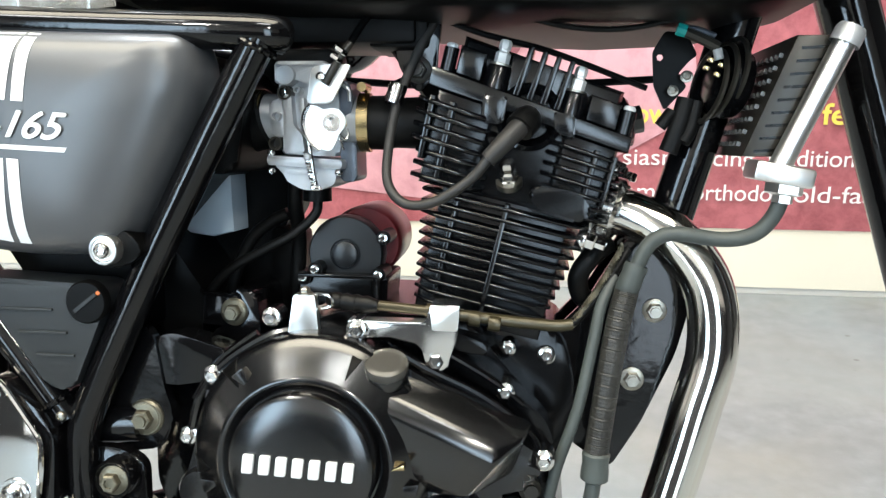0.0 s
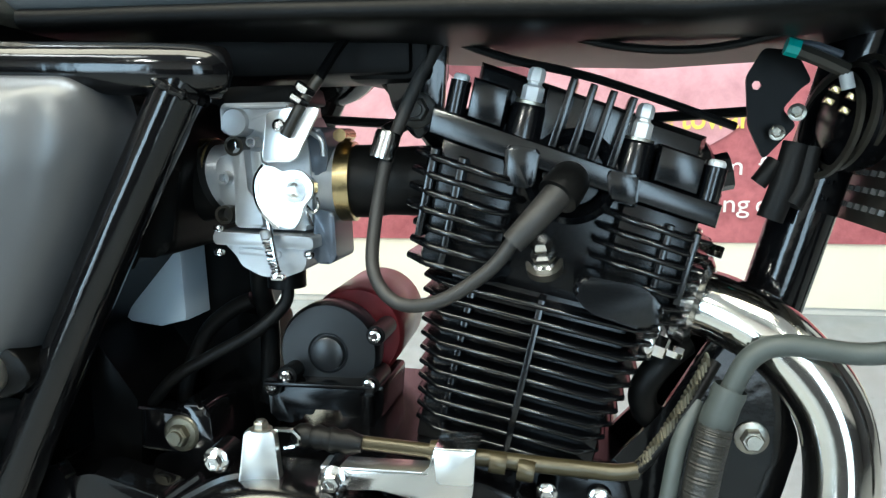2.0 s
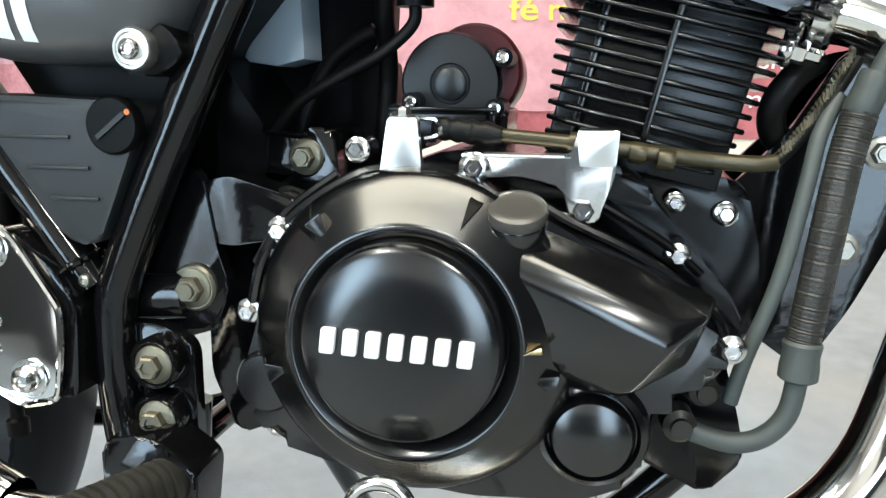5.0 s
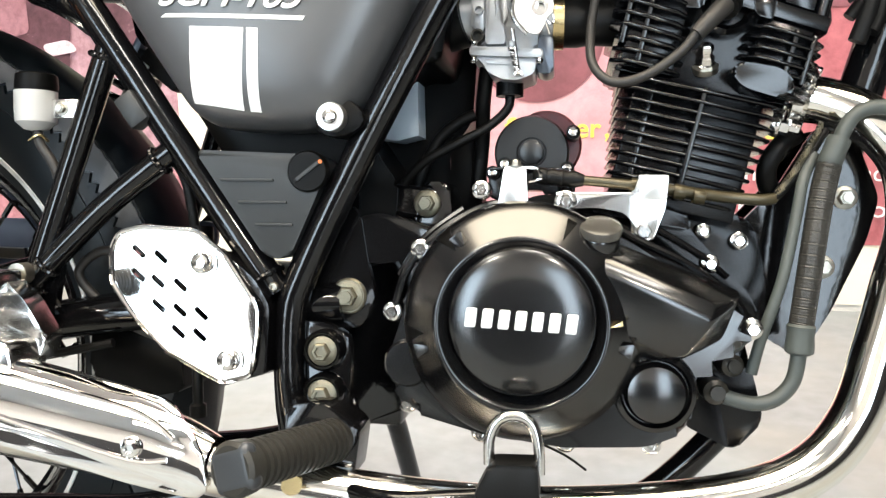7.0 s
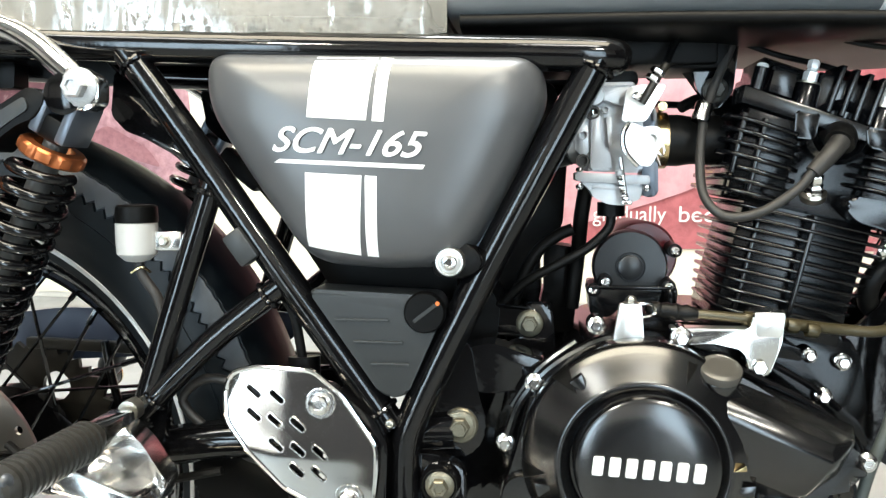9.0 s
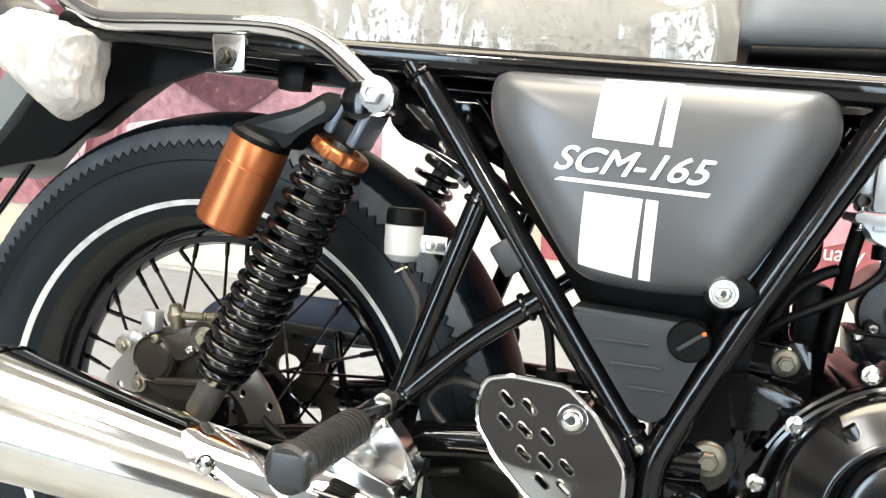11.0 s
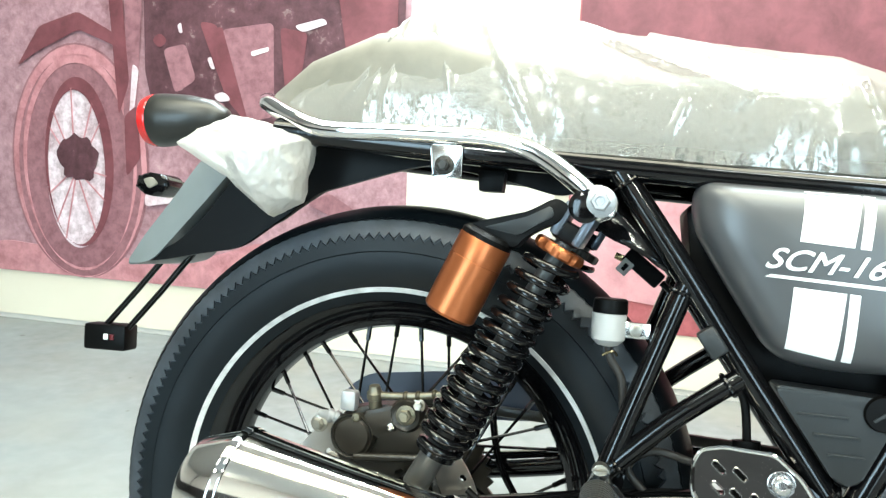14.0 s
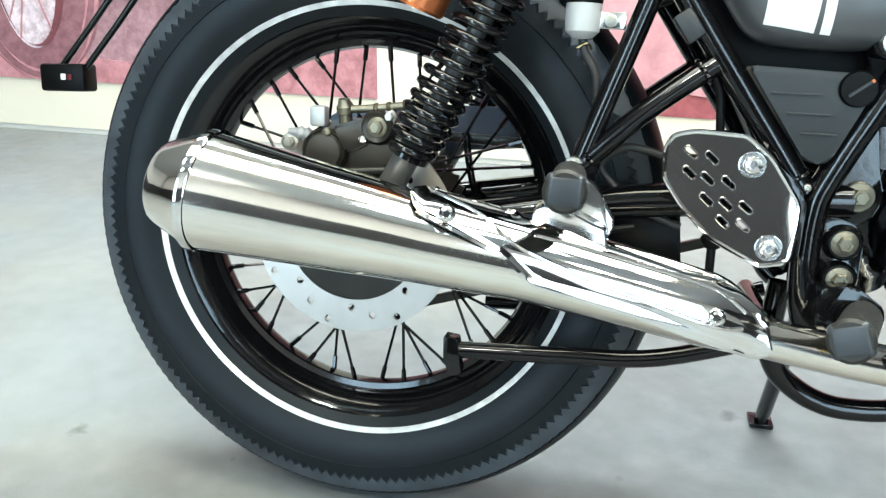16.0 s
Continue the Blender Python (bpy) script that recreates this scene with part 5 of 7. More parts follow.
part("left_boss", prism(rounded([(0.599, 0.658), (0.610, 0.662), (0.612, 0.630), (0.600, 0.632)], 0.003), -0.062, -0.02, 0.003), CAST_GREY, carb)
part("bowl_flange", prism(rounded([(0.600, 0.616), (0.661, 0.613), (0.661, 0.6055), (0.600, 0.6085)], 0.002), -0.072, -0.004, 0.0012), CAST_GREY, carb)
part("float_bowl", prism(rounded([(0.604, 0.609), (0.656, 0.606), (0.654, 0.593), (0.640, 0.588), (0.627, 0.589), (0.615, 0.595), (0.612, 0.601)], 0.003), -0.067, -0.010, 0.004, 3), CAST_GREY, carb)
part("bowl_lip", prism(rounded([(0.614, 0.606), (0.640, 0.604), (0.640, 0.600), (0.614, 0.602)], 0.001), -0.069, -0.06, 0.001), CAST_GREY, carb)
part("bowl_side", prism(rounded([(0.657, 0.628), (0.669, 0.626), (0.670, 0.597), (0.663, 0.594), (0.655, 0.597)], 0.003), -0.056, -0.02, 0.003), BLUE_STEEL, carb)
part("choke_body", prism(rounded([(0.653, 0.676), (0.663, 0.676), (0.667, 0.662), (0.664, 0.646), (0.654, 0.648)], 0.004), -0.056, -0.02, 0.003), BLUE_STEEL, carb)
part("choke_arc", tube([(0.658, -0.060, 0.673), (0.664, -0.060, 0.668), (0.665, -0.060, 0.659)], 0.0016, 8), CAST_GREY, carb)
part("drain", tube([(0.632, -0.04, 0.590), (0.632, -0.04, 0.578)], 0.012, 20, 1), BLACK_PLASTIC, carb)
part("top_cap", prism(rounded([(0.604, 0.688), (0.652, 0.689), (0.650, 0.700), (0.606, 0.700)], 0.003), -0.058, -0.012, 0.004), BLACK_PLASTIC, carb)
for x, z in ((0.6035, 0.6045), (0.6585, 0.6035), (0.6035, 0.6185)):
    bolt(carb, x, -0.0715, z, 0.0032, "round", CHROME, (0, -0.5, -1))
for x, z, r in ((0.6060, 0.6255, 0.0056), (0.6140, 0.6655, 0.0058), (0.6245, 0.6675, 0.0030), (0.6065, 0.647, 0.0038)):
    part("port_rim", lathe([(r, -0.012), (r, 0.002), (r * 0.72, 0.002), (r * 0.68, -0.006), (0, -0.006)], (x, -0.067, z), seg=20), CAST_DARK if r > 0.005 else CAST_GREY, carb)
part("slot_screw", box((0.614, -0.065, 0.6655), (0.0014, 0.004, 0.006), 0.0004), CHROME, carb)
# throttle linkage
part("linkage_plate", prism(rounded([(0.6360, 0.6565), (0.6402, 0.6840), (0.6510, 0.6860), (0.6715, 0.6860), (0.6555, 0.6565)], 0.003), -0.0815, -0.0790, 0.0005), BRIGHT_STEEL, carb, "bright throttle cable bracket")
wheel_edge = [(0.638, 0.650), (0.641, 0.655), (0.6475, 0.654), (0.652, 0.651), (0.657, 0.6525), (0.664, 0.652), (0.670, 0.645), (0.669, 0.638), (0.664, 0.633), (0.662, 0.626), (0.658, 0.620), (0.651, 0.621), (0.643, 0.627), (0.638, 0.636), (0.636, 0.644)]
part("throttle_wheel", plate_with_holes(rounded(wheel_edge, 0.003, 3), [[(0.659 + 0.0042 * math.cos(k * 0.5236), 0.6415 + 0.0042 * math.sin(k * 0.5236)) for k in range(12)]], -0.093, -0.090), BRIGHT_STEEL, carb, "bright throttle wheel")
part("wheel_groove", tube([(0.642, -0.091, 0.655), (0.6375, -0.092, 0.648), (0.637, -0.092, 0.638), (0.641, -0.092, 0.629), (0.649, -0.091, 0.621)], 0.0022, 8), CHROME_SOFT, carb)
part("throttle_hub", lathe([(0.0068, -0.02), (0.0068, 0.0015), (0.0044, 0.0015), (0.0042, -0.006), (0, -0.006)], (0.659, -0.093, 0.6415), seg=24), CHROME_SOFT, carb)
part("return_spring", tube([(0.663, -0.089, 0.634), (0.6675, -0.088, 0.629), (0.670, -0.086, 0.632), (0.669, -0.086, 0.637)], 0.0009, 6), CHROME_SOFT, carb)
part("spring_leg", tube([(0.6635, -0.088, 0.630), (0.667, -0.088, 0.621)], 0.0009, 6, 1), CHROME, carb)
bolt(carb, 0.648, -0.083, 0.6765, 0.0040, "round", CHROME)
coil = [(0.6355 + 0.00008 * k + 0.0026 * math.cos(k * 1.1), -0.078 + 0.0026 * math.sin(k * 1.1), 0.613 - 0.00030 * k) for k in range(74)]
part("idle_spring", tube(coil, 0.0007, 5, 1), CHROME_SOFT, carb)
part("idle_screw", tube([(0.636, -0.078, 0.628), (0.6415, -0.078, 0.592)], 0.0018, 10, 1), CHROME_SOFT, carb)
part("screw_head", lathe([(0.0035, 0), (0.0038, 0.004), (0.0030, 0.005), (0, 0.005)], (0.636, -0.078, 0.613), (-0.15, 0, 1), 10), CAST_GREY, carb)
part("screw_tip", box((0.642, -0.079, 0.591), (0.008, 0.005, 0.004), 0.001), CHROME, carb)
part("adjuster", tube([(0.6515, -0.084, 0.671), (0.658, -0.084, 0.682), (0.664, -0.083, 0.692), (0.671, -0.080, 0.702)], 0.0033, 12, 2), CAST_DARK, carb)
for k in range(2):
    part("adjuster_nut", lathe([(0.0052, 0), (0.0062, 0.001), (0.0062, 0.0036), (0.0052, 0.0046), (0, 0.0046)], (0.6588 + 0.0036 * k, -0.084 + 0.0004 * k, 0.6885 + 0.0056 * k), (0.55, 0.05, 0.83), 6), CHROME, carb)
part("cable", tube([(0.669, -0.081, 0.699), (0.680, -0.066, 0.722), (0.70, -0.05, 0.75)], 0.0030, 8), BLACK_PLASTIC, carb)
part("rear_clamp", lathe([(0.0235, 0), (0.0245, 0.001), (0.0245, 0.009), (0.0235, 0.010)], (0.578, -0.035, 0.646), (1, 0, 0), 30), YELLOW_ZINC, carb)
part("intake_rubber", lathe([(0.0218, 0.0), (0.0222, 0.02), (0.0205, 0.03), (0.0215, 0.055), (0.018, 0.058)], (0.668, -0.034, 0.643), (1, 0.05, 0.0), 30), RUBBER, carb, "black rubber intake tube")
part("front_clamp", lathe([(0.0222, 0), (0.0242, 0.0005), (0.0242, 0.0095), (0.0222, 0.010)], (0.6675, -0.035, 0.643), (1, 0.05, 0), 30), YELLOW_ZINC, carb, "yellow zinc hose clamp")
part("clamp_screw", tube([(0.6725, -0.052, 0.671), (0.6725, -0.030, 0.671)], 0.0040, 10, 1), YELLOW_ZINC, carb)
part("vent_hose", tube([(0.632, -0.04, 0.580), (0.630, -0.04, 0.567), (0.612, -0.045, 0.550), (0.585, -0.05, 0.535), (0.556, -0.05, 0.518), (0.53, -0.04, 0.49)], 0.0042, 10), RUBBER, carb)
part("drain_hose", tube([(0.600, -0.02, 0.565), (0.585, -0.02, 0.558), (0.565, -0.02, 0.54), (0.548, -0.02, 0.50), (0.545, -0.01, 0.46)], 0.0055, 10), RUBBER, carb)
part("overflow_hose", tube([(0.611, -0.03, 0.605), (0.607, -0.022, 0.575), (0.605, -0.005, 0.54), (0.60, 0.0, 0.49)], 0.0068, 10), RUBBER, carb)
part("fuel_hose", tube([(0.692, -0.02, 0.672), (0.71, -0.01, 0.68), (0.735, 0.0, 0.677), (0.76, 0.02, 0.672)], 0.0050, 10), RUBBER, carb)

carb.matrix_basis = Matrix.Translation((-0.0015, 0.0045, -0.001))

# clutch arm, cable and bracket
clutch = part("clutch_bracket", prism(rounded([(0.674, 0.491), (0.733, 0.492), (0.736, 0.506), (0.7585, 0.506), (0.757, 0.482), (0.748, 0.456), (0.735, 0.456), (0.729, 0.476), (0.706, 0.481), (0.674, 0.479)], 0.004), -0.108, -0.104, 0.0008), CHROME_SOFT, bike, "bright pressed steel clutch cable bracket")
part("top_flange", box((0.7035, -0.100, 0.4915), (0.060, 0.016, 0.0022), 0.0006), BRIGHT_STEEL, clutch)
part("tab_face", prism(rounded([(0.736, 0.506), (0.7585, 0.506), (0.757, 0.487), (0.738, 0.487)], 0.002), -0.1095, -0.1082, 0.0004), BRIGHT_STEEL, clutch)
part("bracket_fold", box((0.7475, -0.095, 0.505), (0.0225, 0.026, 0.003), 0.0008), CHROME_SOFT, clutch)
part("clutch_arm", prism(rounded([(0.6328, 0.512), (0.6496, 0.512), (0.6525, 0.478), (0.6275, 0.477)], 0.002), -0.113, -0.107, 0.001), BRIGHT_STEEL, clutch, "bright clutch release arm")
part("arm_shaft", lathe([(0.010, 0), (0.012, 0.006), (0.012, 0.013), (0, 0.013)], (0.6415, -0.117, 0.4665), (0, -0.2, 1), 24), ENGINE_BLACK, clutch)
bolt(clutch, 0.6415, -0.110, 0.5125, 0.0042, "hex", ZINC, (0, 0, 1))
part("arm_link", tube([(0.644, -0.108, 0.511), (0.658, -0.106, 0.511), (0.661, -0.104, 0.503), (0.652, -0.104, 0.500)], 0.0015, 6, 2), CHROME_SOFT, clutch)
part("cable_boot", lathe([(0.0035, 0), (0.0062, 0.003), (0.0070, 0.008), (0.0058, 0.011), (0.0072, 0.015), (0.0060, 0.019), (0.0074, 0.023), (0.0060, 0.027), (0.0072, 0.031), (0.0045, 0.040), (0, 0.040)], (0.655, -0.098, 0.506), (1, 0, -0.10), 18), RUBBER, clutch)
part("cable_sleeve", tube([(0.735, -0.094, 0.4985), (0.785, -0.088, 0.4925), (0.808, -0.085, 0.4900), (0.830, -0.084, 0.4885), (0.842, -0.082, 0.4895)], 0.0046, 14), BRONZE, clutch, "olive bronze cable sleeve")
for x, z in ((0.731, 0.499), (0.764, 0.4945), (0.779, 0.491)):
    part("sleeve_nut", lathe([(0.0056, 0), (0.0060, 0.002), (0.0060, 0.007), (0.0056, 0.009)], (x, -0.093, z), (1, 0.05, -0.15), 12), BRONZE, clutch)
part("cable_adjuster", tube([(0.690, -0.096, 0.5025), (0.712, -0.095, 0.5007), (0.736, -0.094, 0.4985)], 0.0040, 14), BRONZE, clutch)
coil = [(0.842 + 0.00031 * k, -0.081 + 0.00012 * k + 0.0043 * math.cos(k * 1.3), 0.4895 + 0.00036 * k + 0.0000011 * k * k + 0.0043 * math.sin(k * 1.3)) for k in range(120)]
part("cable_spring", tube(coil, 0.0010, 5, 1), OLD_ZINC, clutch)
part("outer_cable", tube([(0.835, -0.083, 0.4888), (0.845, -0.081, 0.4925), (0.858, -0.075, 0.5075), (0.870, -0.070, 0.5235), (0.884, -0.06, 0.545)], 0.0035, 10), RUBBER, clutch)

# exhaust header and muffler
pipe = part("exhaust_pipe", tube([(0.868, -0.030, 0.574), (0.890, -0.040, 0.570), (0.920, -0.052, 0.553), (0.945, -0.060, 0.518), (0.950, -0.064, 0.470), (0.938, -0.068, 0.420), (0.925, -0.072, 0.370), (0.908, -0.078, 0.318), (0.875, -0.088, 0.280), (0.82, -0.100, 0.258), (0.74, -0.115, 0.248), (0.66, -0.13, 0.246), (0.58, -0.147, 0.252), (0.50, -0.163, 0.264), (0.42, -0.176, 0.279)], 0.0195, 28, 6), MUFFLER_CHROME, bike, "chromed exhaust pipe")
part("flange_collar", lathe([(0.024, 0), (0.0265, 0.002), (0.0265, 0.010), (0.022, 0.013)], (0.868, -0.030, 0.576), (0.93, -0.25, -0.28), 30), CHROME_SOFT, pipe)
PORT, PORT_AXIS = Vector((0.8620, -0.0285, 0.5775)), Vector((0.93, -0.25, -0.28)).normalized()
part("flange", lathe([(0.020, -0.004), (0.0285, -0.004), (0.0300, -0.002), (0.0300, 0.003), (0.0285, 0.005), (0.022, 0.005)], PORT, PORT_AXIS, 36), CHROME_SOFT, pipe, "bright exhaust port flange")
across = PORT_AXIS.cross(Vector((0, 1, 0))).normalized()
for turn in (-32, 148):
    out = Matrix.Rotation(radians(turn), 3, PORT_AXIS) @ across
    ear = PORT + 0.034 * out
    part("flange_ear", lathe([(0.0, -0.003), (0.0098, -0.003), (0.0105, -0.001), (0.0105, 0.003), (0.0095, 0.0045), (0, 0.0045)], ear, PORT_AXIS, 20), CHROME_SOFT, pipe)
    part("stud", lathe([(0.0070, 0.004), (0.0070, 0.010), (0.0060, 0.0115), (0.0040, 0.0115), (0.0040, 0.019), (0.0032, 0.020), (0, 0.020)], ear, PORT_AXIS, 6), CHROME, pipe)


def between(stops, x):
    for (a, va), (b, vb) in zip(stops, stops[1:]):
        if x <= b:
            return va + (vb - va) * max(0.0, (x - a) / (b - a))
    return stops[-1][1]


def axis_at(x):
    """The muffler's centre line: y and z."""
    return (between(((-0.165, -0.236), (-0.05, -0.223), (0.137, -0.203), (0.30, -0.182), (0.42, -0.172)), x),
            between(((-0.165, 0.3900), (-0.104, 0.3815), (0.07, 0.3540), (0.205, 0.3320), (0.37, 0.2960), (0.42, 0.2805)), x))


def muffler_radius(x):
    return between(((-0.104, 0.0572), (0.035, 0.0478), (0.10, 0.0425), (0.205, 0.0362), (0.37, 0.0312), (0.40, 0.0260), (0.42, 0.0215)), x)


def muffler_ring(bm, x, r, seg=48):
    y, z = axis_at(x)
    return [bm.verts.new((x + 0.17 * r * math.sin(a), y + r * math.cos(a), z + r * math.sin(a))) for a in (2 * math.pi * k / seg for k in range(seg))]


def muffler_shell(xs, radii, cap=False, seg=48):
    bm = bmesh.new()
    rings = [muffler_ring(bm, x, r, seg) for x, r in zip(xs, radii)]
    for a, b in zip(rings, rings[1:]):
        for k in range(seg):
            bm.faces.new((a[k], a[(k + 1) % seg], b[(k + 1) % seg], b[k]))
    if cap:
        bm.faces.new(rings[0])
        bm.faces.new(rings[-1])
    return bm


xs = [-0.104 + 0.524 * k / 40 for k in range(41)]
muffler = part("muffler", muffler_shell(xs, [muffler_radius(x) for x in xs]), MUFFLER_CHROME, bike, "long tapered chrome muffler")
xs = [-0.100, -0.106, -0.138, -0.1435, -0.146, -0.144, -0.122, -0.121]
part("end_cap", muffler_shell(xs, [0.0570, 0.0565, 0.0428, 0.0400, 0.0368, 0.0340, 0.0320, 0.002]), MUFFLER_CHROME, muffler)
part("seam_band", muffler_shell([-0.108, -0.106, -0.100, -0.098], [0.0560, 0.0590, 0.0592, 0.0582]), CHROME, muffler)
part("outlet", muffler_shell([-0.121, -0.149, -0.149, -0.121], [0.0165, 0.0165, 0.0145, 0.0145]), CHROME_SOFT, muffler)


def shield_patch(x0, x1, low, high, lift, nx=44, nz=14, edge=0.0):
    """A plate that hugs the muffler between two outlines; edge: extra lift along its rim."""
    def value(stops, x):
        for (a, za), (b, zb) in zip(stops, stops[1:]):
            if x <= b:
                return za + (zb - za) * (x - a) / (b - a)
        return stops[-1][1]
    bm = bmesh.new()
    rows = []
    for i in range(nx + 1):
        x = x0 + (x1 - x0) * i / nx
        yc, zc = axis_at(x)
        r0 = muffler_radius(x)
        a, b = value(low, x), value(high, x)
        row = []
        for j in range(nz + 1):
            f = j / nz
            rim = min(f, 1 - f, i / nx * 3, (1 - i / nx) * 3)
            r = r0 + lift + (edge if rim < 0.12 else 0)
            d = max(-0.995, min(0.995, (a + (b - a) * f - zc) / r0))
            ang = math.asin(d)
            row.append(bm.verts.new((x + 0.17 * r * math.sin(ang), yc - r * math.cos(ang), zc + r * math.sin(ang))))
        rows.append(row)
    for p, q in zip(rows, rows[1:]):
        for j in range(nz):
            bm.faces.new((p[j], p[j + 1], q[j + 1], q[j]))
    ext = bmesh.ops.extrude_face_region(bm, geom=list(bm.faces))
    bmesh.ops.translate(bm, verts=[v for v in ext["geom"] if isinstance(v, bmesh.types.BMVert)], vec=(0, 0.003, -0.001))
    return bm


LOW = ((0.090, 0.388), (0.101, 0.376), (0.137, 0.362), (0.185, 0.343), (0.215, 0.322), (0.308, 0.299), (0.374, 0.280), (0.412, 0.2690), (0.422, 0.2680), (0.428, 0.273))
HIGH = ((0.090, 0.392), (0.100, 0.400), (0.118, 0.400), (0.166, 0.383), (0.217, 0.366), (0.346, 0.336), (0.378, 0.325), (0.408, 0.304), (0.422, 0.289), (0.428, 0.277))
part("heat_shield", shield_patch(0.090, 0.428, LOW, HIGH, 0.006, edge=0.0025), CHROME, muffler, "polished chrome heat shield")


def shield_line(stops, lift):
    """A raised crease that follows the shield's skin through (x, z) stops."""
    out = []
    for x, z in stops:
        yc, zc = axis_at(x)
        r = muffler_radius(x)
        ang = math.asin(max(-0.99, min(0.99, (z - zc) / r)))
        out.append((x + 0.17 * (r + lift) * math.sin(ang), yc - (r + lift) * math.cos(ang), zc + (r + lift) * math.sin(ang)))
    return out


part("raised_crease", tube(shield_line([(0.108, 0.392), (0.150, 0.376), (0.186, 0.356), (0.225, 0.340), (0.308, 0.313), (0.374, 0.294), (0.398, 0.292)], 0.006), 0.0022, 8, 5), CHROME, muffler)
part("raised_crease", tube(shield_line([(0.205, 0.360), (0.260, 0.348), (0.346, 0.327), (0.376, 0.317), (0.398, 0.303)], 0.006), 0.0022, 8, 5), CHROME, muffler)
bolt(muffler, 0.137, -0.258, 0.384, 0.0078, "round", CHROME)
bolt(muffler, 0.375, -0.210, 0.303, 0.0078, "round", CHROME)
part("hanger", prism(rounded([(0.205, 0.384), (0.222, 0.392), (0.272, 0.372), (0.276, 0.352), (0.262, 0.343), (0.205, 0.358)], 0.004), -0.205, -0.165, 0.003), CHROME_SOFT, muffler, "bright footrest and muffler hanger")

# foot pegs
def ribbed_peg(name, inner, outer, r, parent, label):
    a, b = Vector(inner), Vector(outer)
    length = (b - a).length
    prof = [(r * 0.8, 0)]
    n = 14
    for k in range(n):
        h = length * 0.06 + length * 0.80 * k / n
        prof += [(r, h), (r, h + length * 0.030), (r * 0.86, h + length * 0.036), (r * 0.86, h + length * 0.052)]
    prof += [(r * 1.08, length * 0.88), (r * 1.12, length * 0.98), (r * 0.95, length), (0, length)]
    peg = part(name, lathe(prof, inner, b - a, 20), PEG_RUBBER, parent, label)
    d = (b - a).normalized()
    part("end_block", box(b - d * 0.006, (r * 2.0, r * 1.8, 0.013), 0.0055, rotation_to(d), 4), PEG_END, peg)
    return peg


rear_peg = ribbed_peg("passenger_footrest", (0.236, -0.200, 0.416), (0.239, -0.322, 0.419), 0.0155, bike, "black ribbed rubber passenger footrest")
part("pivot_bolt", lathe([(0.009, -0.01), (0.009, 0.006), (0, 0.007)], (0.236, -0.140, 0.420), seg=12), ZINC, rear_peg)
part("pivot_block", box((0.236, -0.178, 0.415), (0.022, 0.052, 0.020), 0.004), CHROME_SOFT, rear_peg)
part("peg_bracket", prism(rounded([(0.222, 0.412), (0.245, 0.418), (0.262, 0.402), (0.281, 0.372), (0.272, 0.352), (0.226, 0.372)], 0.005), -0.172, -0.150, 0.003), CHROME_SOFT, rear_peg)
front_peg = ribbed_peg("rider_footrest", (0.512, -0.150, 0.300), (0.472, -0.262, 0.308), 0.0170, bike, "black ribbed rubber rider footrest")
part("peg_mount", prism(rounded([(0.47, 0.325), (0.50, 0.33), (0.53, 0.31), (0.525, 0.27), (0.49, 0.262), (0.47, 0.29)], 0.008), -0.155, -0.12, 0.003), GLOSS_BLACK, front_peg)
part("peg_spring", lathe([(0.006, 0), (0.0075, 0.004), (0.006, 0.008), (0.0075, 0.012), (0, 0.012)], (0.492, -0.20, 0.283), (0.3, -1, 0), 14), YELLOW_ZINC, front_peg)
pedal = part("brake_pedal", tube([(0.49, -0.135, 0.285), (0.52, -0.165, 0.268), (0.56, -0.185, 0.268), (0.61, -0.19, 0.274), (0.655, -0.19, 0.279)], 0.0065, 12), GLOSS_BLACK, bike, "black brake pedal with rubber pad")
part("pad", prism(rounded([(0.622, 0.280), (0.634, 0.304), (0.666, 0.305), (0.668, 0.278), (0.645, 0.268)], 0.004), -0.205, -0.178, 0.004), RUBBER, pedal)
part("toe_loop", tube([(0.632, -0.19, 0.30), (0.632, -0.19, 0.318), (0.638, -0.19, 0.331), (0.650, -0.19, 0.335), (0.661, -0.19, 0.330), (0.666, -0.19, 0.315), (0.667, -0.19, 0.295)], 0.0040, 10, 4), CHROME_SOFT, pedal)
part("return_wire", tube([(0.664, -0.17, 0.312), (0.685, -0.15, 0.297), (0.70, -0.14, 0.284)], 0.0010, 6, 3), BLACK_PLASTIC, pedal)

# stands
side_stand = part("side_stand", tube([(0.505, 0.035, 0.30), (0.512, 0.07, 0.25), (0.524, 0.262, 0.020)], 0.0105, 14, 1), GLOSS_BLACK, bike, "black side stand, folded out")
part("foot", box((0.524, 0.268, 0.0165), (0.034, 0.034, 0.008), 0.002, Matrix.Rotation(radians(8.8), 4, "X")), GLOSS_BLACK, side_stand)
part("stand_hinge", box((0.508, 0.03, 0.29), (0.045, 0.06, 0.04), 0.006), GLOSS_BLACK, side_stand)
centre_stand = part("centre_stand", tube([(0.47, -0.09, 0.262), (0.34, -0.10, 0.222), (0.24, -0.10, 0.212), (0.125, -0.10, 0.205)], 0.0095, 12), GLOSS_BLACK, bike, "black centre stand, folded up")
part("foot", prism(rounded([(0.110, 0.222), (0.126, 0.220), (0.129, 0.196), (0.132, 0.180), (0.118, 0.177), (0.111, 0.196)], 0.003), -0.110, -0.092, 0.002), GLOSS_BLACK, centre_stand)
part("leg", tube([(0.47, 0.09, 0.262), (0.34, 0.10, 0.222), (0.125, 0.10, 0.205)], 0.0095, 12), GLOSS_BLACK, centre_stand)
part("cross_tube", tube([(0.45, -0.10, 0.258), (0.45, 0.10, 0.258)], 0.011, 12, 1), GLOSS_BLACK, centre_stand)

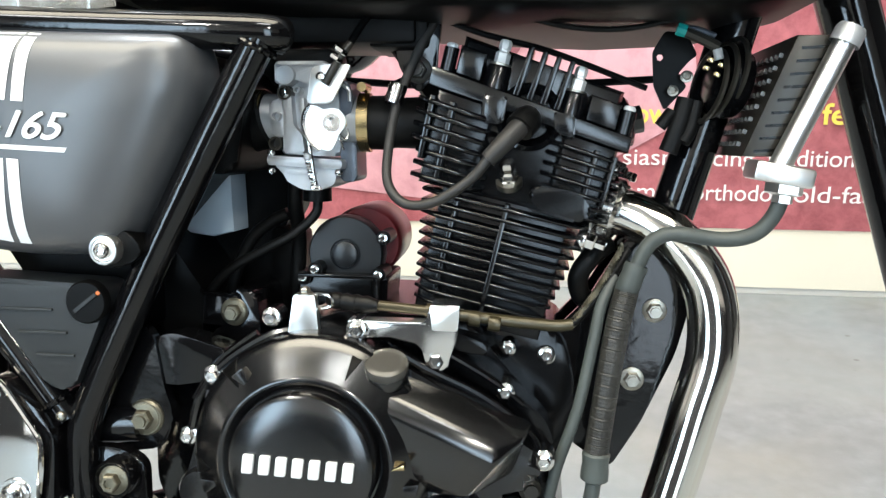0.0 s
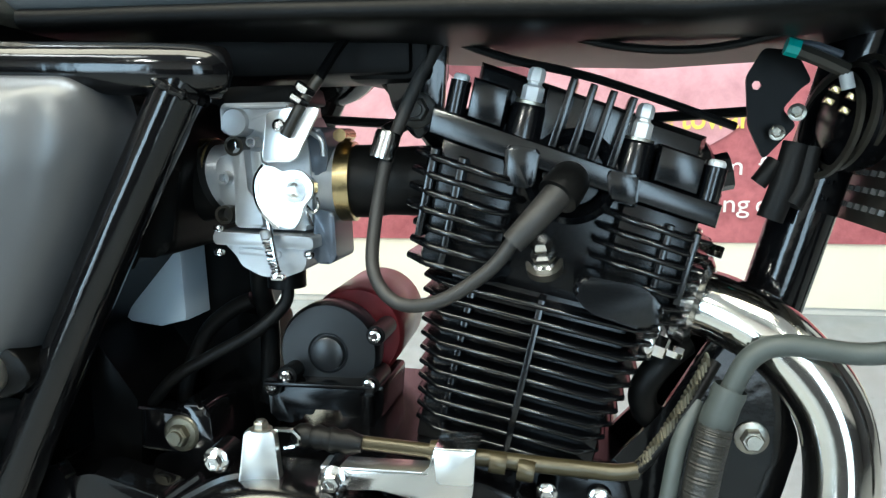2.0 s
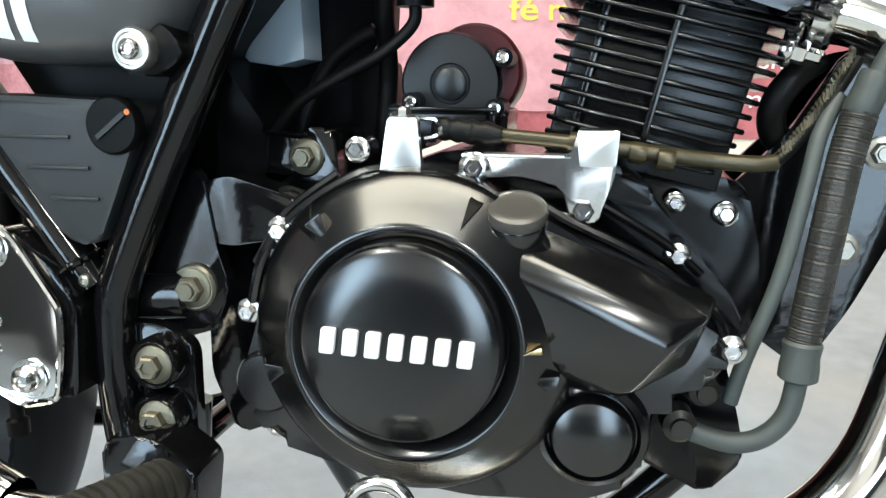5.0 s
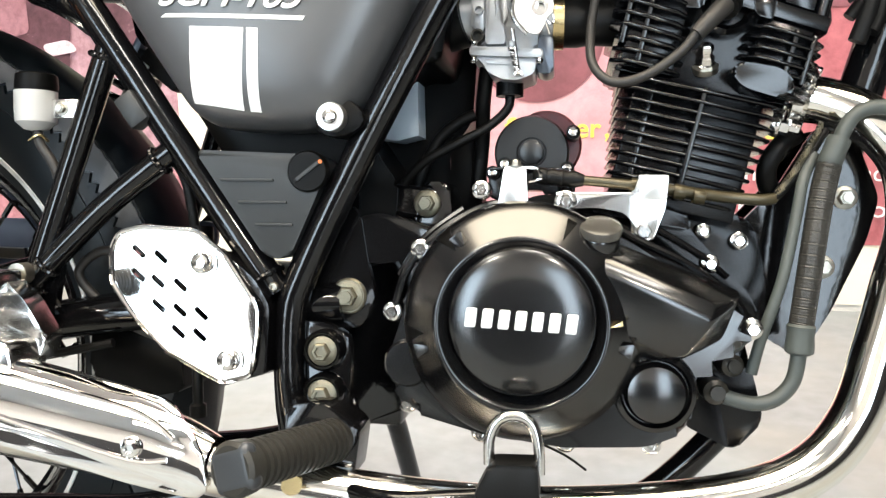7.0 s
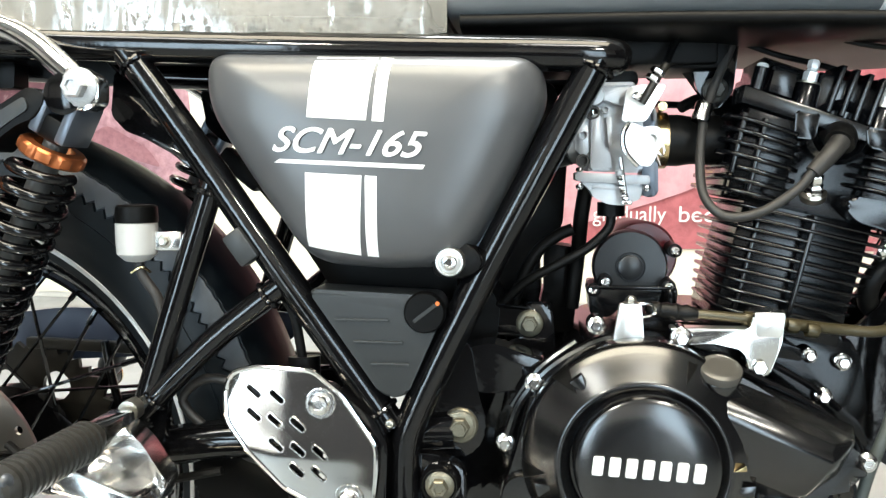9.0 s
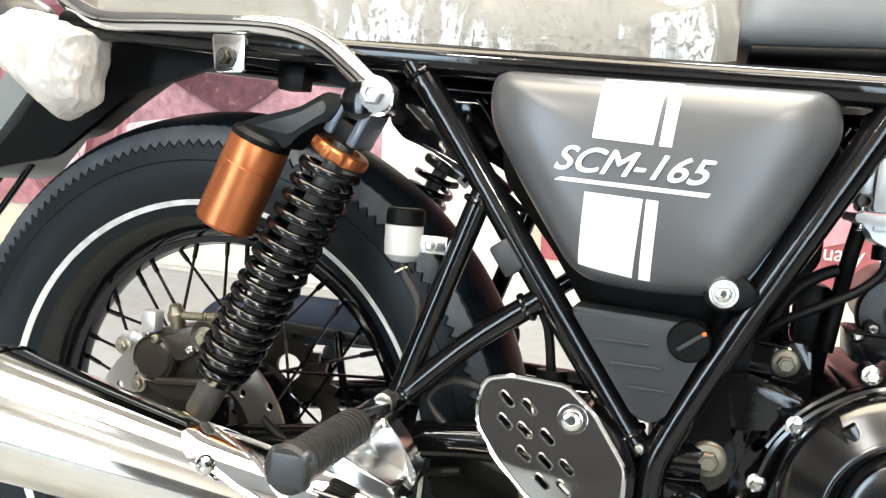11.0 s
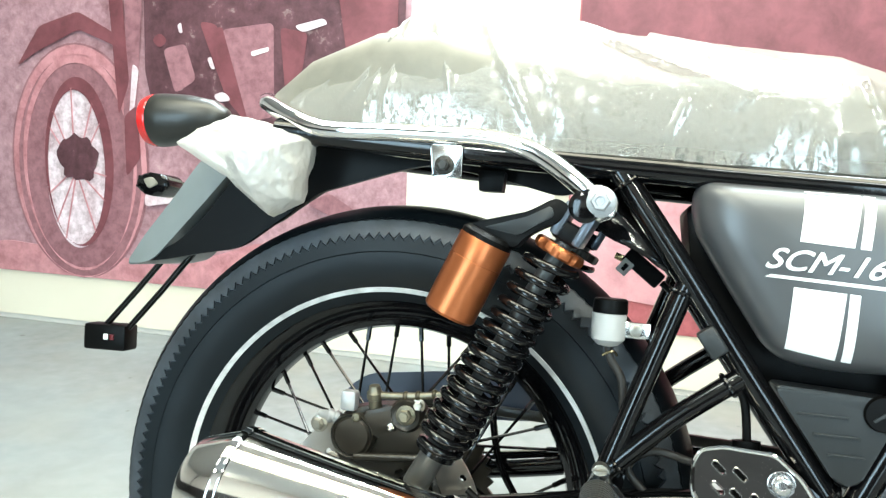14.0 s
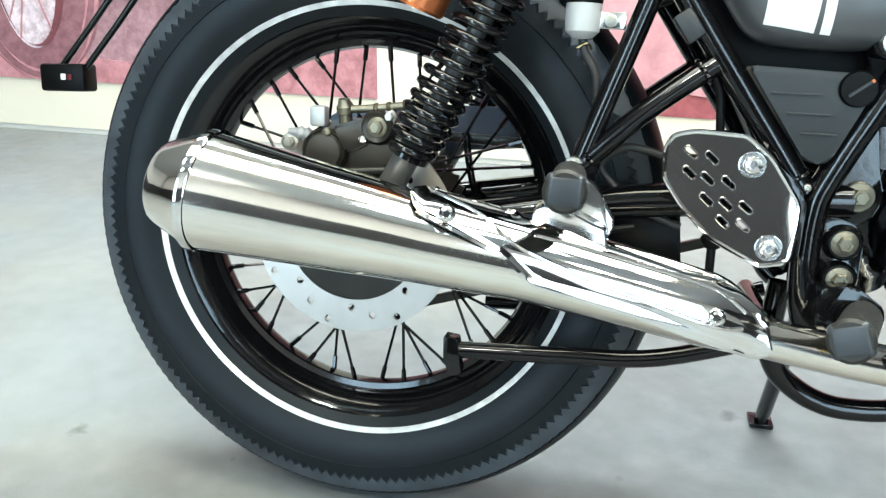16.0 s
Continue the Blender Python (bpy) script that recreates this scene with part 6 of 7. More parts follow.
# oil cooler, its lines and the front of the bike
cooler = part("oil_cooler", prism([(0.994, 0.704), (1.022, 0.704), (0.990, 0.618), (0.960, 0.618)], -0.080, 0.085, 0.002), CAST_DARK, bike, "oil cooler with bright end tank and dark core")
for k in range(9):
    f = (k + 0.5) / 9
    part("core_fin", box((1.012 - 0.033 * f, 0.0, 0.70 - 0.082 * f), (0.026, 0.160, 0.0022), 0, Matrix.Rotation(radians(-3), 4, "Y")), ENGINE_BLACK, cooler)
bm = bmesh.new()
for i in range(8):
    f = (i + 1) / 9
    for k in range(11):
        merge(bm, box((0.9905 - 0.034 * f, -0.066 + 0.0125 * k, 0.70 - 0.082 * f), (0.003, 0.0040, 0.0030), 0, Matrix.Rotation(radians(20), 4, "Y")))
tagged(part("core_cell", bm, SHOCK_GREY, cooler, "small dull cells of the cooler core"), kind="stuff")
part("end_tank", tube([(1.024, -0.088, 0.700), (0.985, -0.088, 0.612)], 0.0080, 24, 1), BRIGHT_STEEL, cooler, "bright aluminium end tank")
part("tank_cap", lathe([(0.0105, -0.004), (0.0105, 0.006), (0.009, 0.009), (0, 0.009)], (1.024, -0.088, 0.700), (0.4, 0, 0.9), 24), CAST_GREY, cooler)
part("bottom_block", box((0.985, -0.086, 0.606), (0.042, 0.036, 0.014), 0.003, Matrix.Rotation(radians(10), 4, "Y")), BRIGHT_STEEL, cooler)
part("union_nut", lathe([(0.0125, 0), (0.0135, 0.001), (0.0135, 0.009), (0.0110, 0.010), (0.0075, 0.0105), (0.0075, 0.016), (0, 0.016)], (0.990, -0.086, 0.601), (-0.12, 0, -1), 6), BRIGHT_STEEL, cooler)


def woven(pts, r, seg=30, n=34):
    """A hose whose skin is a weave of small diamonds."""
    bm = tube(pts, r, seg, n)
    bm.verts.ensure_lookup_table()
    rings = len(bm.verts) // seg
    for i in range(rings):
        ring = [bm.verts[i * seg + k] for k in range(seg)]
        mid = sum((v.co for v in ring), Vector()) / seg
        for k, v in enumerate(ring):
            a = 2 * math.pi * k / seg
            v.co = mid + (v.co - mid) * (1 + 0.055 * math.sin(5 * a + 1.35 * i) * math.sin(5 * a - 1.35 * i))
    return bm


line = part("oil_line", tube([(0.990, -0.086, 0.600), (0.985, -0.084, 0.578), (0.972, -0.082, 0.562), (0.950, -0.080, 0.557), (0.915, -0.080, 0.5605), (0.898, -0.080, 0.553), (0.888, -0.080, 0.533)], 0.0058, 14), GREY_HOSE, bike, "grey oil line with braided lower hose")
part("upper_ferrule", lathe([(0.0085, 0), (0.0092, 0.003), (0.0088, 0.009), (0.0092, 0.015), (0.0092, 0.022), (0.008, 0.024)], (0.889, -0.080, 0.537), (-0.35, 0, -1), 18), GREY_HOSE, line)
part("braided_hose", woven([(0.882, -0.080, 0.516), (0.876, -0.084, 0.49), (0.870, -0.088, 0.45), (0.865, -0.090, 0.41), (0.862, -0.090, 0.385)], 0.0092), BRAID, line)
part("lower_ferrule", lathe([(0.0095, 0), (0.0108, 0.002), (0.0100, 0.009), (0.0108, 0.016), (0.0108, 0.022), (0.008, 0.024)], (0.863, -0.090, 0.393), (-0.05, 0, -1), 18), GREY_HOSE, line)
part("lower_pipe", tube([(0.862, -0.090, 0.372), (0.858, -0.090, 0.348), (0.845, -0.090, 0.333), (0.828, -0.090, 0.329), (0.808, -0.088, 0.333)], 0.0060, 14), GREY_HOSE, line)
part("banjo", lathe([(0.010, -0.008), (0.010, 0.008), (0.006, 0.010), (0.006, 0.014), (0, 0.014)], (0.800, -0.084, 0.337), (0.1, -1, 0), 16), CAST_DARK, line)
part("second_banjo", lathe([(0.009, -0.008), (0.009, 0.007), (0.0055, 0.009), (0.0055, 0.012), (0, 0.012)], (0.812, -0.082, 0.358), (0.2, -1, 0), 16), CAST_DARK, line)
part("thin_hose", tube([(0.828, -0.086, 0.352), (0.834, -0.088, 0.38), (0.848, -0.088, 0.425), (0.858, -0.084, 0.475), (0.864, -0.078, 0.505), (0.874, -0.068, 0.525)], 0.0046, 12), GREY_HOSE, line)
part("elbow_hose", tube([(0.872, -0.02, 0.545), (0.858, -0.03, 0.535), (0.848, -0.03, 0.518), (0.852, -0.02, 0.50), (0.868, -0.01, 0.49)], 0.0085, 14), RUBBER, line)


fork = part("fork_leg", tube([(1.030, -0.11, 0.80), (1.062, -0.11, 0.70), (1.15, -0.11, 0.42)], 0.027, 24, 1), GLOSS_BLACK, bike, "black front fork leg")
part("far_leg", tube([(1.030, 0.11, 0.80), (1.062, 0.11, 0.70), (1.15, 0.11, 0.42)], 0.027, 24, 1), GLOSS_BLACK, fork)
part("brake_hose", tube([(1.10, -0.10, 0.51), (1.06, -0.10, 0.507), (1.047, -0.10, 0.497), (1.052, -0.10, 0.483), (1.068, -0.10, 0.46)], 0.0055, 10), RUBBER, fork)

fork.matrix_basis = Matrix.Translation((0.045, 0, 0))

horn = part("horn", lathe([(0.012, -0.022), (0.026, -0.016), (0.030, -0.006), (0.030, 0.0), (0.024, 0.003), (0.016, 0.007), (0, 0.008)], (0.952, -0.028, 0.676), (-0.95, -0.25, 0.2), 32), ENGINE_BLACK, bike, "round black horn on a bracket")
for k in range(3):
    part("rib_ring", ring_band([(0.027, -0.002), (0.030, -0.0012), (0.030, 0.0012), (0.027, 0.002)], (0.9435 + 0.0075 * k, -0.030, 0.672 + 0.004 * k), (-0.95, -0.25, 0.2), 32), CAST_DARK, horn)
part("horn_bracket", plate_with_holes(rounded([(0.901, 0.699), (0.905, 0.706), (0.910, 0.715), (0.927, 0.713), (0.936, 0.696), (0.930, 0.692), (0.921, 0.681), (0.929, 0.672), (0.912, 0.653), (0.903, 0.672)], 0.003), [[(0.907 + 0.0028 * math.cos(k), 0.6945 + 0.0028 * math.sin(k)) for k in range(6)]], -0.022, -0.019), BLACK_PLASTIC, horn)
part("finger", tube([(0.917, -0.028, 0.652), (0.911, -0.03, 0.644), (0.908, -0.03, 0.640)], 0.0050, 10), RUBBER, horn)
part("finger", tube([(0.928, -0.028, 0.662), (0.922, -0.03, 0.640), (0.915, -0.03, 0.620)], 0.0075, 12, flat=0.7), RUBBER, horn)
part("finger", tube([(0.936, -0.026, 0.660), (0.932, -0.028, 0.640), (0.926, -0.03, 0.628)], 0.0060, 12), RUBBER, horn)
for x, z, r in ((0.927, 0.679, 0.0034), (0.917, 0.668, 0.0030)):
    bolt(horn, x, -0.030, z, r, "hex", ZINC, (-0.3, -1, 0.2))
part("lever", tube([(0.914, -0.031, 0.671), (0.920, -0.031, 0.667)], 0.0018, 8, 1), ZINC, horn)
part("connector", tube([(0.946, -0.05, 0.699), (0.932, -0.05, 0.706), (0.920, -0.05, 0.711)], 0.0042, 8), CAST_DARK, horn)
part("lead", tube([(0.944, -0.046, 0.708), (0.930, -0.048, 0.713), (0.920, -0.05, 0.714)], 0.0020, 8), BLUE_STEEL, horn)
part("connector_tip", tube([(0.9215, -0.051, 0.711), (0.915, -0.051, 0.713)], 0.0050, 8, 1), TEAL, horn)
part("terminal", tube([(0.945, -0.05, 0.698), (0.947, -0.05, 0.690)], 0.0036, 10, 1), FROST_WHITE, horn)
for x, z in ((0.941, 0.690), (0.938, 0.684), (0.949, 0.686), (0.946, 0.679)):
    part("spade", box((x, -0.048, z), (0.005, 0.004, 0.0035), 0.0006, Matrix.Rotation(radians(30), 4, "Y")), YELLOW_ZINC, horn)

# wires under the tank
loom = part("wiring", tube([(0.72, -0.04, 0.738), (0.80, -0.045, 0.726), (0.86, -0.045, 0.721), (0.92, -0.045, 0.728), (0.98, -0.03, 0.750)], 0.0048, 10), RUBBER, bike, "black wiring under the fuel tank")
for pts, r in (([(0.62, 0.03, 0.682), (0.72, 0.03, 0.676), (0.83, 0.04, 0.678), (0.93, 0.02, 0.682)], 0.0032), ([(0.70, -0.03, 0.74), (0.76, -0.03, 0.715), (0.82, -0.02, 0.70), (0.90, 0.0, 0.672)], 0.0025),
               ([(0.66, -0.02, 0.74), (0.69, -0.02, 0.715), (0.71, -0.02, 0.69), (0.73, -0.01, 0.66)], 0.010), ([(0.78, -0.06, 0.728), (0.83, -0.062, 0.714), (0.88, -0.062, 0.712), (0.93, -0.062, 0.724)], 0.0022)):
    part("wire", tube(pts, r, 8), RUBBER, loom)
part("relay", box((0.70, -0.01, 0.725), (0.05, 0.07, 0.05), 0.006), BLACK_PLASTIC, loom)
part("frame_lug", prism(rounded([(0.69, 0.735), (0.735, 0.735), (0.73, 0.68), (0.715, 0.665), (0.70, 0.685)], 0.006), -0.035, -0.028, 0.001), GLOSS_BLACK, loom)
bolt(loom, 0.7155, -0.036, 0.684, 0.0075, "hex", CAST_DARK)
bolt(loom, 0.690, -0.036, 0.722, 0.0065, "hex", CAST_DARK)


# fuel tank
def loft(sections, closed=True):
    """Skin over rings of equal length."""
    bm = bmesh.new()
    rings = [[bm.verts.new(p) for p in ring] for ring in sections]
    n = len(rings[0])
    for a, b in zip(rings, rings[1:]):
        for k in range(n if closed else n - 1):
            bm.faces.new((a[k], a[(k + 1) % n], b[(k + 1) % n], b[k]))
    if closed:
        bm.faces.new(rings[0])
        bm.faces.new(rings[-1])
    return bm


def tank_section(x, half, low, high, n=36):
    ring = []
    for k in range(n):
        a = 2 * math.pi * k / n
        c, s = math.cos(a), math.sin(a)
        y = half * abs(c) ** (0.55 if s > 0 else 0.25) * (1 if c > 0 else -1)
        z = (low + high) / 2 + (high - low) / 2 * abs(s) ** 0.55 * (1 if s > 0 else -1)
        ring.append((x, y, z))
    return ring


TANK = ((0.494, 0.098, 0.740, 0.795), (0.505, 0.106, 0.738, 0.815), (0.53, 0.108, 0.737, 0.84), (0.58, 0.112, 0.736, 0.87), (0.66, 0.125, 0.733, 0.91), (0.76, 0.138, 0.729, 0.94), (0.86, 0.142, 0.725, 0.95), (0.95, 0.135, 0.728, 0.945), (1.02, 0.11, 0.745, 0.92), (1.05, 0.08, 0.77, 0.89))
tank = part("fuel_tank", loft([tank_section(*s) for s in TANK]), TANK_GREY, bike, "matte grey fuel tank with white stripes", 60)
for x0, x1 in ((0.815, 0.862), (0.867, 0.880)):
    secs = []
    for x in (x0, x1):
        secs.append([(px, py * 1.008, pz + (0.0012 if pz > 0.8 else -0.0010)) for px, py, pz in tank_section(x, 0.1415, 0.7258, 0.9495)])
    part("stripe", loft(secs), WHITE_DECAL, tank, angle=60)

part("tank_tunnel", loft([tank_section(x, h * 0.95, lo - 0.010, lo + 0.006) for x, h, lo, hi in TANK[1:-1]]), BLACK_PLASTIC, tank, angle=60)
part("tank_mount", box((0.635, 0.0, 0.722), (0.16, 0.10, 0.036), 0.004), BLACK_PLASTIC, tank)

# seat under its clear film
SEAT = ((-0.175, 0.060, 0.765, 0.80), (-0.12, 0.095, 0.756, 0.835), (-0.04, 0.115, 0.752, 0.865), (0.03, 0.122, 0.749, 0.868), (0.10, 0.124, 0.747, 0.846), (0.20, 0.124, 0.743, 0.828), (0.32, 0.122, 0.739, 0.820), (0.43, 0.116, 0.736, 0.818), (0.478, 0.108, 0.735, 0.808), (0.492, 0.092, 0.738, 0.795))
seat = part("seat", loft([tank_section(*s) for s in SEAT]), SEAT_SKIN, bike, "padded seat under clear packing film", 60)
part("seat_base", loft([tank_section(x, h * 1.0, lo - 0.012, lo + 0.006) for x, h, lo, hi in SEAT[1:-1]]), BLACK_PLASTIC, seat, angle=60)


def film_profile(x):
    """The film's outline over the seat: half width, foot and crest; a tent with its peak near x = 0.02."""
    return (between(((-0.19, 0.045), (-0.12, 0.100), (-0.04, 0.120), (0.10, 0.129), (0.32, 0.128), (0.43, 0.121), (0.478, 0.112), (0.495, 0.100)), x),
            between(((-0.19, 0.772), (-0.10, 0.757), (0.03, 0.749), (0.33, 0.738), (0.495, 0.733)), x),
            between(((-0.19, 0.778), (-0.148, 0.803), (-0.004, 0.890), (0.046, 0.892), (0.15, 0.876), (0.285, 0.865), (0.44, 0.852), (0.482, 0.836), (0.495, 0.800)), x))


# folds that fan out from the peak: start and end (along, share of height), height, width
FOLDS = ((0.071, 0.98, 0.149, 0.02, 0.0080, 0.0060), (0.020, 0.97, 0.052, 0.35, 0.0070, 0.0050), (0.110, 0.96, 0.160, 0.40, 0.0060, 0.0050), (0.181, 0.92, 0.345, 0.50, 0.0065, 0.0070), (0.130, 0.97, 0.300, 0.80, 0.0060, 0.0080),
         (0.005, 0.95, -0.07, 0.25, 0.0050, 0.006), (0.0, 0.9, -0.02, 0.2, 0.0040, 0.005), (0.260, 0.90, 0.470, 0.70, 0.0050, 0.008), (-0.03, 0.85, -0.13, 0.35, 0.0040, 0.005), (0.205, 0.30, 0.235, 0.02, 0.0035, 0.004),
         (0.290, 0.35, 0.272, 0.05, 0.0035, 0.004), (0.410, 0.10, 0.478, 0.35, 0.0045, 0.005), (0.165, 0.30, 0.190, 0.02, 0.0035, 0.004), (-0.01, 0.98, -0.045, 0.05, 0.0050, 0.004), (0.455, 0.70, 0.484, 0.10, 0.0045, 0.005))


def fold_lift(x, f):
    lift = 0.0
    for x0, f0, x1, f1, height, width in FOLDS:
        dx, df = x1 - x0, (f1 - f0) * 0.1
        px, pf = x - x0, (f - f0) * 0.1
        t = (px * dx + pf * df) / (dx * dx + df * df)
        if -0.05 < t < 1.05:
            off = abs(px * df - pf * dx) / math.hypot(dx, df)
            lift += height * max(0.0, 1 - off / width) * (1 - 0.6 * max(0.0, min(1.0, t)))
    return lift


def film_sheet():
    bm = bmesh.new()
    nx, nt = 230, 72
    rows = []
    for i in range(nx + 1):
        x = -0.19 + 0.685 * i / nx
        half, low, high = film_profile(x)
        row = []
        for j in range(nt + 1):
            a = -0.10 + (math.pi + 0.20) * j / nt
            c, s = math.cos(a), math.sin(a)
            up = abs(s) ** 0.75 * (1 if s > 0 else -1)
            w = noise.noise(Vector((x * 9, c * 2.0, s * 3.0))) * 0.0028 + noise.noise(Vector((x * 60, c * 9, s * 9))) * 0.0007 + fold_lift(x, max(0.0, up))
            y = -(half + w) * abs(c) ** 0.62 * (1 if c > 0 else -1)
            z = low + (high - low + w) * max(-0.10, up)
            row.append(bm.verts.new((x, y, z)))
        rows.append(row)
    for p, q in zip(rows, rows[1:]):
        for j in range(nt):
            bm.faces.new((p[j], p[j + 1], q[j + 1], q[j]))
    return bm


packing = tagged(new("packing_film", as_mesh("packing_film", film_sheet(), SEAT_FILM, 60)), "wrinkled clear packing film over the motorcycle seat", "packing film")
packing.matrix_basis = bike.matrix_basis.copy()

# grab rail
RAIL = [(0.213, -0.150, 0.684), (0.190, -0.145, 0.702), (0.166, -0.138, 0.719), (0.137, -0.132, 0.733), (0.096, -0.13, 0.741), (0.006, -0.13, 0.743), (-0.081, -0.128, 0.744), (-0.125, -0.118, 0.757), (-0.165, -0.095, 0.775), (-0.185, -0.05, 0.785), (-0.19, 0, 0.788)]
rail = part("grab_rail", tube(RAIL + [(x, -y, z) for x, y, z in reversed(RAIL[:-1])], 0.0100, 18, 5), CHROME, bike, "chromed tubular grab rail")
part("rail_foot", prism(rounded([(0.202, 0.692), (0.214, 0.699), (0.234, 0.688), (0.233, 0.667), (0.216, 0.661), (0.203, 0.672)], 0.006), -0.166, -0.150, 0.003), CHROME_SOFT, rail)
bolt(rail, 0.218, -0.166, 0.681, 0.0100, "flange", CAST_GREY)
part("rail_tab", prism(rounded([(0.040, 0.732), (0.074, 0.732), (0.075, 0.699), (0.045, 0.698)], 0.003), -0.136, -0.132, 0.0008), CHROME_SOFT, rail)
bolt(rail, 0.0565, -0.137, 0.711, 0.0070, "hex", CAST_DARK)

# rear mudguard and what hangs on it
def drawn_in(poly):
    """The tail of the mudguard ends a little nearer to the wheel."""
    return [(x + 0.042 * min(1.0, max(0.0, (-0.12 - x) / 0.2)), z) for x, z in poly]


mudguard = part("rear_mudguard", prism(rounded(drawn_in([(-0.398, 0.574), (-0.372, 0.615), (-0.335, 0.664), (-0.300, 0.708), (-0.255, 0.738), (-0.20, 0.748), (-0.20, 0.725), (-0.245, 0.700), (-0.285, 0.662), (-0.330, 0.618), (-0.360, 0.584)]), 0.012, 4), -0.068, 0.068, 0.014, 5, front_only=False), FENDER_GREY, bike, "grey rear mudguard with a black skin for its shaded underside", 60)
SKIN_LOW = [(-0.388, 0.580), (-0.345, 0.586), (-0.299, 0.596), (-0.240, 0.605), (-0.217, 0.613), (-0.172, 0.640), (-0.108, 0.679), (-0.018, 0.708), (0.023, 0.718), (0.070, 0.711), (0.12, 0.702), (0.17, 0.69)]
SKIN_TOP = [(0.20, 0.70), (0.16, 0.732), (0.0, 0.745), (-0.13, 0.742), (-0.20, 0.735), (-0.245, 0.690), (-0.285, 0.646), (-0.33, 0.608)]
# Shade under the mudguard put into colour: a black skin and web.
part("underside_shade", prism(rounded(drawn_in(SKIN_LOW + SKIN_TOP), 0.012, 4), -0.064, -0.056, 0.003, 3), BLACK_PLASTIC, mudguard)
part("inner_web", prism(rounded(drawn_in([(x + 0.02, z + 0.030) for x, z in SKIN_LOW[1:8]] + [(0.0, 0.747), (-0.13, 0.744), (-0.20, 0.737), (-0.245, 0.692), (-0.285, 0.648), (-0.33, 0.612)]), 0.006, 3), -0.056, 0.0, 0.0), BLACK_PLASTIC, mudguard)
part("clip", prism(rounded([(0.083, 0.712), (0.112, 0.712), (0.110, 0.690), (0.085, 0.690)], 0.002), -0.09, -0.07, 0.001), BLACK_PLASTIC, mudguard)
tail = part("tail_lamp", lathe([(0.0, 0.0), (0.010, 0.004), (0.022, 0.022), (0.030, 0.055), (0.0335, 0.085), (0.034, 0.100), (0.032, 0.104)], (-0.252, -0.02, 0.769), (-1, 0, -0.08), 32), TAIL_SATIN, bike, "bullet shaped black tail lamp with red lens")
part("lens", lathe([(0.0325, 0.0), (0.0335, 0.003), (0.031, 0.012), (0.020, 0.018), (0, 0.020)], (-0.354, -0.02, 0.761), (-1, 0, -0.08), 32), RED_LENS, tail, "red lens")
part("stem", tube([(-0.290, -0.02, 0.740), (-0.272, 0, 0.70)], 0.014, 14, 1), FENDER_GREY, tail)
far_lamp = part("far_indicator", prism(rounded([(-0.472, 0.690), (-0.455, 0.703), (-0.420, 0.700), (-0.412, 0.684), (-0.430, 0.666), (-0.462, 0.672)], 0.010, 4), 0.105, 0.150, 0.006, 3, front_only=False), GLOSS_BLACK, tail, "black far side indicator")
part("indicator_lens", prism(rounded([(-0.455, 0.692), (-0.440, 0.696), (-0.430, 0.686), (-0.445, 0.678)], 0.004), 0.1025, 0.1055, 0.001), SEAT_SKIN, far_lamp, "pale indicator lens")


WRAP_EDGE = ((-0.262, 0.722), (-0.232, 0.740), (-0.190, 0.757), (-0.150, 0.750), (-0.094, 0.733), (-0.098, 0.700), (-0.106, 0.664), (-0.140, 0.646), (-0.160, 0.660), (-0.195, 0.686))
WRAP_MID = (-0.165, 0.706)


def wrap_reach(dx, dz):
    """How far the wrap's outline lies from its middle along a direction."""
    n = len(WRAP_EDGE)
    for k in range(n):
        ax, az = WRAP_EDGE[k][0] - WRAP_MID[0], WRAP_EDGE[k][1] - WRAP_MID[1]
        bx, bz = WRAP_EDGE[(k + 1) % n][0] - WRAP_MID[0], WRAP_EDGE[(k + 1) % n][1] - WRAP_MID[1]
        det = ax * bz - az * bx
        u, w = (dx * bz - dz * bx) / det, (ax * dz - az * dx) / det
        if u >= -1e-9 and w >= -1e-9:
            return 1.0 / (u + w)
    return 0.05


def wrapped_lump():
    """Foam film drawn round the indicator: angular, with creases and a ragged tail."""
    bm = bmesh.new()
    bmesh.ops.create_icosphere(bm, subdivisions=6, radius=1.0)
    for v in bm.verts:
        p = v.co.copy()
        flat = math.hypot(p.x, p.z)
        crease = 0.055 * abs(noise.noise(p * 2.6 + Vector((3, 1, 2)))) + 0.020 * abs(noise.noise(p * 7.0)) + 0.008 * noise.noise(p * 24)
        if flat > 1e-6:
            r = wrap_reach(p.x / flat, p.z / flat) * flat ** 0.75 * (1.0 - crease)
            x, z = WRAP_MID[0] + r * p.x / flat, WRAP_MID[1] + r * p.z / flat
        else:
            x, z = WRAP_MID
        v.co = (x, -0.118 + 0.042 * p.y * (1.0 - 1.6 * crease) - 0.05 * (z - WRAP_MID[1]), z)
    return bm


wrap = tagged(new("foam_wrap", as_mesh("foam_wrap", wrapped_lump(), BUBBLE, 80)), "white translucent foam film wrapped round the rear indicator", "packing foam")
wrap.matrix_basis = bike.matrix_basis.copy()
indicator = part("rear_indicator", lathe([(0, -0.03), (0.012, -0.026), (0.020, -0.008), (0.021, 0.010), (0.017, 0.022), (0, 0.026)], (-0.172, -0.115, 0.710), (-1, 0, -0.1), 24), GLOSS_BLACK, bike, "black rear indicator under foam film")
part("stalk", tube([(-0.16, -0.03, 0.735), (-0.165, -0.10, 0.735)], 0.009, 12, 1), BLACK_PLASTIC, indicator)
plate_holder = part("reflector_bracket", tube([(-0.347, 0.012, 0.590), (-0.388, 0.012, 0.54), (-0.436, 0.012, 0.484)], 0.0042, 10, 1), GLOSS_BLACK, bike, "black bracket with rear reflector block")
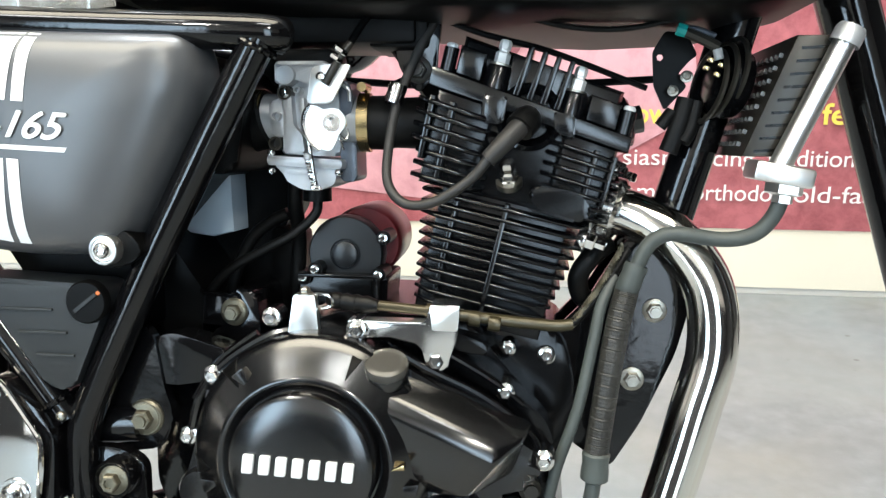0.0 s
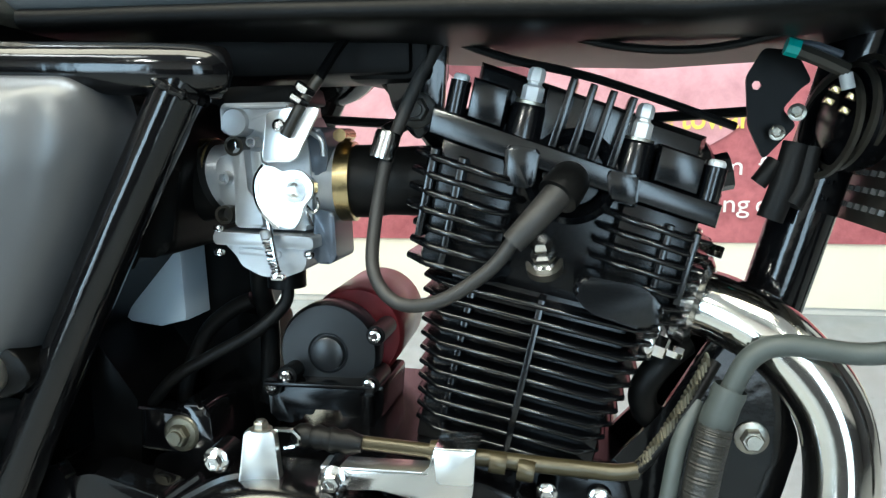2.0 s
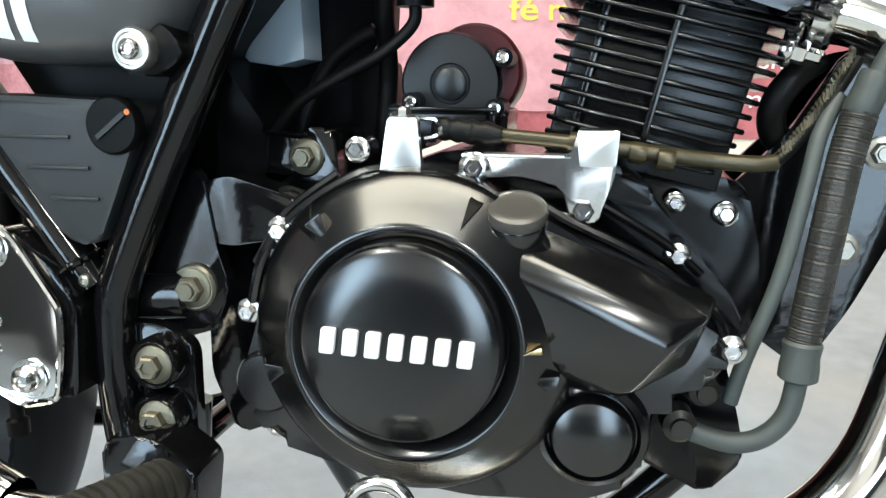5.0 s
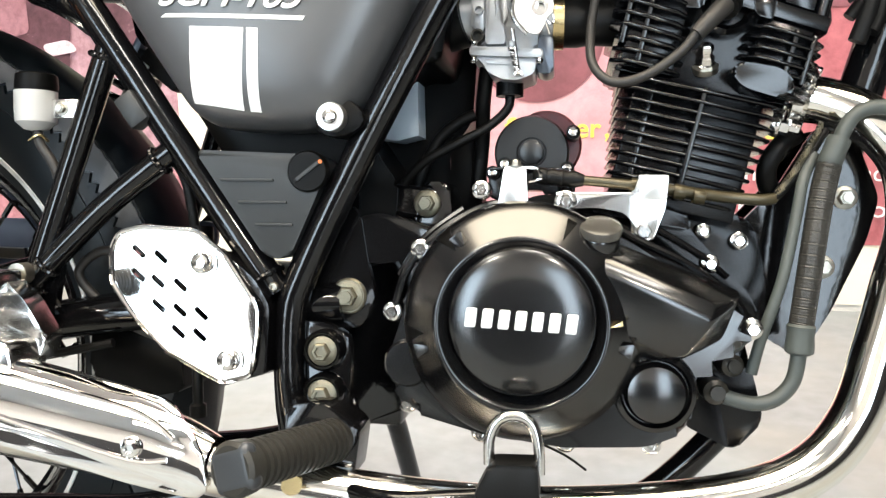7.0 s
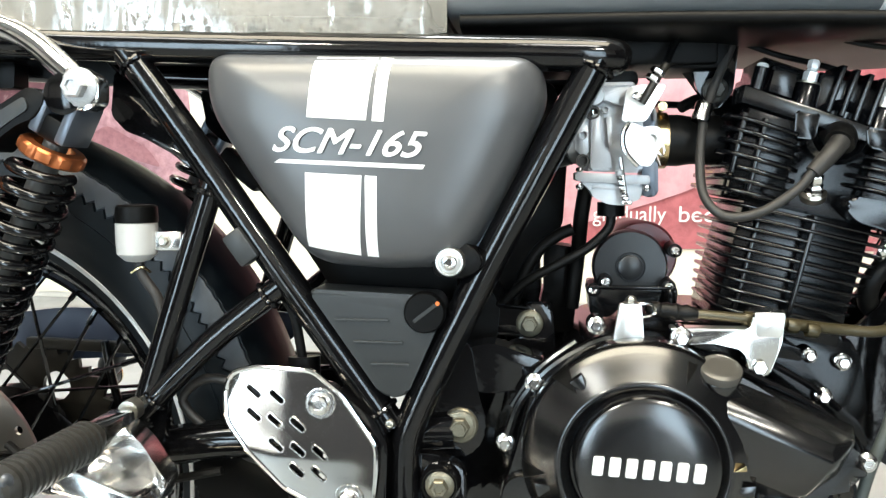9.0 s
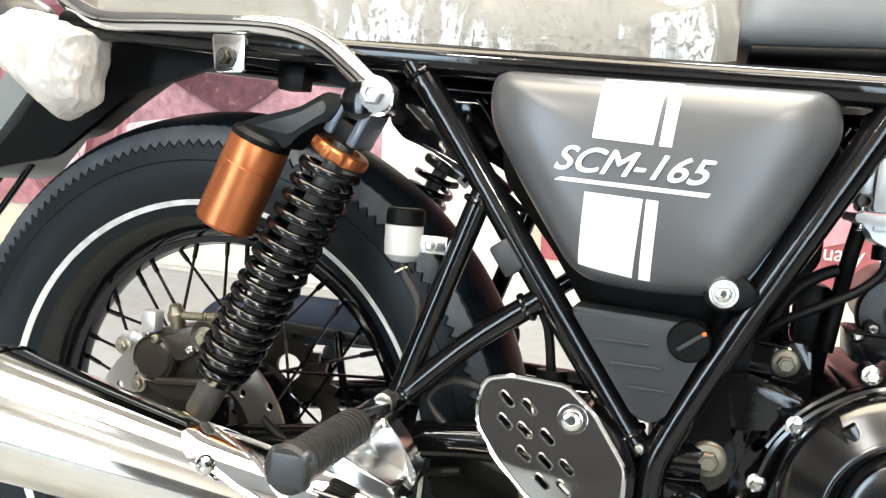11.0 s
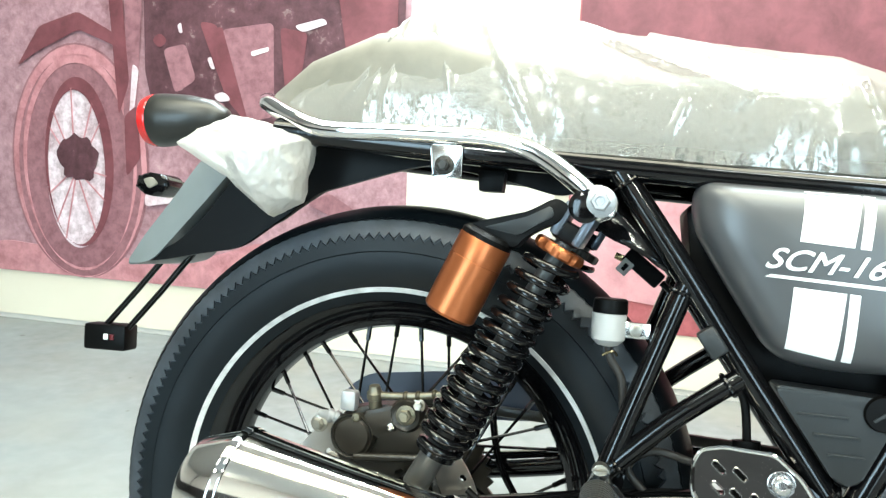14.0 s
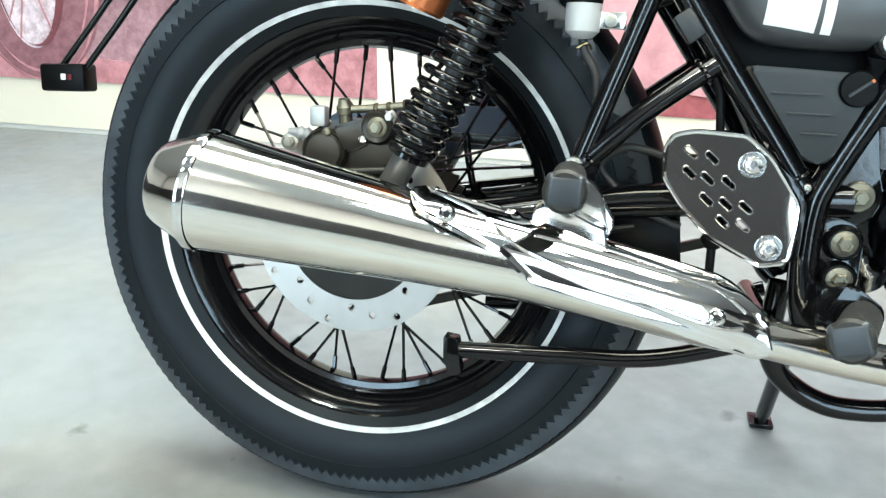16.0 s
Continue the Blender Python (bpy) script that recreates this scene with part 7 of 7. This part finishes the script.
part("rod", tube([(-0.308, 0.012, 0.596), (-0.353, 0.012, 0.54), (-0.399, 0.012, 0.486)], 0.0042, 10, 1), GLOSS_BLACK, plate_holder)
part("block", box((-0.428, 0.016, 0.472), (0.064, 0.030, 0.035), 0.004, Matrix.Rotation(radians(-2), 4, "Y")), BLACK_PLASTIC, plate_holder)
part("rivet", box((-0.4245, 0.0002, 0.473), (0.0065, 0.002, 0.0075), 0.0006), WHITE_DECAL, plate_holder)
part("rivet", box((-0.4155, 0.0002, 0.473), (0.0060, 0.002, 0.0070), 0.0006), MAROON, plate_holder)

# ---- rear wheel ----
AXLE = (0.0, 0.0, 0.322)
wheel = part("rear_wheel", ring_band([(0.2365, -0.040), (0.2395, -0.043), (0.2425, -0.042), (0.2425, -0.036), (0.226, -0.030), (0.222, -0.016), (0.207, -0.010), (0.204, 0.0), (0.207, 0.010), (0.222, 0.016), (0.226, 0.030), (0.2425, 0.036), (0.2425, 0.042), (0.2365, 0.043), (0.230, 0.036), (0.215, 0.020), (0.211, 0.0), (0.215, -0.020), (0.230, -0.036)], AXLE, (0, 1, 0), 128), GLOSS_BLACK, bike, "black spoked rear wheel")


TYRE_PROFILE = [(0.238, -0.043, 0), (0.249, -0.0500, 0), (0.262, -0.0570, 0), (0.276, -0.0615, 0), (0.290, -0.0632, 0), (0.2945, -0.0630, 0), (0.2950, -0.0621, 0), (0.2958, -0.0629, 0), (0.3113, -0.0612, 1), (0.3115, -0.0575, 1)]
BAND_PROFILE = [(0.3115, -0.0575, 1), (0.3138, -0.0575, 1), (0.3142, -0.0602, 1), (0.3230, -0.0580, 0.5), (0.3316, -0.0535, 0.2), (0.3318, -0.0500, 0.2)]
CROWN_PROFILE = [(0.3318, -0.0500, 0.2), (0.3336, -0.0490, 0.2), (0.3338, -0.0512, 0.2), (0.3390, -0.0440, 0), (0.3432, -0.0360, 0), (0.3462, -0.0270, 0), (0.3490, -0.0140, 0), (0.3515, 0.0, 0)]


def turned(profile, steps=330):
    """A band round the axle; the third number of a point is how far it takes part in the zigzag."""
    bm = bmesh.new()
    rings = []
    for i in range(steps):
        a = 2 * math.pi * i / steps
        zig = 0.0032 if i % 2 else -0.0032
        rings.append([bm.verts.new(((r + zig * k) * math.cos(a), w, 0.322 + (r + zig * k) * math.sin(a))) for r, w, k in profile])
    for a, b in zip(rings, rings[1:] + rings[:1]):
        for j in range(len(profile) - 1):
            bm.faces.new((a[j], a[j + 1], b[j + 1], b[j]))
    return bm


tyre = part("tyre", merge(turned(TYRE_PROFILE), turned([(r, -w, k) for r, w, k in TYRE_PROFILE])), TYRE_RUBBER, wheel, "black rubber tyre with zigzag tread", 30)
for side in (1, -1):
    part("shoulder_band", turned([(r, side * w, k) for r, w, k in BAND_PROFILE]), TREAD_RUBBER, tyre, "lighter grey shoulder band with zigzag edges", 30)
part("crown", turned(CROWN_PROFILE + [(r, -w, k) for r, w, k in reversed(CROWN_PROFILE[:-1])]), TYRE_RUBBER, tyre, "black tread crown", 30)
part("rim_tape", ring_band([(0.2485, -0.0510), (0.2540, -0.0550), (0.2543, -0.0535), (0.2487, -0.0495)], AXLE, (0, 1, 0), 160), TYRE_WHITE, wheel, "white pinstripe round the rim")
part("rim_tape", ring_band([(0.2470, 0.0502), (0.2525, 0.0540), (0.2528, 0.0525), (0.2472, 0.0487)], AXLE, (0, 1, 0), 160), TYRE_WHITE, wheel)
part("hub", lathe([(0.012, -0.085), (0.030, -0.08), (0.050, -0.062), (0.062, -0.056), (0.062, -0.042), (0.040, -0.034), (0.034, 0.0), (0.040, 0.034), (0.062, 0.040), (0.062, 0.056), (0.05, 0.07), (0.012, 0.085)], AXLE, (0, 1, 0), 40), ENGINE_BLACK, wheel)
SPOKES = 40
for i in range(SPOKES):
    side = -1 if i % 2 else 1
    bend = 1 if (i // 2) % 2 else -1
    a1 = 2 * math.pi * (i + 0.5) / SPOKES
    a0 = a1 + bend * radians(52)
    p0 = Vector((0.056 * math.cos(a0), side * 0.049, 0.322 + 0.056 * math.sin(a0)))
    p1 = Vector((0.206 * math.cos(a1), side * 0.006, 0.322 + 0.206 * math.sin(a1)))
    part("spoke", tube([p0, p1], 0.0018, 7, 1), GLOSS_BLACK, wheel)
    d = (p0 - p1).normalized()
    nip = tube([p1 - d * 0.003, p1 + d * 0.016], 0.0031, 6, 1)
    part("nipple", nip, GLOSS_BLACK, wheel)

holes = []
for k in range(24):
    a = 2 * math.pi * k / 24
    r = 0.099 + 0.010 * (k % 3 - 1)
    holes.append([(r * math.cos(a) + 0.0044 * math.cos(t * 0.7854), 0.322 + r * math.sin(a) + 0.0044 * math.sin(t * 0.7854)) for t in range(8)])
outer = [(0.118 * math.cos(2 * math.pi * k / 72), 0.322 + 0.118 * math.sin(2 * math.pi * k / 72)) for k in range(72)]
inner = [(0.080 * math.cos(2 * math.pi * k / 48), 0.322 + 0.080 * math.sin(2 * math.pi * k / 48)) for k in range(48)]
part("brake_disc", plate_with_holes(outer, [inner] + holes, -0.078, -0.074), DISC_STEEL, wheel, "drilled steel brake disc")
part("disc_carrier", lathe([(0.083, 0.0), (0.083, 0.004), (0.060, 0.006), (0.0, 0.006)], (0, -0.072, 0.322), (0, -1, 0), 40), CAST_DARK, wheel)
teeth = []
for k in range(84):
    a = 2 * math.pi * k / 84
    r = 0.104 if k % 2 else 0.096
    teeth.append((r * math.cos(a), 0.322 + r * math.sin(a)))
cut = [[(0.062 * math.cos(radians(60 * q)) + 0.017 * math.cos(t * 0.5236), 0.322 + 0.062 * math.sin(radians(60 * q)) + 0.017 * math.sin(t * 0.5236)) for t in range(12)] for q in range(6)]
part("sprocket", plate_with_holes(teeth, cut, 0.078, 0.084), CAST_DARK, wheel, "dark toothed chain sprocket")

wheel.matrix_basis = Matrix.Translation((-0.006, 0, 0))

# swing arm, chain and guard
swing = part("swing_arm", tube([(0.50, -0.095, 0.40), (0.30, -0.10, 0.385), (0.12, -0.10, 0.352), (-0.055, -0.10, 0.325)], 0.0175, 14, 4), GLOSS_BLACK, bike, "black tubular swing arm")
part("far_arm", tube([(0.50, 0.095, 0.40), (0.30, 0.10, 0.385), (0.12, 0.10, 0.352), (-0.055, 0.10, 0.325)], 0.0175, 14, 4), GLOSS_BLACK, swing)
part("cross_member", tube([(0.40, -0.10, 0.392), (0.40, 0.10, 0.392)], 0.018, 14, 1), GLOSS_BLACK, swing)
part("axle_plate", prism(rounded([(-0.075, 0.345), (0.03, 0.352), (0.03, 0.300), (-0.075, 0.300)], 0.012), -0.115, -0.085, 0.003), GLOSS_BLACK, swing)
bolt(swing, 0.0, -0.117, 0.322, 0.012, "hex", ZINC)
part("shock_ear", prism(rounded([(0.015, 0.345), (0.035, 0.392), (0.062, 0.392), (0.075, 0.345)], 0.01), -0.128, -0.105, 0.003), GLOSS_BLACK, swing)
part("chain_upper", box((0.24, 0.081, 0.418), (0.50, 0.010, 0.013), 0.003, Matrix.Rotation(radians(1.5), 4, "Y")), CAST_DARK, swing, "dark drive chain")
part("chain_lower", box((0.24, 0.081, 0.265), (0.50, 0.010, 0.013), 0.003, Matrix.Rotation(radians(-18), 4, "Y")), CAST_DARK, swing)
part("chain_guard", prism(rounded([(-0.124, 0.392), (-0.115, 0.425), (-0.085, 0.448), (0.02, 0.462), (0.30, 0.462), (0.30, 0.430), (0.12, 0.408)], 0.015), 0.098, 0.103, 0.002), BLUE_GREY, swing, "blue grey chain guard")
part("stay_rod", tube([(0.09, 0.07, 0.43), (0.105, 0.07, 0.36), (0.135, 0.07, 0.31)], 0.0048, 10), GLOSS_BLACK, swing)
for pts in ([(0.02, -0.11, 0.365), (0.07, -0.112, 0.345), (0.12, -0.112, 0.335), (0.20, -0.112, 0.34), (0.30, -0.11, 0.36)], [(0.10, -0.11, 0.375), (0.13, -0.112, 0.36), (0.19, -0.112, 0.362)]):
    part("brake_hose", tube(pts, 0.0038, 8), RUBBER, swing)
part("grease_tray", prism(rounded([(0.265, 0.372), (0.345, 0.376), (0.352, 0.315), (0.29, 0.302), (0.262, 0.33)], 0.006), -0.085, 0.02, 0.004), BLACK_PLASTIC, swing)

# brake caliper on top of the axle
caliper = part("brake_caliper", prism(rounded([(-0.058, 0.395), (-0.060, 0.42), (-0.045, 0.440), (-0.01, 0.448), (0.030, 0.452), (0.050, 0.440), (0.052, 0.41), (0.020, 0.375), (-0.02, 0.370), (-0.045, 0.378)], 0.006), -0.090, -0.062, 0.005, 3), CAST_DARK, bike, "dark rear brake caliper with brass and bright fittings")
part("piston_housing", lathe([(0.0255, -0.02), (0.0255, 0.0), (0.0235, 0.003), (0.0215, 0.001), (0.019, 0.004), (0, 0.005)], (-0.035, -0.098, 0.412), seg=32), CAST_DARK, caliper)
part("piston_housing", lathe([(0.019, -0.02), (0.019, 0.002), (0.016, 0.006), (0.012, 0.0035), (0, 0.0035)], (0.025, -0.096, 0.442), seg=24), CAST_DARK, caliper)
part("bridge", prism(rounded([(-0.025, 0.440), (0.012, 0.452), (0.018, 0.425), (-0.008, 0.412)], 0.005), -0.100, -0.085, 0.004), CAST_DARK, caliper)
part("pad_pin", tube([(-0.030, -0.10, 0.390), (0.045, -0.10, 0.398)], 0.0045, 10, 1), CAST_DARK, caliper)
part("bleed_block", box((-0.042, -0.094, 0.450), (0.018, 0.016, 0.022), 0.003), CAST_GREY, caliper)
part("banjo_bolt", lathe([(0.0075, -0.012), (0.0075, 0.004), (0.0092, 0.005), (0.0092, 0.012), (0.0075, 0.014), (0.006, 0.020), (0, 0.021)], (-0.013, -0.092, 0.450), (-0.05, -0.2, 1), 12), OLD_ZINC, caliper, "dull brass banjo bolt")
part("hose_end", tube([(-0.010, -0.094, 0.459), (0.015, -0.095, 0.461), (0.045, -0.096, 0.465), (0.065, -0.096, 0.470), (0.10, -0.09, 0.490)], 0.0042, 12), OLD_ZINC, caliper)
for x, z in ((0.020, 0.4615), (0.034, 0.4635), (0.052, 0.467)):
    part("hose_ring", lathe([(0.0048, 0), (0.0056, 0.001), (0.0056, 0.004), (0.0048, 0.005)], (x, -0.0955, z), (1, 0, 0.12), 14), BRONZE, caliper)
part("pin_boot", lathe([(0.006, 0), (0.0085, 0.004), (0.006, 0.008), (0.0085, 0.012), (0.006, 0.016), (0.004, 0.026), (0, 0.026)], (-0.052, -0.092, 0.428), (-1, 0, 0.12), 14), CAST_GREY, caliper)
bolt(caliper, -0.076, -0.094, 0.420, 0.0068, "hex", ZINC)
bolt(caliper, -0.030, -0.103, 0.434, 0.0050, "round", OLD_ZINC)
bolt(caliper, 0.025, -0.1000, 0.442, 0.0075, "hex", OLD_ZINC)
bolt(caliper, 0.038, -0.098, 0.454, 0.0052, "hex", ZINC)
bolt(caliper, 0.010, -0.101, 0.428, 0.0050, "round", CHROME_SOFT)
bolt(caliper, -0.060, -0.088, 0.380, 0.0062, "hex", ZINC)


# ---- shock absorbers ----
def shock_absorber(side, label, with_reservoir):
    """side: -1 for the near one, 1 for the far one."""
    s = -side
    def P(x, y, z):
        return (x, y * s if side > 0 else y, z)
    top, low = Vector(P(0.204, -0.148, 0.676)), Vector(P(0.045, -0.142, 0.370))
    d = (low - top).normalized()
    length = (low - top).length
    body = part("shock_absorber", lathe([(0.0095, 0.03), (0.0095, length - 0.07), (0.0135, length - 0.068), (0.0140, length - 0.015), (0.010, length - 0.005), (0, length - 0.005)], top, d, 24), SHOCK_GREY, bike, label)
    across = d.cross(Vector((0, 1, 0))).normalized()
    other = d.cross(across)
    pts = []
    turns, start, stop = 15.4, 0.062, length - 0.062
    steps = int(turns * 18)
    for k in range(steps + 1):
        f = k / steps
        g = f ** 0.92 if f < 0.62 else 0.62 ** 0.92 + (f - 0.62) * (1 - 0.62 ** 0.92) / 0.38
        a = 2 * math.pi * turns * f
        r = 0.0248 if f < 0.92 else 0.0248 - 0.004 * (f - 0.92) / 0.08
        pts.append(top + d * (start + (stop - start) * g) + r * (math.cos(a) * across + math.sin(a) * other))
    part("spring", tube(pts, 0.0046, 10, 1), GLOSS_BLACK, body, "gloss black coil spring")
    collar = lathe([(0.016, 0), (0.0240, 0.0005), (0.0262, 0.0025), (0.0266, 0.0060), (0.0262, 0.0095), (0.0240, 0.0115), (0.016, 0.012)], top + d * 0.044, d, 60)
    for v in collar.verts:
        off = v.co - top - d * d.dot(v.co - top)
        if off.length > 0.025 and math.sin(9 * math.atan2(off.dot(other), off.dot(across))) > 0.45:
            v.co -= off * 0.085
    part("collar", collar, COPPER if with_reservoir else CAST_DARK, body, "copper anodised preload collar with notches" if with_reservoir else "dark preload collar")
    part("seat_ring", lathe([(0.012, 0), (0.0225, 0.001), (0.0225, 0.007), (0.013, 0.010)], top + d * (length - 0.062), d, 28), GLOSS_BLACK, body)
    part("top_eye", lathe([(0.016, -0.018), (0.016, 0.018), (0.011, 0.020), (0, 0.020)], top, (0, -1, 0), 24), GLOSS_BLACK, body)
    for k in (-1, 1):
        part("head_prong", box(top + d * 0.020 + across * 0.012 * k, (0.010, 0.034, 0.036), 0.003, rotation_to(d)), BLUE_STEEL, body, "blue grey cast prong")
    part("head_block", box(top + d * 0.030, (0.030, 0.030, 0.020), 0.004, rotation_to(d)), BLACK_PLASTIC, body)
    part("low_eye", lathe([(0.0145, -0.014), (0.0145, 0.014), (0.012, 0.016), (0, 0.016)], low, (0, -1, 0), 24), GLOSS_BLACK, body)
    bolt(body, low.x, low.y - 0.016 * (1 if side < 0 else -1), low.z, 0.0105, "hex", YELLOW_ZINC, (0, -1 if side < 0 else 1, 0))
    if with_reservoir:
        part("reservoir_arm", prism(rounded([(0.086, 0.648), (0.104, 0.656), (0.150, 0.668), (0.176, 0.683), (0.190, 0.676), (0.180, 0.658), (0.166, 0.654), (0.150, 0.644), (0.138, 0.630), (0.122, 0.640)], 0.006), -0.166, -0.136, 0.004, 3), BLACK_PLASTIC, body, "black cast reservoir arm")
        part("arm_recess", prism(rounded([(0.108, 0.650), (0.150, 0.663), (0.172, 0.675), (0.176, 0.665), (0.160, 0.656), (0.142, 0.644)], 0.004), -0.1675, -0.164, 0.001), PANEL_GREY, body)
        a = Vector((0.1115, -0.158, 0.641))
        ax = Vector((-0.034, 0.0, -0.079)).normalized()
        part("reservoir", lathe([(0.0262, 0.004), (0.0270, 0.006), (0.0270, 0.0265), (0.0266, 0.027), (0.0270, 0.0275), (0.0270, 0.084), (0.0245, 0.087), (0, 0.087)], a, ax, 40), COPPER, body, "copper anodised gas reservoir")
        part("reservoir_cap", lathe([(0, -0.004), (0.022, -0.004), (0.0265, 0.0), (0.0265, 0.006), (0.02, 0.007)], a, ax, 40), BLACK_PLASTIC, body)
    return body


shock_absorber(-1, "shock absorber with black spring and copper gas reservoir", True)
shock_absorber(1, "far side shock absorber with black spring", False)

# connector and label behind the frame triangle
connector = part("wiring_connector", box((0.263, 0.05, 0.619), (0.052, 0.02, 0.020), 0.003, Matrix.Rotation(radians(38), 4, "Y")), BLACK_PLASTIC, bike, "black wiring connector with a white label")
part("label", box((0.2415, 0.0385, 0.6185), (0.014, 0.003, 0.018), 0.001, Matrix.Rotation(radians(38), 4, "Y")), WHITE_DECAL, connector)
part("label_mark", box((0.2415, 0.0365, 0.6185), (0.005, 0.0008, 0.009), 0, Matrix.Rotation(radians(38), 4, "Y")), BLACK_PLASTIC, connector)
part("tab", box((0.234, 0.045, 0.630), (0.010, 0.006, 0.008), 0.001, Matrix.Rotation(radians(20), 4, "Y")), YELLOW_ZINC, connector)
part("cable", tube([(0.285, 0.05, 0.603), (0.305, 0.05, 0.59), (0.33, 0.05, 0.60), (0.36, 0.04, 0.63)], 0.004, 8), RUBBER, connector)
